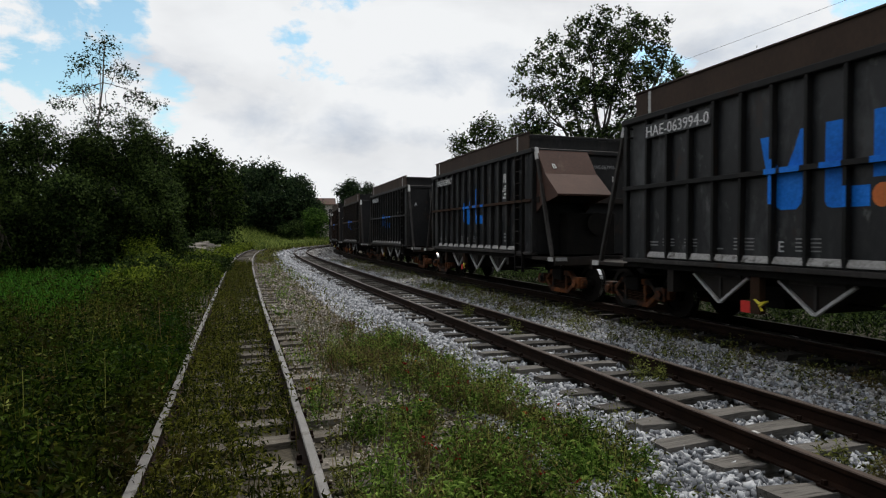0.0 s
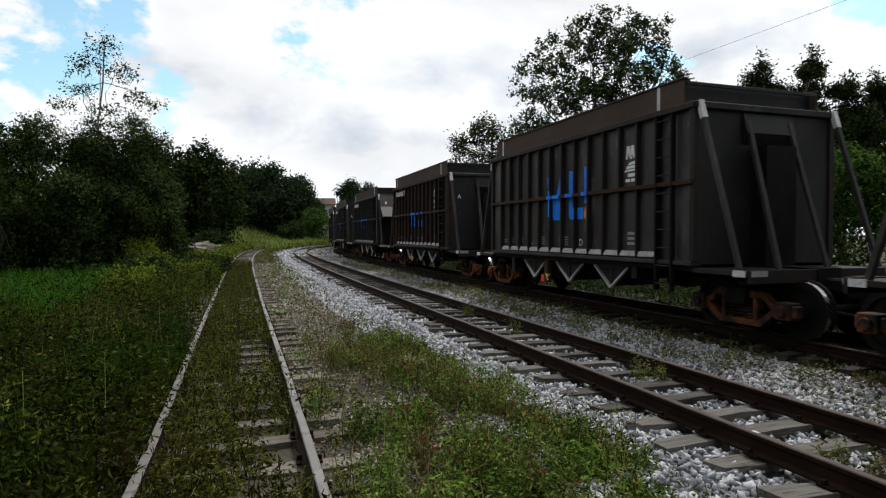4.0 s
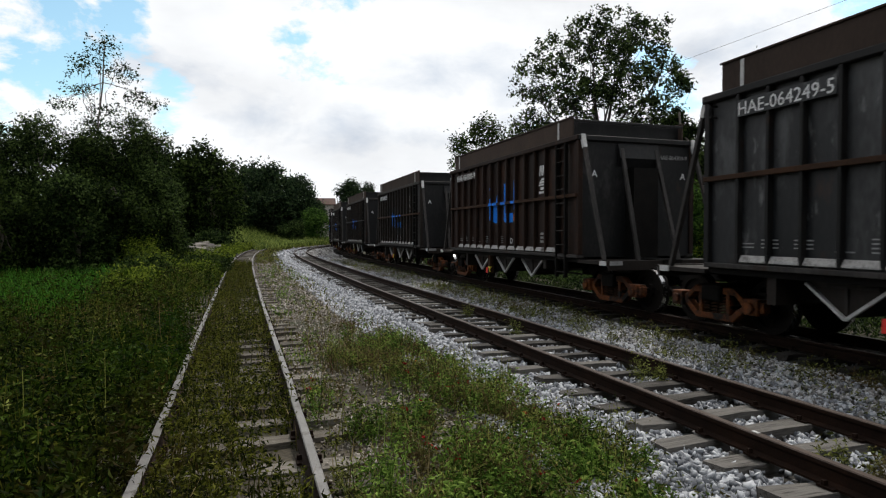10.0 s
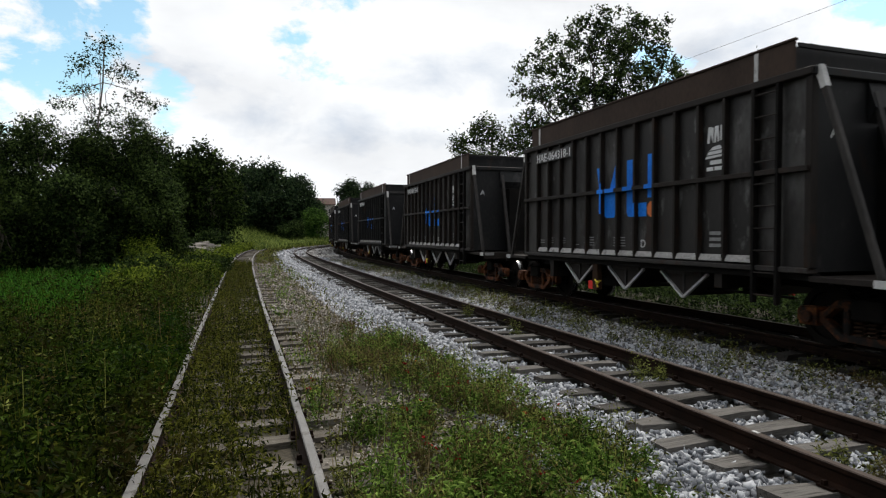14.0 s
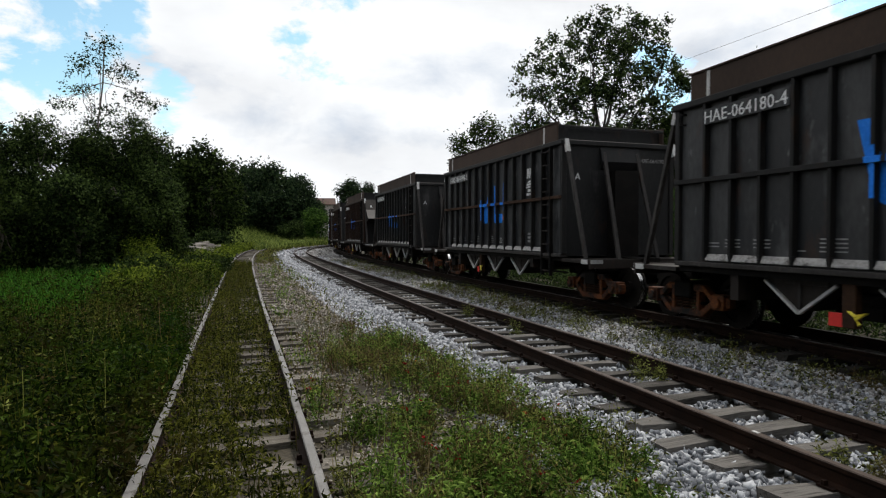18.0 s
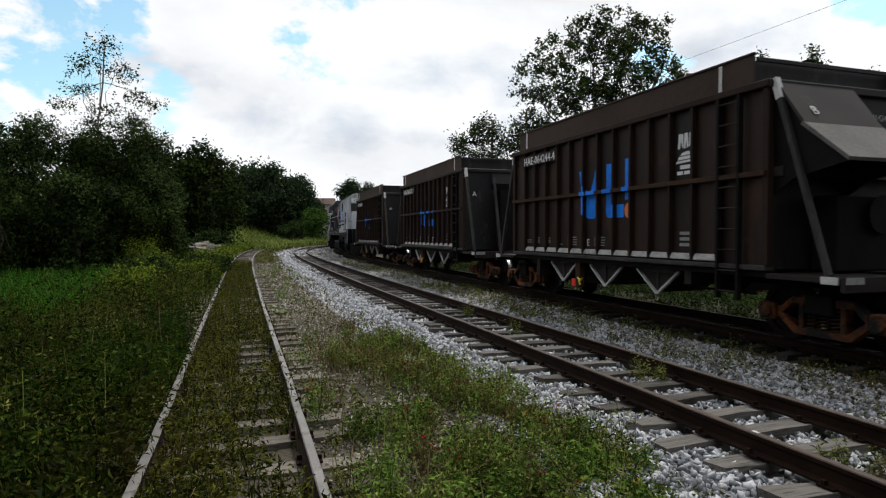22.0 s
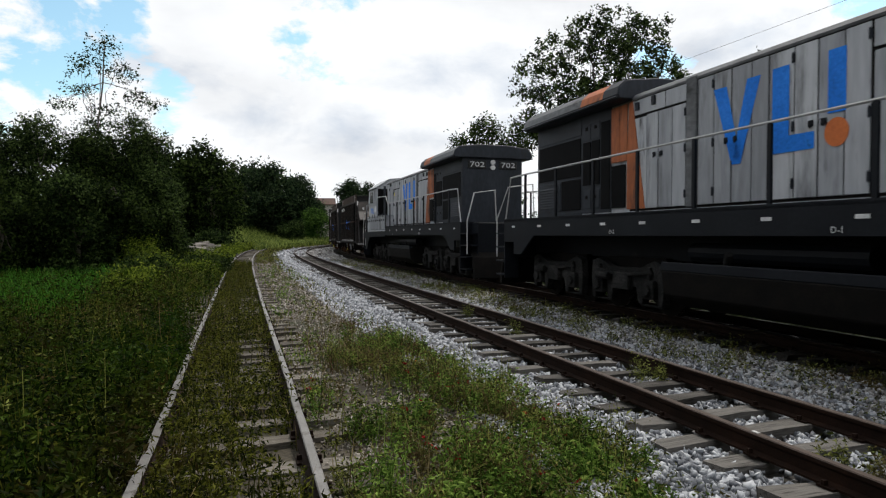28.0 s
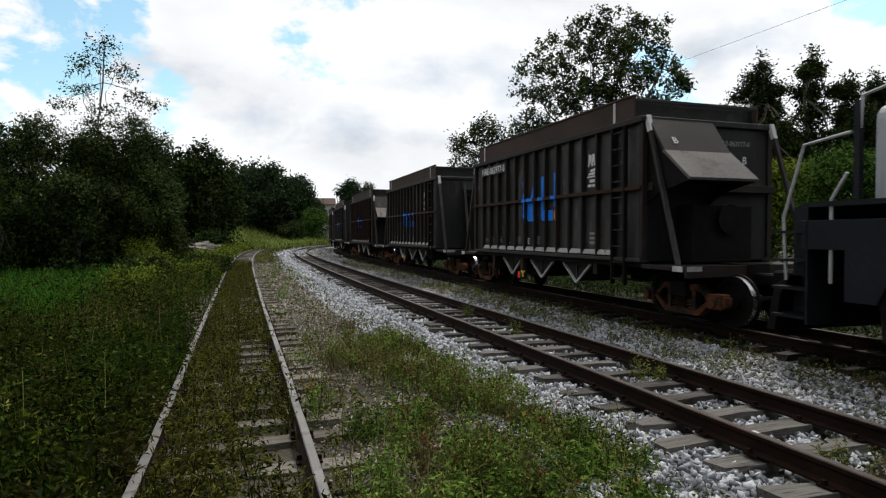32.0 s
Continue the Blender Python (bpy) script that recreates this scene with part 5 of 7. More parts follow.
    for a, b in zip(edges, edges[1:]):
        both("box_door", Mesh().box(a + 0.02, b - 0.02, LSIDE - 0.01, LSIDE + 0.012, 1.74, 2.32), LOCO_GREY, "", 0.006)
        both("box_hinge", Mesh().tube([(a + 0.06, LSIDE + 0.016, 1.735), (b - 0.06, LSIDE + 0.016, 1.735)], 0.014, 6), LOCO_ROOF)
        for xl in ((a + 0.2, b - 0.2) if b - a > 0.7 else ((a + b) / 2,)):
            both("door_latch", Mesh().disc((xl, 2.2), 0.0, 0.045, LSIDE + 0.012, LSIDE + 0.04, 10).box(xl - 0.015, xl + 0.015, LSIDE + 0.04, LSIDE + 0.055, 2.12, 2.2), LOCO_DECK)
    both("box_foot", Mesh().box(2.62, 6.95, LSIDE, LSIDE + 0.012, 1.66, 1.69), LETTER)
    # short hood and front
    part("short_hood", Mesh().prism_x(rounded(1.0, 1.88, 3.02, 0.18), 6.5, 7.55), LOCO_GREY, loco, "grey short nose below the windscreen", 0.02)
    for y in (0.62, -0.62):
        part("windscreen", Mesh().box(6.555, 6.575, y - 0.4, y + 0.4, 3.12, 3.66), GLASS, loco, "dark windscreen pane", 0.01)
        part("number_board", Mesh().box(6.555, 6.6, y - 0.36, y + 0.36, 3.76, 4.02), LETTER, loco, "white number board with black figures", 0.01)
        eb = Matrix(((0, 0, 1, 0), (1, 0, 0, 0), (0, 1, 0, 0), (0, 0, 0, 1)))
        put("lettering", lettering(number, 0.22, BOARD, 0.46), loco, Matrix.Translation((6.603, y - 0.23, 3.81)) @ eb)
    for z in (3.98, 3.8):
        part("headlamp", Mesh().prism_x([(0.085 * math.cos(k * math.pi / 6), z + 0.085 * math.sin(k * math.pi / 6)) for k in range(12)], 6.56, 6.63), LAMP_GLASS, loco, "small round headlamp")
    for poly in ([(-0.75, 2.9), (-0.58, 2.9), (-0.42, 2.5), (-0.55, 2.5)], [(-0.4, 2.5), (-0.5, 2.5), (-0.28, 2.9), (-0.14, 2.9)], [(0.0, 2.9), (0.14, 2.9), (0.14, 2.5), (0.0, 2.5)], [(0.14, 2.6), (0.35, 2.6), (0.35, 2.5), (0.14, 2.5)], [(0.45, 2.9), (0.58, 2.9), (0.58, 2.64), (0.45, 2.64)]):
        part("blue_bar", Mesh().prism_x(poly, 7.552, 7.56), BLUE, loco, "blue bar of the operator's emblem")
    # side emblem
    for m, cx, k in ((Matrix.Identity(4), -0.42, 0.86), (ROT180, -0.06, 0.93)):
        y = HOOD + 0.0275
        for poly in ([(-1.2, 3.7), (-0.92, 3.7), (-0.62, 2.58), (-0.82, 2.58)], [(-0.62, 2.52), (-0.8, 2.52), (-0.5, 3.72), (-0.24, 3.72)], [(-0.02, 3.74), (0.27, 3.74), (0.27, 2.58), (-0.02, 2.58)], [(0.27, 2.8), (0.68, 2.8), (0.68, 2.58), (0.27, 2.58)], [(0.88, 3.76), (1.14, 3.76), (1.14, 2.98), (0.88, 2.98)]):
            bar = Mesh().prism([(cx + 0.2 - (px + 1.2) * k + 1.0, pz) for px, pz in poly], y, y + 0.004)
            put("blue_bar", bar.data("blue_bar", BLUE), loco, m, "blue bar of the operator's emblem on the hood")
        dot = Mesh().prism([(cx + 1.2 - 2.21 * k + 0.165 * math.cos(q * math.pi / 10), 2.74 + 0.18 * math.sin(q * math.pi / 10)) for q in range(20)], y, y + 0.004)
        put("orange_dot", dot.data("orange_dot", ORANGE), loco, m, "orange dot of the emblem")
    # handrails
    for sgn in (1, -1):
        y = sgn * (LSIDE - 0.03)
        rail = Mesh().tube([(-8.0, y, 1.4), (-8.05, y, 1.9), (-7.9, y, 2.35), (-7.75, y, 2.92), (-7.0, y, 2.94), (2.15, y, 2.94), (2.57, y, 3.3), (4.5, y, 3.36)], 0.021, 6)
        part("handrail", rail, HANDRAIL, loco, "pale bent handrail along the walkway")
        for xs in (-6.9, -5.4, -3.9, -2.5, -1.1, 0.3, 1.7):
            part("stanchion", Mesh().box(xs - 0.032, xs + 0.032, y - 0.02, y + 0.02, 1.6, 2.93), LOCO_DECK, loco)
        part("stanchion", Mesh().box(2.55, 2.6, y - 0.02, y + 0.02, 1.86, 3.3), LOCO_DECK, loco)
        front = Mesh().tube([(8.35, y, 0.9), (8.4, y, 1.7), (8.1, y, 2.6), (7.5, y, 2.66), (7.45, y, 2.66)], 0.021, 6)
        part("handrail", front, HANDRAIL, loco, "pale bent grab rail at the steps")
        part("handrail", Mesh().tube([(7.7, y, 0.9), (7.7, y, 1.9), (7.5, y, 2.2)], 0.021, 6), HANDRAIL, loco)
        part("handrail", Mesh().tube([(7.35, y, 2.66), (7.32, y, 3.05), (6.9, y, 3.12), (6.6, y, 3.5)], 0.021, 6), HANDRAIL, loco)
        part("stanchion", Mesh().box(7.33, 7.4, y - 0.03, y + 0.03, 1.9, 3.0), LOCO_DECK, loco)
        for xs in (-8.35, 8.3):
            part("step_well", Mesh().box(xs - 0.28, xs + 0.28, sgn * 1.1 - 0.0, sgn * 1.12 + 0.0, 0.4, 1.85), LOCO_DECK, loco)
            for z in (0.42, 0.78, 1.14, 1.5):
                part("step", Mesh().box(xs - 0.26, xs + 0.26, min(sgn * 1.12, sgn * LSIDE), max(sgn * 1.12, sgn * LSIDE), z, z + 0.035), LOCO_DECK, loco)
            part("step_side", Mesh().prism([(xs + (0.27 if xs < 0 else -0.3), 1.86), (xs + (0.3 if xs < 0 else -0.27), 1.86), (xs + (0.3 if xs < 0 else -0.27), 0.36), (xs + (0.27 if xs < 0 else -0.3), 0.36)], min(sgn * 1.1, sgn * LSIDE), max(sgn * 1.1, sgn * LSIDE)), LOCO_DECK, loco)
        part("handrail", Mesh().tube([(-8.62, y, 0.9), (-8.62, y, 1.9), (-8.5, sgn * 1.2, 2.75), (-8.45, sgn * 0.5, 2.85), (-8.45, sgn * 0.45, 1.9)], 0.021, 6), HANDRAIL, loco, "pale bent end rail")
    for sx in (-1, 1):
        xa, xb = sorted((sx * 8.1, sx * 8.65))
        part("end_plate", Mesh().box(xa, xb - 0.3 if sx > 0 else xb, -LSIDE + 0.4, LSIDE - 0.4, 0.9, 1.86) if sx > 0 else Mesh().box(-8.35, -8.1, -1.1, 1.1, 0.9, 1.86), LOCO_DECK, loco, "", 0.02)
        part("pilot", Mesh().prism([(sx * 8.45, 0.95), (sx * 8.72, 0.8), (sx * 8.85, 0.18), (sx * 8.7, 0.18), (sx * 8.6, 0.7)], -1.3, 1.3), GRIME, loco, "black pilot plate under the coupler", 0.01)
        part("coupler", Mesh().box(min(sx * 8.6, sx * 9.5), max(sx * 8.6, sx * 9.5), -0.1, 0.1, 0.66, 0.88).box(min(sx * 9.3, sx * 9.68), max(sx * 9.3, sx * 9.68), -0.17, 0.2, 0.6, 0.94), GRIME, loco, "", 0.03)
    # tank and trucks
    # dark boxes added to shut out bright gaps between the trucks
    for xa, xb in ((-7.2, -2.3), (2.3, 7.2)):
        part("truck_beam", Mesh().box(xa, xb, -0.45, 0.45, 0.32, 1.05), GRIME, loco)
    both("yellow_label", Mesh().box(2.36, 2.5, HOOD + 0.027, HOOD + 0.03, 3.32, 3.46), YELLOW)
    if number == "733":
        for xa in (2.8, 3.7):
            lou = Mesh().box(xa, xa + 0.6, LSIDE + 0.012, LSIDE + 0.02, 1.95, 2.22)
            for k in range(5):
                lou.prism_x([(LSIDE + 0.02, 1.97 + k * 0.05), (LSIDE + 0.045, 1.97 + k * 0.05), (LSIDE + 0.02, 2.005 + k * 0.05)], xa + 0.03, xa + 0.57)
            both("louvre", lou, LOCO_DARK, "louvred vent in the box door")
    part("fuel_tank", Mesh().prism_x([(-1.35, 0.98), (-1.48, 0.9), (-1.42, 0.5), (-1.1, 0.3), (1.1, 0.3), (1.42, 0.5), (1.48, 0.9), (1.35, 0.98)], -1.85, 1.95), GRIME, loco, "black fuel tank under the frame", 0.02)
    both("tank_shelf", Mesh().box(-1.85, 1.95, LSIDE - 0.1, LSIDE - 0.02, 0.9, 1.04), LOCO_DECK, "", 0.01)
    both("air_tank", Mesh().tube([(-1.6, 1.0, 1.2), (1.4, 1.0, 1.2)], 0.15, 12), LOCO_DECK)
    both("filler_cap", Mesh().tube([(-0.6, 1.3, 1.04), (-0.5, 1.36, 1.2)], 0.06, 8), LOCO_BOGIE)
    frame_data = loco_bogie_frame().data("side_frame", LOCO_BOGIE, 0.015)
    for x in (-6.2, -3.52, 3.55, 6.3):
        b = put("bogie", None, loco, pose(x, 0, 0))
        put("side_frame", frame_data, b, pose(0, 0.95, 0))
        put("side_frame", frame_data, b, pose(0, -0.95, 0, 0, 0, 180))
        put("bolster", Mesh().box(-0.9, 0.9, -0.75, 0.75, 0.35, 1.05).data("bolster", GRIME), b)
        for i, ax in enumerate((-AXLE, AXLE)):
            put("wheelset", LOCO_WHEELS, b, pose(ax, 0, 0.48))
    return loco


for number, centre, flip in (("733", 202.55, True), ("702", 221.8, False)):
    loco = build_loco(number)
    tagged(loco, "grey and orange diesel locomotive, long hood, dark " + ("underframe" if flip else "sooty radiator end"), "locomotive", "locomotives of the train")
    TRAIN.append((loco, centre, flip, 4.7))

# ---------- vegetation ----------
RNG = np.random.default_rng(11)


def quad_mesh(name, v, mat):
    """One mesh of loose quads; v has the shape (n, 4, 3)."""
    me = bpy.data.meshes.new(name)
    n = len(v)
    me.from_pydata(v.reshape(-1, 3), [], np.arange(4 * n).reshape(-1, 4))
    me.materials.append(mat)
    return me


def unit(a):
    return a / np.maximum(np.linalg.norm(a, axis=-1, keepdims=True), 1e-6)


def leaf_quads(centres, size, rng, droop=0.3, slim=0.5):
    """Pointed leaves about the given points, as bent diamonds."""
    n = len(centres)
    size = np.broadcast_to(size, n)[:, None] * rng.uniform(0.6, 1.35, (n, 1))
    d = unit(rng.normal(size=(n, 3)) * (1, 1, 0.7) - (0, 0, droop))
    a = unit(np.cross(d, rng.normal(size=(n, 3))))
    nrm = np.cross(d, a)
    mid = centres + nrm * size * 0.12
    return np.stack([centres - d * size * 0.5, mid + a * size * slim * 0.5, centres + d * size * 0.5, mid - a * size * slim * 0.5], 1)


def crown_points(blobs, clumps, per, spread, rng, hollow=0.55):
    """Leaf points in clumps spread through ellipsoids (x, y, z, rx, ry, rz)."""
    vol = np.array([b[3] * b[4] + b[4] * b[5] + b[3] * b[5] for b in blobs])
    pick = rng.choice(len(blobs), clumps, p=vol / vol.sum())
    b = np.array(blobs)[pick]
    d = unit(rng.normal(size=(clumps, 3)))
    rad = hollow + (1 - hollow) * rng.uniform(0, 1, (clumps, 1)) ** 0.6
    bump = 1 + 0.16 * np.sin(d[:, :1] * 7 + pick[:, None]) * np.cos(d[:, 1:2] * 6)
    c = b[:, :3] + d * b[:, 3:] * rad * bump
    c = np.repeat(c, per, 0)
    return c + rng.normal(size=c.shape) * spread * rng.uniform(0.5, 1.3, (len(c), 1))


def limb(me, p, q, r0, r1, rng, sides=6, bends=4):
    p, q = np.array(p, float), np.array(q, float)
    path = [p + (q - p) * k / bends + (rng.normal(size=3) * np.linalg.norm(q - p) * 0.04 if 0 < k < bends else 0) for k in range(bends + 1)]
    me.tube(path, [r0 + (r1 - r0) * k / bends for k in range(bends + 1)], sides)
    return path


def plant_tree(name, x, y, height, blobs, clumps, per, spread, leaf, mat, label, trunk_r=0.2, trunk_top=0.6, bark=None, seed=1, group="", category="tree", twigs=14, hollow=0.55, fork=None):
    """blobs are relative to the foot; limbs run from the trunk into them."""
    rng = np.random.default_rng(seed)
    z0 = float(ground_height(np.array([x]), np.array([y]))[0])
    ob = tagged(new(name), label, category, group)
    ob.matrix_basis = pose(x, y, z0)
    wood = Mesh()
    top = (rng.normal() * 0.3, rng.normal() * 0.3, height * trunk_top)
    path = limb(wood, (0, 0, -0.3), top, trunk_r, trunk_r * 0.45, rng, 8, 5)
    for b in blobs:
        base = path[int(rng.integers(2, 5))]
        tip = np.array(b[:3]) + rng.normal(size=3) * 0.2
        limbs = limb(wood, base, tip, trunk_r * 0.4, trunk_r * 0.12, rng)
        for _ in range(max(2, twigs // len(blobs))):
            d = unit(rng.normal(size=3))
            limb(wood, limbs[int(rng.integers(2, 5))], np.array(b[:3]) + d * np.array(b[3:]) * 0.85, trunk_r * 0.13, trunk_r * 0.03, rng, 4, 3)
    part("trunk", wood, bark or BARK, ob, smooth=True)
    pts = crown_points(blobs, clumps, per, spread, rng, hollow)
    pts = pts[pts[:, 2] > 0.05]
    put("crown", quad_mesh("crown", leaf_quads(pts, leaf, rng), mat), ob)
    return ob


def bush_blobs(h, r, seed, low=0.15):
    rng = np.random.default_rng(seed)
    out = [(0, 0, h * 0.45, r * 0.85, r * 0.85, h * 0.42)]
    for k in range(7):
        a = rng.uniform(0, 6.28)
        z = h * rng.uniform(low + 0.1, 0.86)
        rr = r * rng.uniform(0.34, 0.5)
        lim = r * (1 - 0.5 * z / h)
        out.append((math.cos(a) * lim * 0.75, math.sin(a) * lim * 0.75, z, rr, rr, rr * 0.8))
    out.append((rng.normal() * 0.3, rng.normal() * 0.3, h * 0.84, r * 0.4, r * 0.4, h * 0.14))
    return out


# the thicket beside the old track
for i, (x, y, h, r) in enumerate(((-22.5, 21.5, 6.4, 2.6), (-19.5, 21.5, 5.3, 2.3), (-17.2, 23.0, 5.9, 2.1), (-15.6, 24.5, 6.7, 1.9), (-14.2, 25.5, 6.4, 1.8), (-13.2, 26.5, 6.5, 1.6), (-12.3, 26.0, 5.2, 1.2), (-19.5, 26.0, 7.0, 2.4), (-15.6, 21.2, 4.4, 1.9), (-13.6, 22.6, 4.1, 1.5), (-12.5, 24.0, 3.9, 1.3), (-11.8, 25.0, 2.9, 1.0), (-14.7, 30.0, 7.9, 1.9), (-16.6, 29.0, 7.2, 1.8))):
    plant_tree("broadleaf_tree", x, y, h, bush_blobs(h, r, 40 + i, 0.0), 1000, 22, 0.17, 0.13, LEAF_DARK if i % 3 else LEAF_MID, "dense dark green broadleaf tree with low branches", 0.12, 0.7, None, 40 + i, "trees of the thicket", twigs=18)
for i, (x, y, h, r) in enumerate(((-9.3, 19.0, 0.95, 1.0), (-8.5, 16.8, 0.8, 0.8), (-8.3, 21.0, 0.55, 0.7), (-9.4, 24.5, 0.6, 0.9), (-10.0, 21.5, 1.0, 0.8), (-11.4, 23.0, 1.7, 0.9), (-11.0, 27.0, 0.6, 0.9), (-7.6, 14.8, 0.7, 0.7))):
    plant_tree("shrub", x, y, h, bush_blobs(h, r, 60 + i, 0.0), 260, 20, 0.14, 0.09, LEAF_LIGHT if i % 3 else LEAF_MID, "low yellow-green shrub at the edge of the thicket", 0.03, 0.6, None, 60 + i, "low shrubs by the thicket", "shrub", twigs=8)
# tall thin tree above the thicket
plant_tree("slender_tree", -16.6, 30.0, 11.9, [(0.0, 0, 11.0, 1.1, 1.0, 0.9), (-0.9, 0, 10.2, 1.1, 0.9, 0.5), (0.9, 0, 9.8, 1.0, 1.0, 0.45), (-1.2, 0.2, 9.1, 0.9, 0.9, 0.3), (1.5, 0, 8.7, 0.9, 0.9, 0.3), (-1.9, 0, 8.3, 0.8, 0.9, 0.3), (0.4, 0, 8.0, 1.2, 1.0, 0.3), (2.4, 0, 8.3, 0.9, 0.6, 0.22), (-0.7, 0, 7.4, 1.0, 1.0, 0.35), (1.2, 0, 7.3, 0.9, 1.0, 0.3), (-1.6, 0, 6.7, 1.0, 1.0, 0.4)], 360, 8, 0.13, 0.14, LEAF_FAR, "tall slender tree with thin, open crown", 0.06, 0.97, BARK, 71, hollow=0.1, twigs=44)
# dark trees beyond
for i, (x, y, h, r) in enumerate(((-22.9, 60, 11.0, 3.6), (-26.5, 57, 10.2, 3.6), (-25.5, 66, 9.6, 3.4), (-33, 118, 14.2, 6.5), (-28.6, 122, 13.6, 5.2), (-38, 112, 10.8, 5.5), (-29.5, 200, 20.5, 6.5), (-25.0, 205, 19.6, 5.2), (-37.5, 196, 12.0, 6.0), (-42, 190, 13.0, 6.5), (-41, 128, 8, 6), (-47, 124, 9, 6), (-36, 150, 7.5, 5.5))):
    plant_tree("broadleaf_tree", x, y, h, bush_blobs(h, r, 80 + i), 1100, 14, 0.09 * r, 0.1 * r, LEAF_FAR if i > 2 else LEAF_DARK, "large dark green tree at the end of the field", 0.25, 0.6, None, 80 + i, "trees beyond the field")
for i, (x, y, h, r) in enumerate(((-20.6, 100, 6.2, 2.7), (-23.4, 95, 3.6, 1.9), (-21.4, 46, 3.0, 2.0), (-21.0, 55, 1.9, 2.0))):
    plant_tree("shrub", x, y, h, bush_blobs(h, r, 95 + i), 620, 16, 0.26, 0.26, LEAF_FRESH if i < 1 else LEAF_MID, "rounded green shrub at the edge of the field", 0.08, 0.5, None, 95 + i, category="shrub")
# the big tree behind the train
plant_tree("mango_tree", 10.6, 42.0, 17.4, [(0.2, 0, 15.6, 2.6, 2.4, 1.7), (2.6, 0, 15.2, 2.2, 2.2, 1.9), (-2.6, 0, 14.2, 2.0, 2.0, 1.6), (4.3, 0, 12.6, 1.6, 1.6, 1.5), (-4.4, 0, 12.2, 1.8, 1.6, 1.3), (1.0, 0, 12.6, 2.6, 2.4, 1.7), (-1.6, 0, 11.2, 2.6, 2.2, 1.6), (3.0, 0, 10.6, 1.9, 1.8, 1.1), (-4.4, 0, 9.6, 1.6, 1.5, 1.0), (-2.4, 0, 8.6, 2.4, 2.0, 1.2), (5.7, 0, 12.2, 1.0, 0.9, 0.7), (4.6, 0, 14.0, 1.1, 1.1, 1.0), (0.5, 0, 8.8, 2.0, 2.0, 1.0)], 640, 30, 0.21, 0.25, LEAF_MID, "tall broad-crowned tree with dark leaves and open gaps", 0.3, 0.62, DARK_BARK, 120, twigs=60, hollow=0.35)
plant_tree("broadleaf_tree", 3.1, 46.0, 10.8, [(0, 0, 9.6, 1.5, 1.5, 1.1), (-1.6, 0, 8.7, 1.1, 1.0, 0.7), (1.5, 0, 8.3, 1.7, 1.5, 1.1), (-0.6, 0, 7.4, 2.1, 1.6, 0.9), (2.9, 0, 9.0, 1.4, 1.4, 1.1), (0.4, 0, 4.4, 2.4, 2.0, 1.6)], 420, 20, 0.24, 0.22, LEAF_MID, "small spreading tree with open crown", 0.16, 0.6, DARK_BARK, 121, twigs=30, hollow=0.3)
plant_tree("broadleaf_tree", 16.4, 46.0, 11.4, [(0, 0, 10.0, 2.2, 2.0, 1.0), (-2.4, 0, 9.4, 1.8, 1.6, 0.9), (1.9, 0, 9.2, 1.2, 1.2, 0.8), (-0.6, 0, 7.4, 2.8, 2.2, 1.6), (0.2, 0, 4.4, 3.0, 2.4, 2.2)], 520, 20, 0.26, 0.25, LEAF_DARK, "low tree with flat-topped dark crown", 0.2, 0.6, None, 122, twigs=30)
for i, (x, y, h) in enumerate(((19.7, 38.0, 13.0), (22.8, 38.0, 13.3), (24.6, 37.0, 11.6), (21.2, 41, 11.0), (27.0, 38.5, 11.8), (17.5, 38.0, 9.9), (15.4, 40.5, 10.2), (13.6, 40.0, 8.6))):
    rough = random.Random(300 + i)
    blobs = [(0, 0, h * f, r, r, h * 0.06) for f, r in ((0.97, 0.3), (0.9, 0.6), (0.8, 0.9), (0.7, 1.2), (0.58, 1.5), (0.45, 1.8), (0.3, 2.0))]
    for k in range(16):
        f, a = rough.uniform(0.35, 0.93), rough.uniform(0, 6.28)
        reach = (1.06 - f) * 4.4 * rough.uniform(0.6, 1.15)
        blobs.append((math.cos(a) * reach, math.sin(a) * reach, h * f, 0.75, 0.75, 0.38))
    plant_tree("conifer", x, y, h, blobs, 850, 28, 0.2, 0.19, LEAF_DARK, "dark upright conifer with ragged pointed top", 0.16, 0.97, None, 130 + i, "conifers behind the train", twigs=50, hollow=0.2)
for i, (x, y, h, r) in enumerate(((29.5, 33, 9.8, 3.0), (33.0, 30, 9.4, 3.0), (18.4, 41.0, 9.0, 2.5), (21.2, 39.0, 9.4, 2.6), (15.8, 42.0, 7.8, 2.3))):
    plant_tree("broadleaf_tree", x, y, h, bush_blobs(h, r, 140 + i), 900, 18, 0.25, 0.22, LEAF_MID if i < 2 else LEAF_DARK, "broad green tree behind the hedge", 0.2, 0.6, None, 140 + i)
for i, (x, y, h, r) in enumerate(((10.6, 27.0, 3.9, 2.0), (13.0, 25.0, 5.0, 2.2), (15.4, 23.5, 5.3, 2.2), (17.8, 22.0, 5.5, 2.3), (20.4, 20.5, 5.6, 2.4), (8.0, 29.5, 3.6, 2.0), (23, 18.5, 5.4, 2.4))):
    plant_tree("shrub", x, y, h, bush_blobs(h, r, 150 + i, 0.0), 800, 18, 0.2, 0.16, LEAF_LIGHT if i % 3 == 1 else LEAF_FRESH, "tall yellow-green shrub beside the railway", 0.08, 0.6, None, 150 + i, "shrubs behind the train", "shrub", twigs=18)

# woods that close the view all round, plus unseen light-blocking trees behind the camera


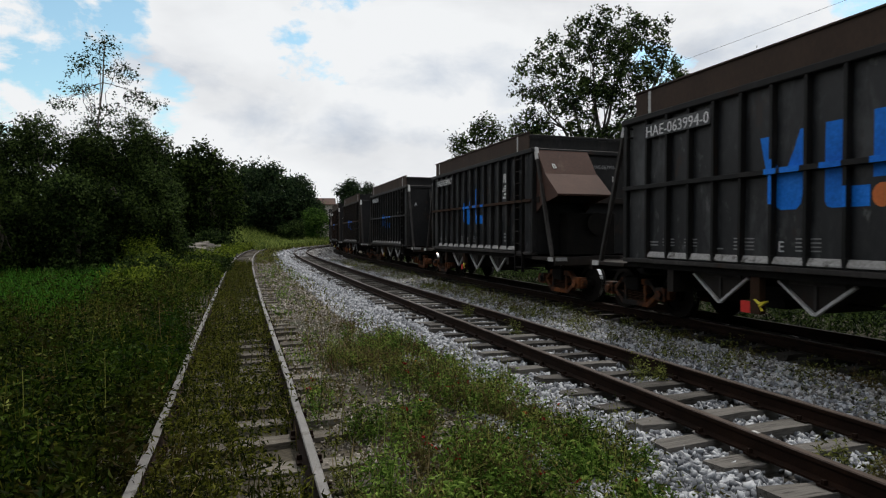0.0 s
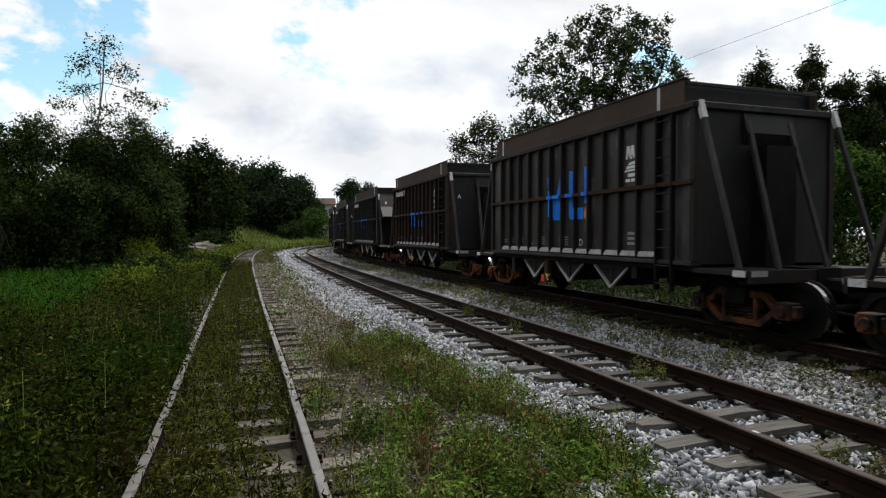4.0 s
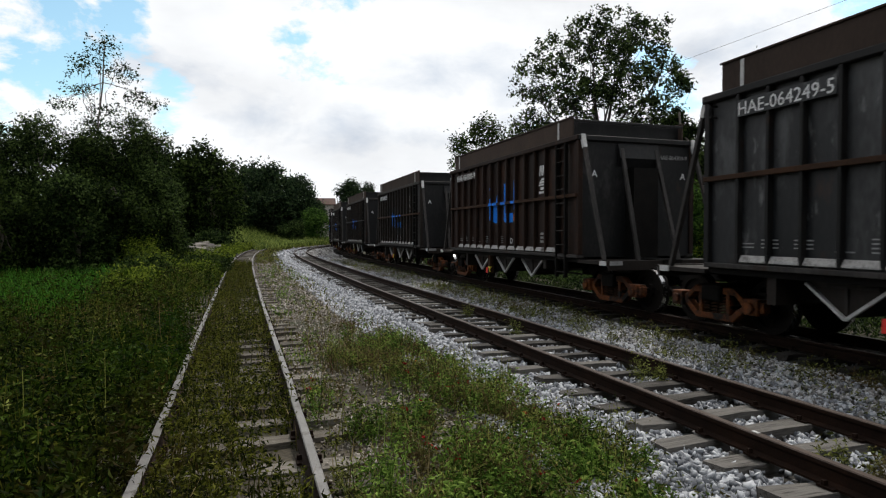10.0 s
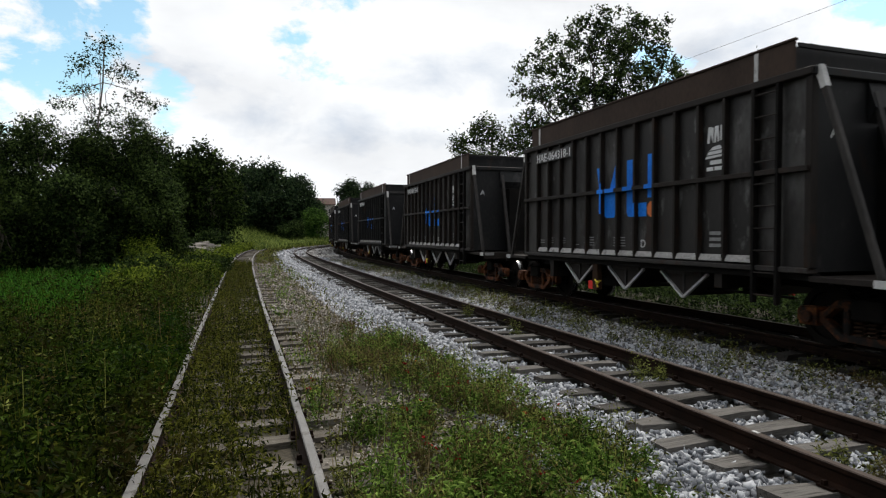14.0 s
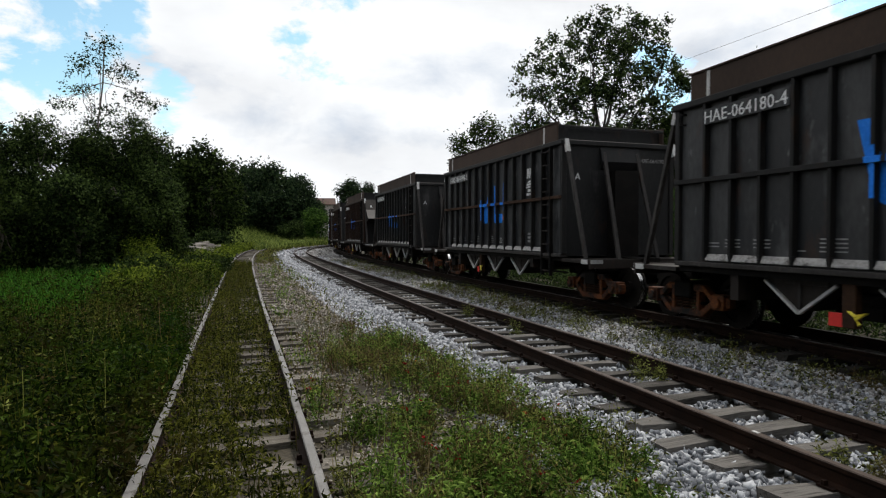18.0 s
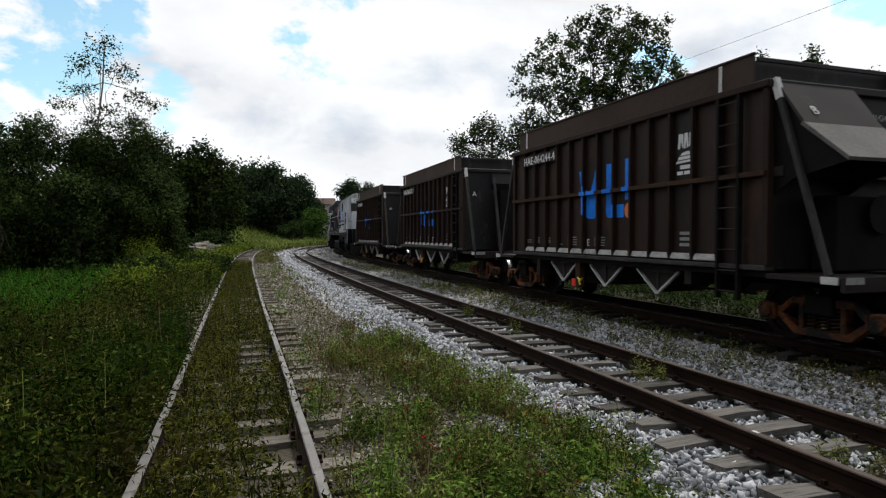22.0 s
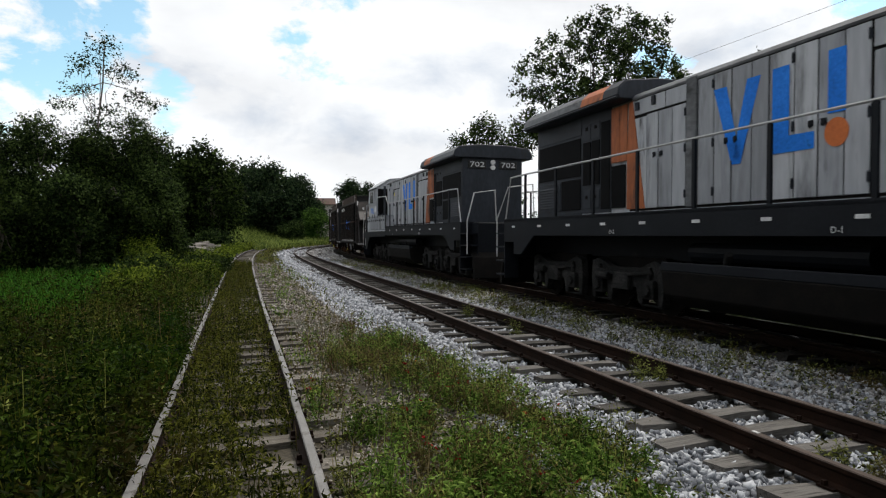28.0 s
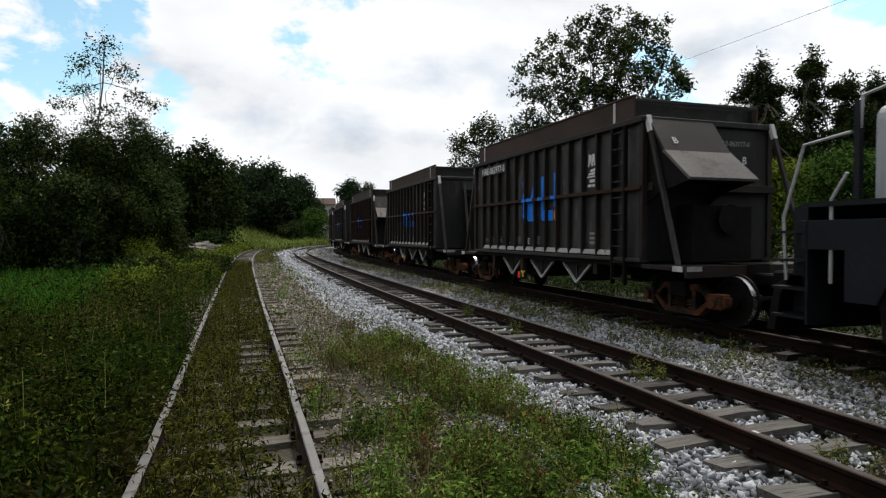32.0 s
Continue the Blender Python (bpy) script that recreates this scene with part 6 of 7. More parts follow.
def build_far_and_unseen_woods():
    rng = np.random.default_rng(9)
    blobs = []
    for k in range(170):
        a = rng.uniform(0, 2 * math.pi)
        d = rng.uniform(150, 240)
        x, y = d * math.sin(a), d * math.cos(a)
        if y > 60 and -40 < x < 190:
            d = rng.uniform(300, 380)
            x, y = d * math.sin(a), d * math.cos(a)
        h = rng.uniform(8, 14)
        blobs.append((x, y, h * 0.45, 9, 9, h * 0.6))
    # unseen trees behind the camera, added to block the low sky
    for k in range(46):
        a = rng.uniform(math.pi * 0.62, math.pi * 1.62)
        d = rng.uniform(26, 40)
        blobs.append((d * math.sin(a), d * math.cos(a) - 6, 4.5, 3.6, 3.6, 6.0))
    pts = crown_points(blobs, 6000, 8, 0.9, rng)
    # more unseen trees beside and behind the camera, added to weaken the fill light
    sides = []
    for k in range(44):
        p = along("west", rng.uniform(-42, -2), rng.uniform(-17, -7))
        sides.append((p.x, p.y, 5.0, 3.2, 3.2, rng.uniform(5.0, 7.5)))
    for k in range(26):
        p = along("east", rng.uniform(-45, -4), rng.uniform(8, 18))
        sides.append((p.x, p.y, 5.0, 3.2, 3.2, rng.uniform(5.0, 7.0)))
    for k in range(16):
        p = along("middle", rng.uniform(-62, -48), rng.uniform(-12, 14))
        sides.append((p.x, p.y, 5.0, 3.4, 3.4, rng.uniform(5.0, 7.5)))
    pts = np.concatenate([pts, crown_points(sides, 3600, 7, 0.8, rng)])
    pts = pts[pts[:, 2] > -0.6]
    ob = new("far_woods", quad_mesh("far_woods", leaf_quads(pts, 1.3, rng, slim=0.8), LEAF_FAR))
    tagged(ob, "dark far woods all round, with added unseen trees that block light behind the camera", "woods", kind="stuff")


build_far_and_unseen_woods()

# ---------- weeds and grass ----------


def scatter(n, x0, x1, y0, y1, keep, rng, power=1.0):
    """Points on the ground in a field of the plan, more of them near the path when power > 1."""
    x = rng.uniform(x0, x1, n)
    y = y0 + (y1 - y0) * rng.uniform(0, 1, n) ** power
    ok = keep(x, y)
    x, y = x[ok], y[ok]
    return np.stack([x, y, ground_height(x, y)], 1)


def patch(x, y, scale, seed):
    """Smooth patchiness between 0 and 1."""
    s = seed * 1.7
    v = np.sin(x * scale + s) * np.cos(y * scale * 0.8 - s) + 0.6 * np.sin((x + y) * scale * 1.9 + 2 * s) + 0.4 * np.cos((x - 1.4 * y) * scale * 3.1 + s)
    return np.clip(v / 3.2 + 0.5, 0, 1)


def blades(pts, height, width, rng, lean=0.45):
    n = len(pts)
    h = (np.broadcast_to(height, n) * rng.uniform(0.5, 1.3, n))[:, None]
    a = rng.uniform(0, 2 * math.pi, n)
    d = np.stack([np.cos(a), np.sin(a), np.zeros(n)], 1)
    s = np.stack([-np.sin(a), np.cos(a), np.zeros(n)], 1)
    tilt = rng.uniform(0.05, lean, (n, 1))
    w = width * rng.uniform(0.7, 1.3, (n, 1))
    mid = pts + d * h * tilt * 0.35 + (0, 0, 1) * h * 0.6
    tip = pts + d * h * tilt + (0, 0, 1) * h
    low = np.stack([pts - s * w, pts + s * w, mid + s * w * 0.75, mid - s * w * 0.75], 1)
    high = np.stack([mid - s * w * 0.75, mid + s * w * 0.75, tip + s * w * 0.1, tip - s * w * 0.1], 1)
    return np.concatenate([low, high])


def leafy(pts, height, leaves, leaf, rng, spread=0.3):
    """Leaf points of upright weeds: thin stems and whorls of small leaves."""
    n = len(pts)
    h = (np.broadcast_to(height, n) * rng.uniform(0.45, 1.35, n))
    lean = rng.normal(size=(n, 2)) * 0.18
    f = rng.uniform(0.12, 1.0, (n, leaves))
    a = rng.uniform(0, 2 * math.pi, (n, leaves))
    rad = spread * h[:, None] * (1.05 - f * 0.75) * rng.uniform(0.25, 1, (n, leaves))
    c = np.empty((n, leaves, 3))
    c[..., 0] = pts[:, None, 0] + lean[:, :1] * h[:, None] * f + np.cos(a) * rad
    c[..., 1] = pts[:, None, 1] + lean[:, 1:] * h[:, None] * f + np.sin(a) * rad
    c[..., 2] = pts[:, None, 2] + h[:, None] * f
    q = leaf_quads(c.reshape(-1, 3), leaf, rng, droop=0.0, slim=0.36)
    top = pts + np.concatenate([lean * h[:, None], h[:, None]], 1)
    s = np.array((0.004, 0.002, 0))
    stem = np.stack([pts - s, pts + s, top + s * 0.5, top - s * 0.5], 1)
    return np.concatenate([q, stem[::3]])


def stuff(name, quads, mat, label, category="weeds"):
    return tagged(new(name, quad_mesh(name, quads, mat)), label, category, kind="stuff")


def off_west(x, y):
    return track_offset("west", x, y)


def off_mid(x, y):
    return track_offset("middle", x, y)


def off_east(x, y):
    return track_offset("east", x, y)


def build_weeds():
    r = RNG
    # the far stretch where the old track disappears in growth
    def overgrown(x, y):
        return (off_west(x, y) < -0.8) & (off_west(x, y) > -12) & (r.uniform(0, 1, len(x)) < 1.5 * patch(x, y, 0.35, 21))
    pts = scatter(9000, -36, -9, 30, 75, overgrown, r)
    stuff("bank_bushes", leafy(pts, 0.75, 15, 0.17, r, 0.6), LEAF_LIGHT, "leafy light green growth along the far bank")

    def verge(x, y):
        return (off_west(x, y) > 0.7) & (off_mid(x, y) < -1.9) & (r.uniform(0, 1, len(x)) < 0.35 + 0.9 * patch(x, y, 0.6, 13))
    pts = scatter(16000, -24, -4, 34, 98, verge, r)
    stuff("verge_weeds", leafy(pts, 0.22, 7, 0.11, r, 0.9), BANK_WEED, "low olive weeds over the far verge")
    # field to the west of the old track
    def field(x, y):
        w = off_west(x, y)
        return (w < -0.62) & (w > -22) & (r.uniform(0, 1, len(x)) < 0.25 + 0.9 * patch(x, y, 0.9, 1))
    near = scatter(14000, -9, 0.5, 2.6, 9, field, r)
    far = scatter(14000, -26, -2, 9, 34, field, r)
    stuff("field_weeds", np.concatenate([leafy(near, 0.24 + 0.36 * patch(near[:, 0], near[:, 1], 1.6, 2), 20, 0.068, r, 0.5), leafy(far, 0.42 + 0.4 * patch(far[:, 0], far[:, 1], 0.5, 3), 16, 0.085, r, 0.5)]), FIELD_WEED, "knee-high green and brownish weeds beside the track")
    near = scatter(9000, -9, 0.5, 1.6, 9, field, r)
    far = scatter(16000, -26, -2, 9, 40, field, r)
    stuff("field_grass", np.concatenate([blades(near, 0.34, 0.004, r), blades(far, 0.5, 0.009, r)]), GRASS, "dense dark green grass in the field", "grass")

    def lush(x, y):
        return (off_west(x, y) < -3.2) & (r.uniform(0, 1, len(x)) < 1.6 * patch(x, y, 0.8, 11) - 0.1)
    pts = scatter(22000, -20, -7, 11, 22, lush, r)
    stuff("lush_grass", blades(pts, 0.72, 0.011, r, 0.9), GREEN_GRASS, "lush bright green grass before the thicket", "grass")

    def tan_strip(x, y):
        w = off_west(x, y)
        return (w < -0.58) & (w > -5.2) & (r.uniform(0, 1, len(x)) < patch(x, y, 1.2, 5))
    pts = scatter(22000, -14, 0.5, 2.6, 26, tan_strip, r, 1.1)
    stuff("seeding_weeds", leafy(pts, 0.5, 11, 0.045, r, 0.26), WEED, "thin yellow-green flowering weeds")
    # between the rails of the old track
    def inner(x, y):
        w = abs(off_west(x, y))
        bare = (((y > 6.8) & (y < 9.6)) | ((y > 12.3) & (y < 15.5)) | (y < 5.2)) & (off_west(x, y) > 0.05) & (patch(x, y, 2.5, 7) > 0.36)
        return (w < 0.49) & ~bare
    pts = scatter(60000, -12, 0.5, 1.8, 34, inner, r, 2.0)
    stuff("track_weeds", leafy(pts, 0.25, 12, 0.045, r, 0.5), WEED, "low weeds between the rails")
    pts = scatter(24000, -12, 0.5, 1.8, 34, inner, r, 1.5)
    stuff("track_grass", blades(pts, 0.2, 0.004, r, 0.9), DRY, "dry straw-coloured grass between the rails", "grass")
    # between the old track and the ballast
    def strip(x, y):
        w, m = off_west(x, y), off_mid(x, y)
        edge = -1.35 - 0.5 * patch(x, y, 1.1, 8) - 0.05 * np.clip((5.5 - y) / 2.5, 0, 1)
        dens = np.where(y > 9, 0.4, 1.0) * np.clip(patch(x, y, 1.25, 9) * 1.6 + patch(x, y, 4.1, 15) * 2.2 - 1.5, 0, 1)
        return (w > 0.66 + 0.5 * (patch(x, y, 1.7, 6) > 0.45)) & (m < edge + 0.15) & (r.uniform(0, 1, len(x)) < dens)
    near = scatter(9000, -1.5, 3.2, 1.8, 9, strip, r)
    far = scatter(16000, -14, 2.5, 9, 45, strip, r)
    stuff("bank_weeds", np.concatenate([leafy(near, 0.12 + 0.4 * patch(near[:, 0], near[:, 1], 1.9, 9) ** 1.5, 24, 0.034, r, 0.55), leafy(far, 0.2, 11, 0.06, r, 0.4)]), BANK_WEED, "olive green weeds between the two tracks")
    pts = near[patch(near[:, 0], near[:, 1], 2.3, 4) > 0.57]
    stuff("bright_weeds", leafy(pts, 0.27, 26, 0.042, r, 0.55), BRIGHT_WEED, "bright green leafy weeds")
    pts = near[r.uniform(0, 1, len(near)) < 0.55]
    stuff("bank_grass", blades(np.concatenate([pts, pts + r.normal(size=pts.shape) * (0.05, 0.05, 0)]), 0.26, 0.0035, r, 0.8), DRY, "thin dry grass stalks among the weeds", "grass")
    pts = near[(r.uniform(0, 1, len(near)) < 0.05) & (near[:, 1] < 7)]
    stuff("red_flowers", leaf_quads(np.repeat(pts + (0, 0, 0.2), 4, 0) + r.normal(size=(4 * len(pts), 3)) * 0.012, 0.028, r, 0, 0.9), PETAL, "scattered small red flowers", "flowers")
    # between the middle track and the train, and beyond the train
    def gap(x, y):
        m, e = off_mid(x, y), off_east(x, y)
        return (m > 1.25) & (e < -1.0) & (r.uniform(0, 1, len(x)) < np.clip(patch(x, y, 1.0, 3) * 1.2 + patch(x, y, 3.3, 5) * 1.6 - 1.0, 0, 1))
    pts = scatter(42000, -8, 9, 2, 40, gap, r)
    pts[:, 2] = -0.235
    stuff("ballast_weeds", leafy(pts, 0.17, 10, 0.042, r, 0.7), GAP_WEED, "low creeping weeds in the ballast")

    def beyond(x, y):
        e = off_east(x, y)
        return (e > 1.5) & (e < 14) & (r.uniform(0, 1, len(x)) < 0.8)
    # darker leaf material here carries the shade of hedge and trees
    pts = scatter(60000, -6, 24, 2, 46, beyond, r)
    stuff("lineside_grass", blades(pts, 0.3, 0.012, r, 1.4), LEAF_MID, "tall green grass beyond the train", "grass")
    pts = scatter(24000, -4, 20, 3, 34, beyond, r, 1.3)
    stuff("lineside_weeds", leafy(pts, 0.36, 12, 0.1, r, 0.8), LEAF_MID, "green weeds beyond the train, darkened for the shade of the hedge")

    def litter(x, y):
        w, m = off_west(x, y), off_mid(x, y)
        return (w > 0.55) & (m < -1.2) & (r.uniform(0, 1, len(x)) < 0.75)
    pts = scatter(24000, -13, 3.2, 1.8, 40, litter, r, 1.6)
    stuff("bank_litter", np.concatenate([blades(pts, 0.08, 0.004, r, 2.2), leafy(pts[::3], 0.07, 8, 0.03, r, 1.0)]), DRY, "dead straw and small leaves on bare soil", "grass")
    pts = scatter(9000, -13, 3.2, 1.8, 40, litter, r, 1.6)
    stuff("sparse_weeds", leafy(pts, 0.13, 9, 0.035, r, 0.5), BANK_WEED, "small scattered weeds on bare soil")

    def tufts(x, y):
        w = off_west(x, y)
        return (w < -0.7) & (w > -4.5) & (patch(x, y, 1.6, 12) > 0.58) & (r.uniform(0, 1, len(x)) < np.clip((y - 4) / 8, 0.02, 1))
    pts = scatter(7000, -15, 0.5, 1.6, 22, tufts, r, 1.4)
    stuff("tall_weeds", leafy(pts, 0.55, 20, 0.042, r, 0.26), WEED, "taller yellow-green weeds standing in the field")

    # single bushy weeds standing out of the rest
    def clumps(n, x0, x1, y0, y1, keep, height, stems, leaves, leaf, spread, power=1.0):
        c = scatter(n, x0, x1, y0, y1, keep, r, power)
        h = np.repeat(height * r.uniform(0.6, 1.4, len(c)), stems)
        p = np.repeat(c, stems, 0) + r.normal(size=(len(c) * stems, 3)) * (spread, spread, 0)
        return leafy(p, h, leaves, leaf, r, 0.4)

    def between(x, y):
        return (off_mid(x, y) > 1.3) & (off_east(x, y) < -1.0)
    bushes = clumps(900, -4, 9, 2, 20, between, 0.15, 9, 12, 0.036, 0.1)
    bushes[..., 2] = bushes[..., 2] + 0.13
    stuff("ballast_clumps", bushes, GAP_WEED, "tufts of olive and brownish weeds in the ballast")

    def bank(x, y):
        return (off_west(x, y) > 0.75) & (off_mid(x, y) < -1.4) & (patch(x, y, 1.25, 9) > 0.42)

    def near_field(x, y):
        w = off_west(x, y)
        return (w < -0.75) & (w > -12) & (y > 4.0)
    stuff("green_clumps", np.concatenate([clumps(190, -2, 3.2, 2.2, 9, bank, 0.24, 10, 18, 0.04, 0.09), clumps(220, -12, 2, 9, 30, bank, 0.24, 8, 10, 0.05, 0.12)]), BRIGHT_WEED, "bushy bright green weeds between the tracks")
    tufts_at = np.array(((1.07, 4.2), (1.28, 3.75), (0.86, 4.0), (1.42, 4.5), (0.55, 3.6), (1.15, 3.3), (0.2, 4.4), (-0.2, 5.2), (0.5, 5.6), (0.1, 3.5)))
    p = np.repeat(tufts_at, 34, 0) + r.normal(size=(340, 2)) * 0.085
    p = np.concatenate([p, ground_height(p[:, 0], p[:, 1])[:, None]], 1)
    stuff("leafy_tufts", leafy(p, 0.19, 22, 0.046, r, 0.55), BRIGHT_WEED, "low bushy light green weeds at the ballast edge")
    rail_at = np.array(((1.22, 10.1), (2.3, 7.15), (2.42, 6.9), (2.78, 4.3), (0.5, 12.5), (2.95, 4.1)))
    p = np.repeat(rail_at, 16, 0) + r.normal(size=(96, 2)) * 0.05
    p = np.concatenate([p, np.full((96, 1), -0.22)], 1)
    stuff("rail_weeds", leafy(p, 0.26, 16, 0.04, r, 0.4), GAP_WEED, "small weeds sprouting beside the rail")
    stuff("olive_clumps", np.concatenate([clumps(120, -2, 3.2, 2.2, 9, bank, 0.3, 12, 16, 0.026, 0.11), clumps(420, -14, 0, 2.0, 22, near_field, 0.5, 10, 14, 0.045, 0.13, 1.3)]), BANK_WEED, "bushy olive weeds along the old track")
    stuff("dead_clumps", np.concatenate([clumps(240, -2, 3.2, 2.2, 12, bank, 0.22, 9, 16, 0.026, 0.1), clumps(170, -12, 0, 2.4, 20, near_field, 0.5, 9, 12, 0.035, 0.12, 1.3)]), BROWN_WEED, "brown dried weeds among the green")

    def meadow(x, y):
        w = off_west(x, y)
        return ((w < -1.4) | (y > 64)) & (w > -34) & (off_mid(x, y) < -2.8)
    pts = scatter(80000, -60, -10, 38, 138, meadow, r)
    stuff("meadow_grass", blades(pts, 0.5 + 0.6 * np.clip((pts[:, 1] - 60) / 40, 0, 1), 0.05, r, 1.9), MEADOW_GRASS, "tall pale green meadow grass by the curve", "grass")


build_weeds()

# ---------- ballast stones ----------


def build_stones():
    r = np.random.default_rng(21)

    def place(n, s0, s1, o0, o1, power, size, drop=0.0):
        s = s0 + (s1 - s0) * r.uniform(0, 1, n) ** power
        o = r.uniform(o0, o1, n)
        xx, yy, th = LINES["middle"]
        a = np.interp(s, GRID, th)
        x = np.interp(s, GRID, xx) + o * np.cos(a)
        y = np.interp(s, GRID, yy) - o * np.sin(a)
        ok = ~((abs(abs(o) - 0.533) < 0.075))
        ok &= ~((o < -1.25) & (r.uniform(0, 1, n) < patch(x, y, 1.1, 8) * 0.6 * np.clip((-o - 1.3) / 0.9, 0, 1)))
        z = -0.24 + r.uniform(-0.022, 0.025, n) + np.where(o < -1.2, (o + 1.2) * 0.06, 0) - drop
        z = np.where(o < -1.4, np.maximum(z, ground_height(x, y) + r.uniform(-0.012, 0.01, n)), z)
        if o1 <= -1.4:
            z = ground_height(x, y) + r.uniform(-0.004, 0.012, n)
        return np.stack([x, y, z], 1)[ok], np.full(ok.sum(), size) * r.uniform(0.6, 1.35, ok.sum())
    clean = [place(15500, -1.5, 7, -2.2, -0.62, 1.0, 0.03), place(13000, 7, 20, -2.2, -0.62, 1.2, 0.036), place(8000, 20, 46, -2.2, -0.62, 1.2, 0.055), place(3600, 46, 110, -2.2, 0.4, 1.2, 0.1),
             place(5200, -1.5, 10, -0.46, 0.46, 1.0, 0.03, 0.0), place(3600, 10, 46, -0.46, 0.46, 1.4, 0.04, 0.012), place(6500, -1.5, 10, 0.62, 1.6, 1.0, 0.03, 0.0), place(5500, 10, 46, 0.62, 1.6, 1.4, 0.04, 0.0), place(4500, -1.5, 12, 1.5, 2.7, 1.0, 0.028, 0.004)]
    heap("ballast_stones", clean, STONE, "loose rounded grey ballast stones along the middle track", r)
    dusty = [place(8500, -1.5, 10, 1.3, 2.75, 1.0, 0.028, 0.004), place(9000, 10, 46, 1.2, 2.9, 1.4, 0.042, 0.004), place(3000, -1.5, 14, -0.46, 0.46, 1.0, 0.022, 0.015), place(3000, 46, 110, 0.4, 3.0, 1.2, 0.1), place(2600, -1.5, 12, 3.3, 4.6, 1.0, 0.03, 0.02)]
    heap("dusty_stones", dusty, DUSTY_STONE, "dirty brown-grey ballast stones beside the train", r)
    grit = [place(13000, 0, 12, -3.8, -1.9, 1.0, 0.017), place(8000, 12, 42, -3.8, -1.9, 1.2, 0.03)]
    heap("tan_gravel", grit, GRAVEL, "scattered tan gravel on the bare strip", r)


def heap(name, sets, mat, label, r):
    block = np.array([(x, y, z) for z in (-0.62, 0.62) for x, y in ((-0.72, -0.72), (0.72, -0.72), (0.72, 0.72), (-0.72, 0.72))])
    faces = np.array([(3, 2, 1, 0), (4, 5, 6, 7), (0, 1, 5, 4), (1, 2, 6, 5), (2, 3, 7, 6), (3, 0, 4, 7)])
    c = np.concatenate([a for a, _ in sets])
    size = np.concatenate([b for _, b in sets])
    n = len(c)
    v = block[None] * r.uniform(0.7, 1.15, (n, 8, 1)) + r.normal(size=(n, 8, 3)) * 0.17
    v *= np.stack([r.uniform(0.8, 1.5, n), r.uniform(0.7, 1.1, n), r.uniform(0.5, 0.85, n)], 1)[:, None]
    q = unit(r.normal(size=(n, 4)))
    w, x, y, z = q.T
    m = np.stack([np.stack([1 - 2 * (y * y + z * z), 2 * (x * y - z * w), 2 * (x * z + y * w)], 1), np.stack([2 * (x * y + z * w), 1 - 2 * (x * x + z * z), 2 * (y * z - x * w)], 1), np.stack([2 * (x * z - y * w), 2 * (y * z + x * w), 1 - 2 * (x * x + y * y)], 1)], 1)
    v = np.einsum("nij,nkj->nki", m, v) * size[:, None, None] + c[:, None]
    f = faces[None] + (np.arange(n) * 8)[:, None, None]
    me = bpy.data.meshes.new(name)
    me.from_pydata(v.reshape(-1, 3), [], f.reshape(-1, 4))
    me.materials.append(mat)
    me.polygons.foreach_set("use_smooth", [True] * len(me.polygons))
    tagged(new(name, me), label, "stones", kind="stuff")


build_stones()

# ---------- woodpile, pole and wire ----------


def build_woodpile():
    rng = np.random.default_rng(3)
    pile = tagged(new("woodpile"), "heap of pale old sleepers and cut poles in grass", "woodpile")
    pile.matrix_basis = pose(-19.3, 47.0, -0.25, 0, 0, 8)
    for k in range(16):
        a = rng.uniform(-25, 25)
        length = rng.uniform(1.8, 4.2)
        m = pose(rng.uniform(-0.9, 0.9), rng.uniform(-0.6, 0.6), 0.3 + 0.045 * k, rng.uniform(-4, 4), rng.uniform(-9, 9), a)
        if k % 3:
            part("plank", Mesh().box(-length / 2, length / 2, -0.11, 0.11, -0.07, 0.07), PALE_BARK, pile, "", 0.012, m=m)
        else:
            part("log", Mesh().tube([(-length / 2, 0, 0), (0, 0.05, 0.02), (length / 2, 0, 0)], [0.09, 0.085, 0.07], 8), PALE_BARK, pile, smooth=True, m=m)
    for k in range(6):
        length = rng.uniform(3.6, 5.2)
        m = pose(-1.3 + 0.3 * k, -0.8 - 0.15 * k, 0.55 + 0.05 * k, 0, rng.uniform(6, 13), rng.uniform(-16, 12))
        part("pole", Mesh().tube([(-length / 2, 0, 0), (0, 0.06, 0.03), (length / 2, 0, 0)], [0.06, 0.075, 0.085], 8), PALE_BARK, pile, smooth=True, m=m)


build_woodpile()


def build_pole():
    pole = tagged(new("utility_pole"), "wooden utility pole with crossarm behind the trees", "utility pole")
    pole.matrix_basis = pose(4.9, 61.0, -0.4)
    part("shaft", Mesh().tube([(0, 0, -0.3), (0, 0, 13.2)], [0.16, 0.11], 10), BARK, pole, smooth=True)
    part("crossarm", Mesh().box(-0.9, 0.9, -0.06, 0.06, 12.3, 12.45), BARK, pole)
    for x in (-0.8, 0.0, 0.8):
        part("insulator", Mesh().tube([(x, 0, 12.45), (x, 0, 12.62)], 0.05, 8), WHITE, pole)


build_pole()
wire_pts = []
for k in range(25):
    f = k / 24
    p = Vector((4.9, 61.0, 12.2)).lerp(Vector((30.0, 20.0, 15.6)), f)
    wire_pts.append((p.x, p.y, p.z - 1.4 * f * (1 - f)))
tagged(part("power_cable", Mesh().tube(wire_pts, 0.01, 5), GRIME, None), "thin dark overhead power cable across the sky", "cable")



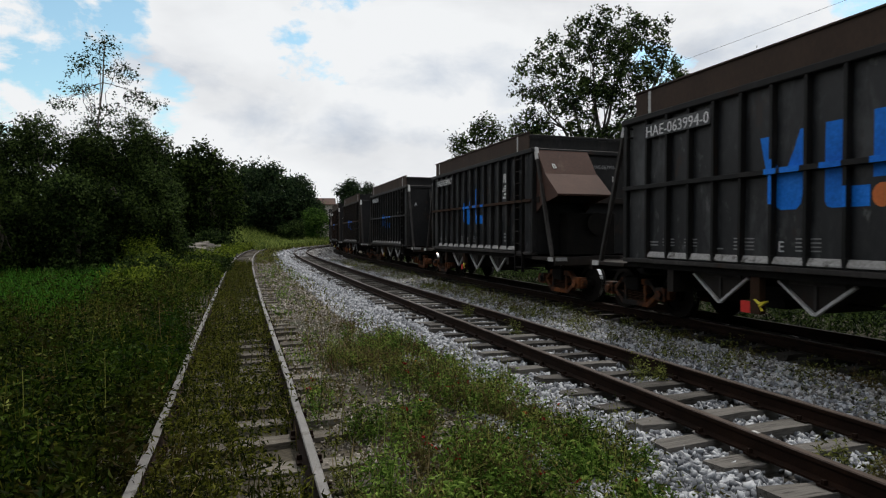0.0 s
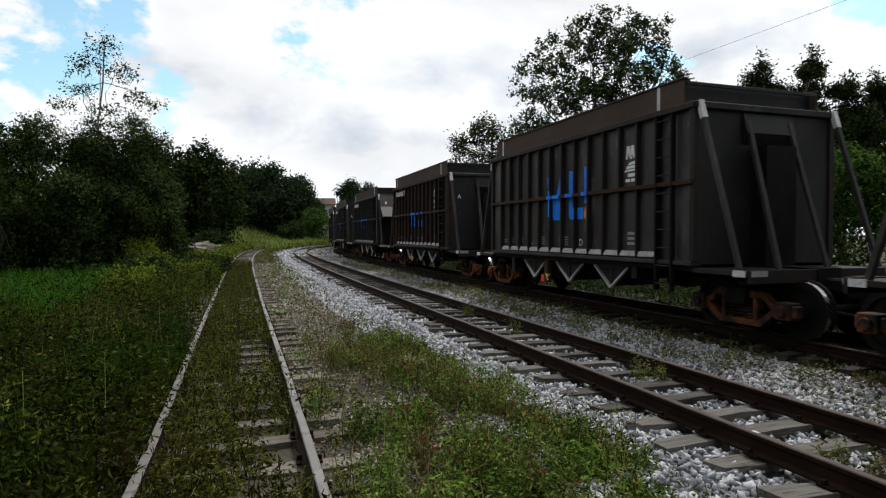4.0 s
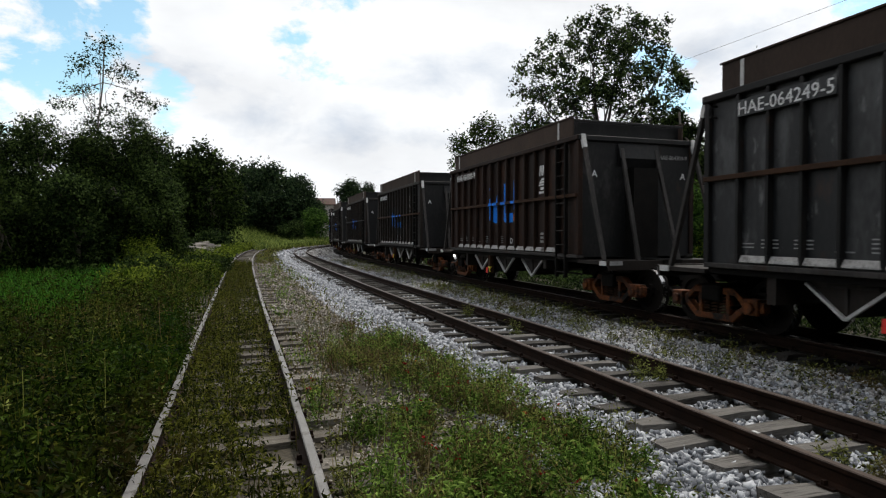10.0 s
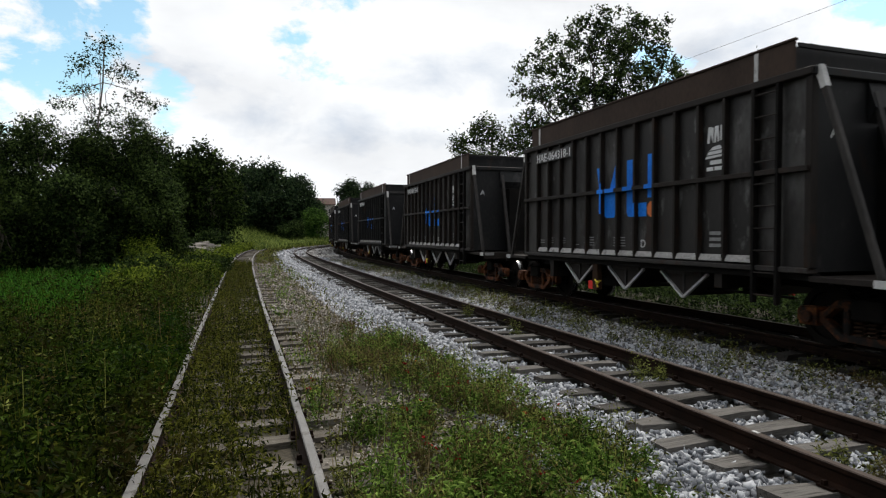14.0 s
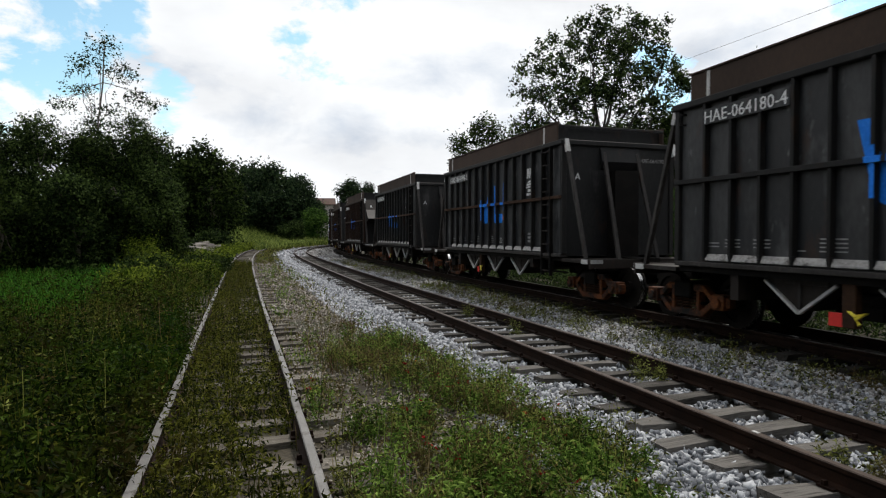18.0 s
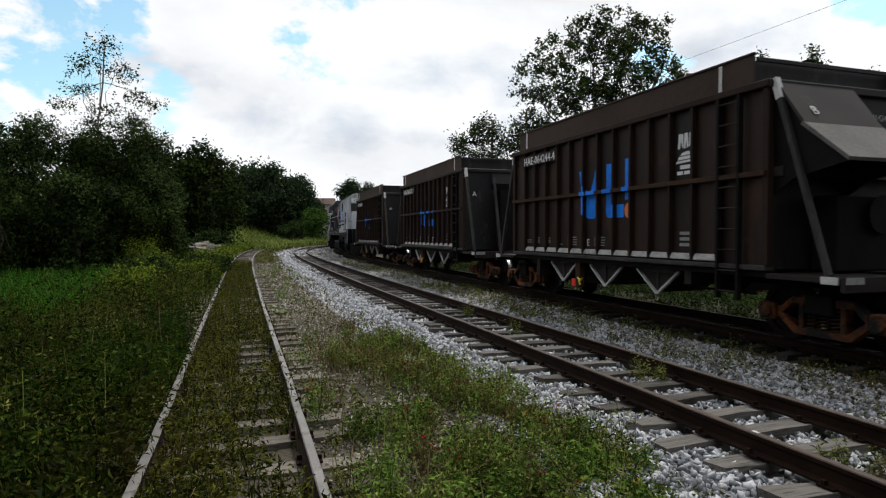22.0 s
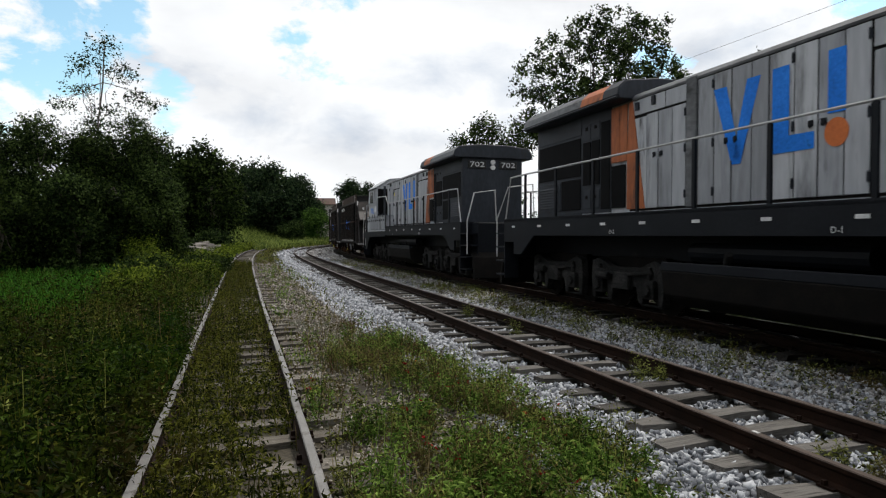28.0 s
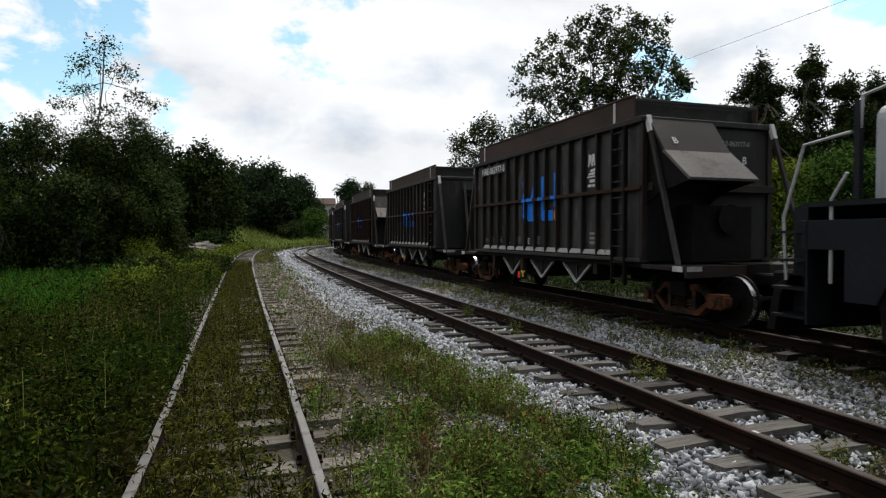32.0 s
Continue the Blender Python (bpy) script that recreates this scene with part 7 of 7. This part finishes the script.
def build_house():
    house = tagged(new("house"), "small pale house with red tiled roof among far trees", "house")
    house.matrix_basis = pose(-33.0, 168.0, -0.8, 0, 0, 12)
    wall = part("wall", Mesh().box(-3.0, 3.0, -3.5, 3.5, -0.4, 10.6).prism_x([(-3.5, 10.6), (3.5, 10.6), (0, 12.2)], -3.0, 3.0), PALE_BARK, house, "pale plastered wall")
    for sy in (-1, 1):
        part("roof", Mesh().prism_x([(sy * 4.1, 10.3), (0, 12.2), (0, 12.36), (sy * 4.15, 10.45)], -3.4, 3.4), RED_PLATE, house, "red-brown tiled roof")
    for x in (-1.7, 0.2, 1.9):
        w = part("window", Mesh().box(x - 0.55, x + 0.55, -3.56, -3.5, 8.0, 9.3), WHITE, house)
        part("pane", Mesh().box(x - 0.46, x + 0.46, -3.58, -3.562, 8.08, 9.22), GLASS, w)


build_house()

# ---------- motion ----------


def on_rails(s, half, flip):
    a, b = along("east", s - half), along("east", s + half)
    c = (a + b) / 2
    d = b - a
    return pose(c.x, c.y, 0, 0, 0, math.degrees(math.atan2(d.y, d.x)) + (180 if flip else 0))


def roll_wheels(sets, x, radius, backwards):
    """Turn one wheelset as the train rolls; the others at the same place in their bogies share its keys."""
    first = sets[0]
    sign = 1 if backwards else -1
    walk(first, [(i / 15, pose(x, 0, radius, 0, sign * math.degrees(SPEED * i / 15 / radius), 0)) for i in range(481)])
    for o in sets[1:]:
        o.rotation_mode = "QUATERNION"
        ad = o.animation_data_create()
        ad.action = first.animation_data.action
        ad.action_slot = first.animation_data.action_slot


def motions():
    for thing, s0, flip, half in TRAIN:
        walk(thing, [(t / 2, on_rails(s0 - SPEED * t / 2, half, flip)) for t in range(65)])
    groups = {}
    for thing, s0, flip, half in TRAIN:
        for o in thing.children_recursive:
            if o.name.startswith("wheelset"):
                groups.setdefault((round(o.matrix_basis.translation.x, 3), round(o.matrix_basis.translation.z, 3), flip), []).append(o)
    for (x, z, flip), sets in groups.items():
        roll_wheels(sets, x, z, flip)


motions()
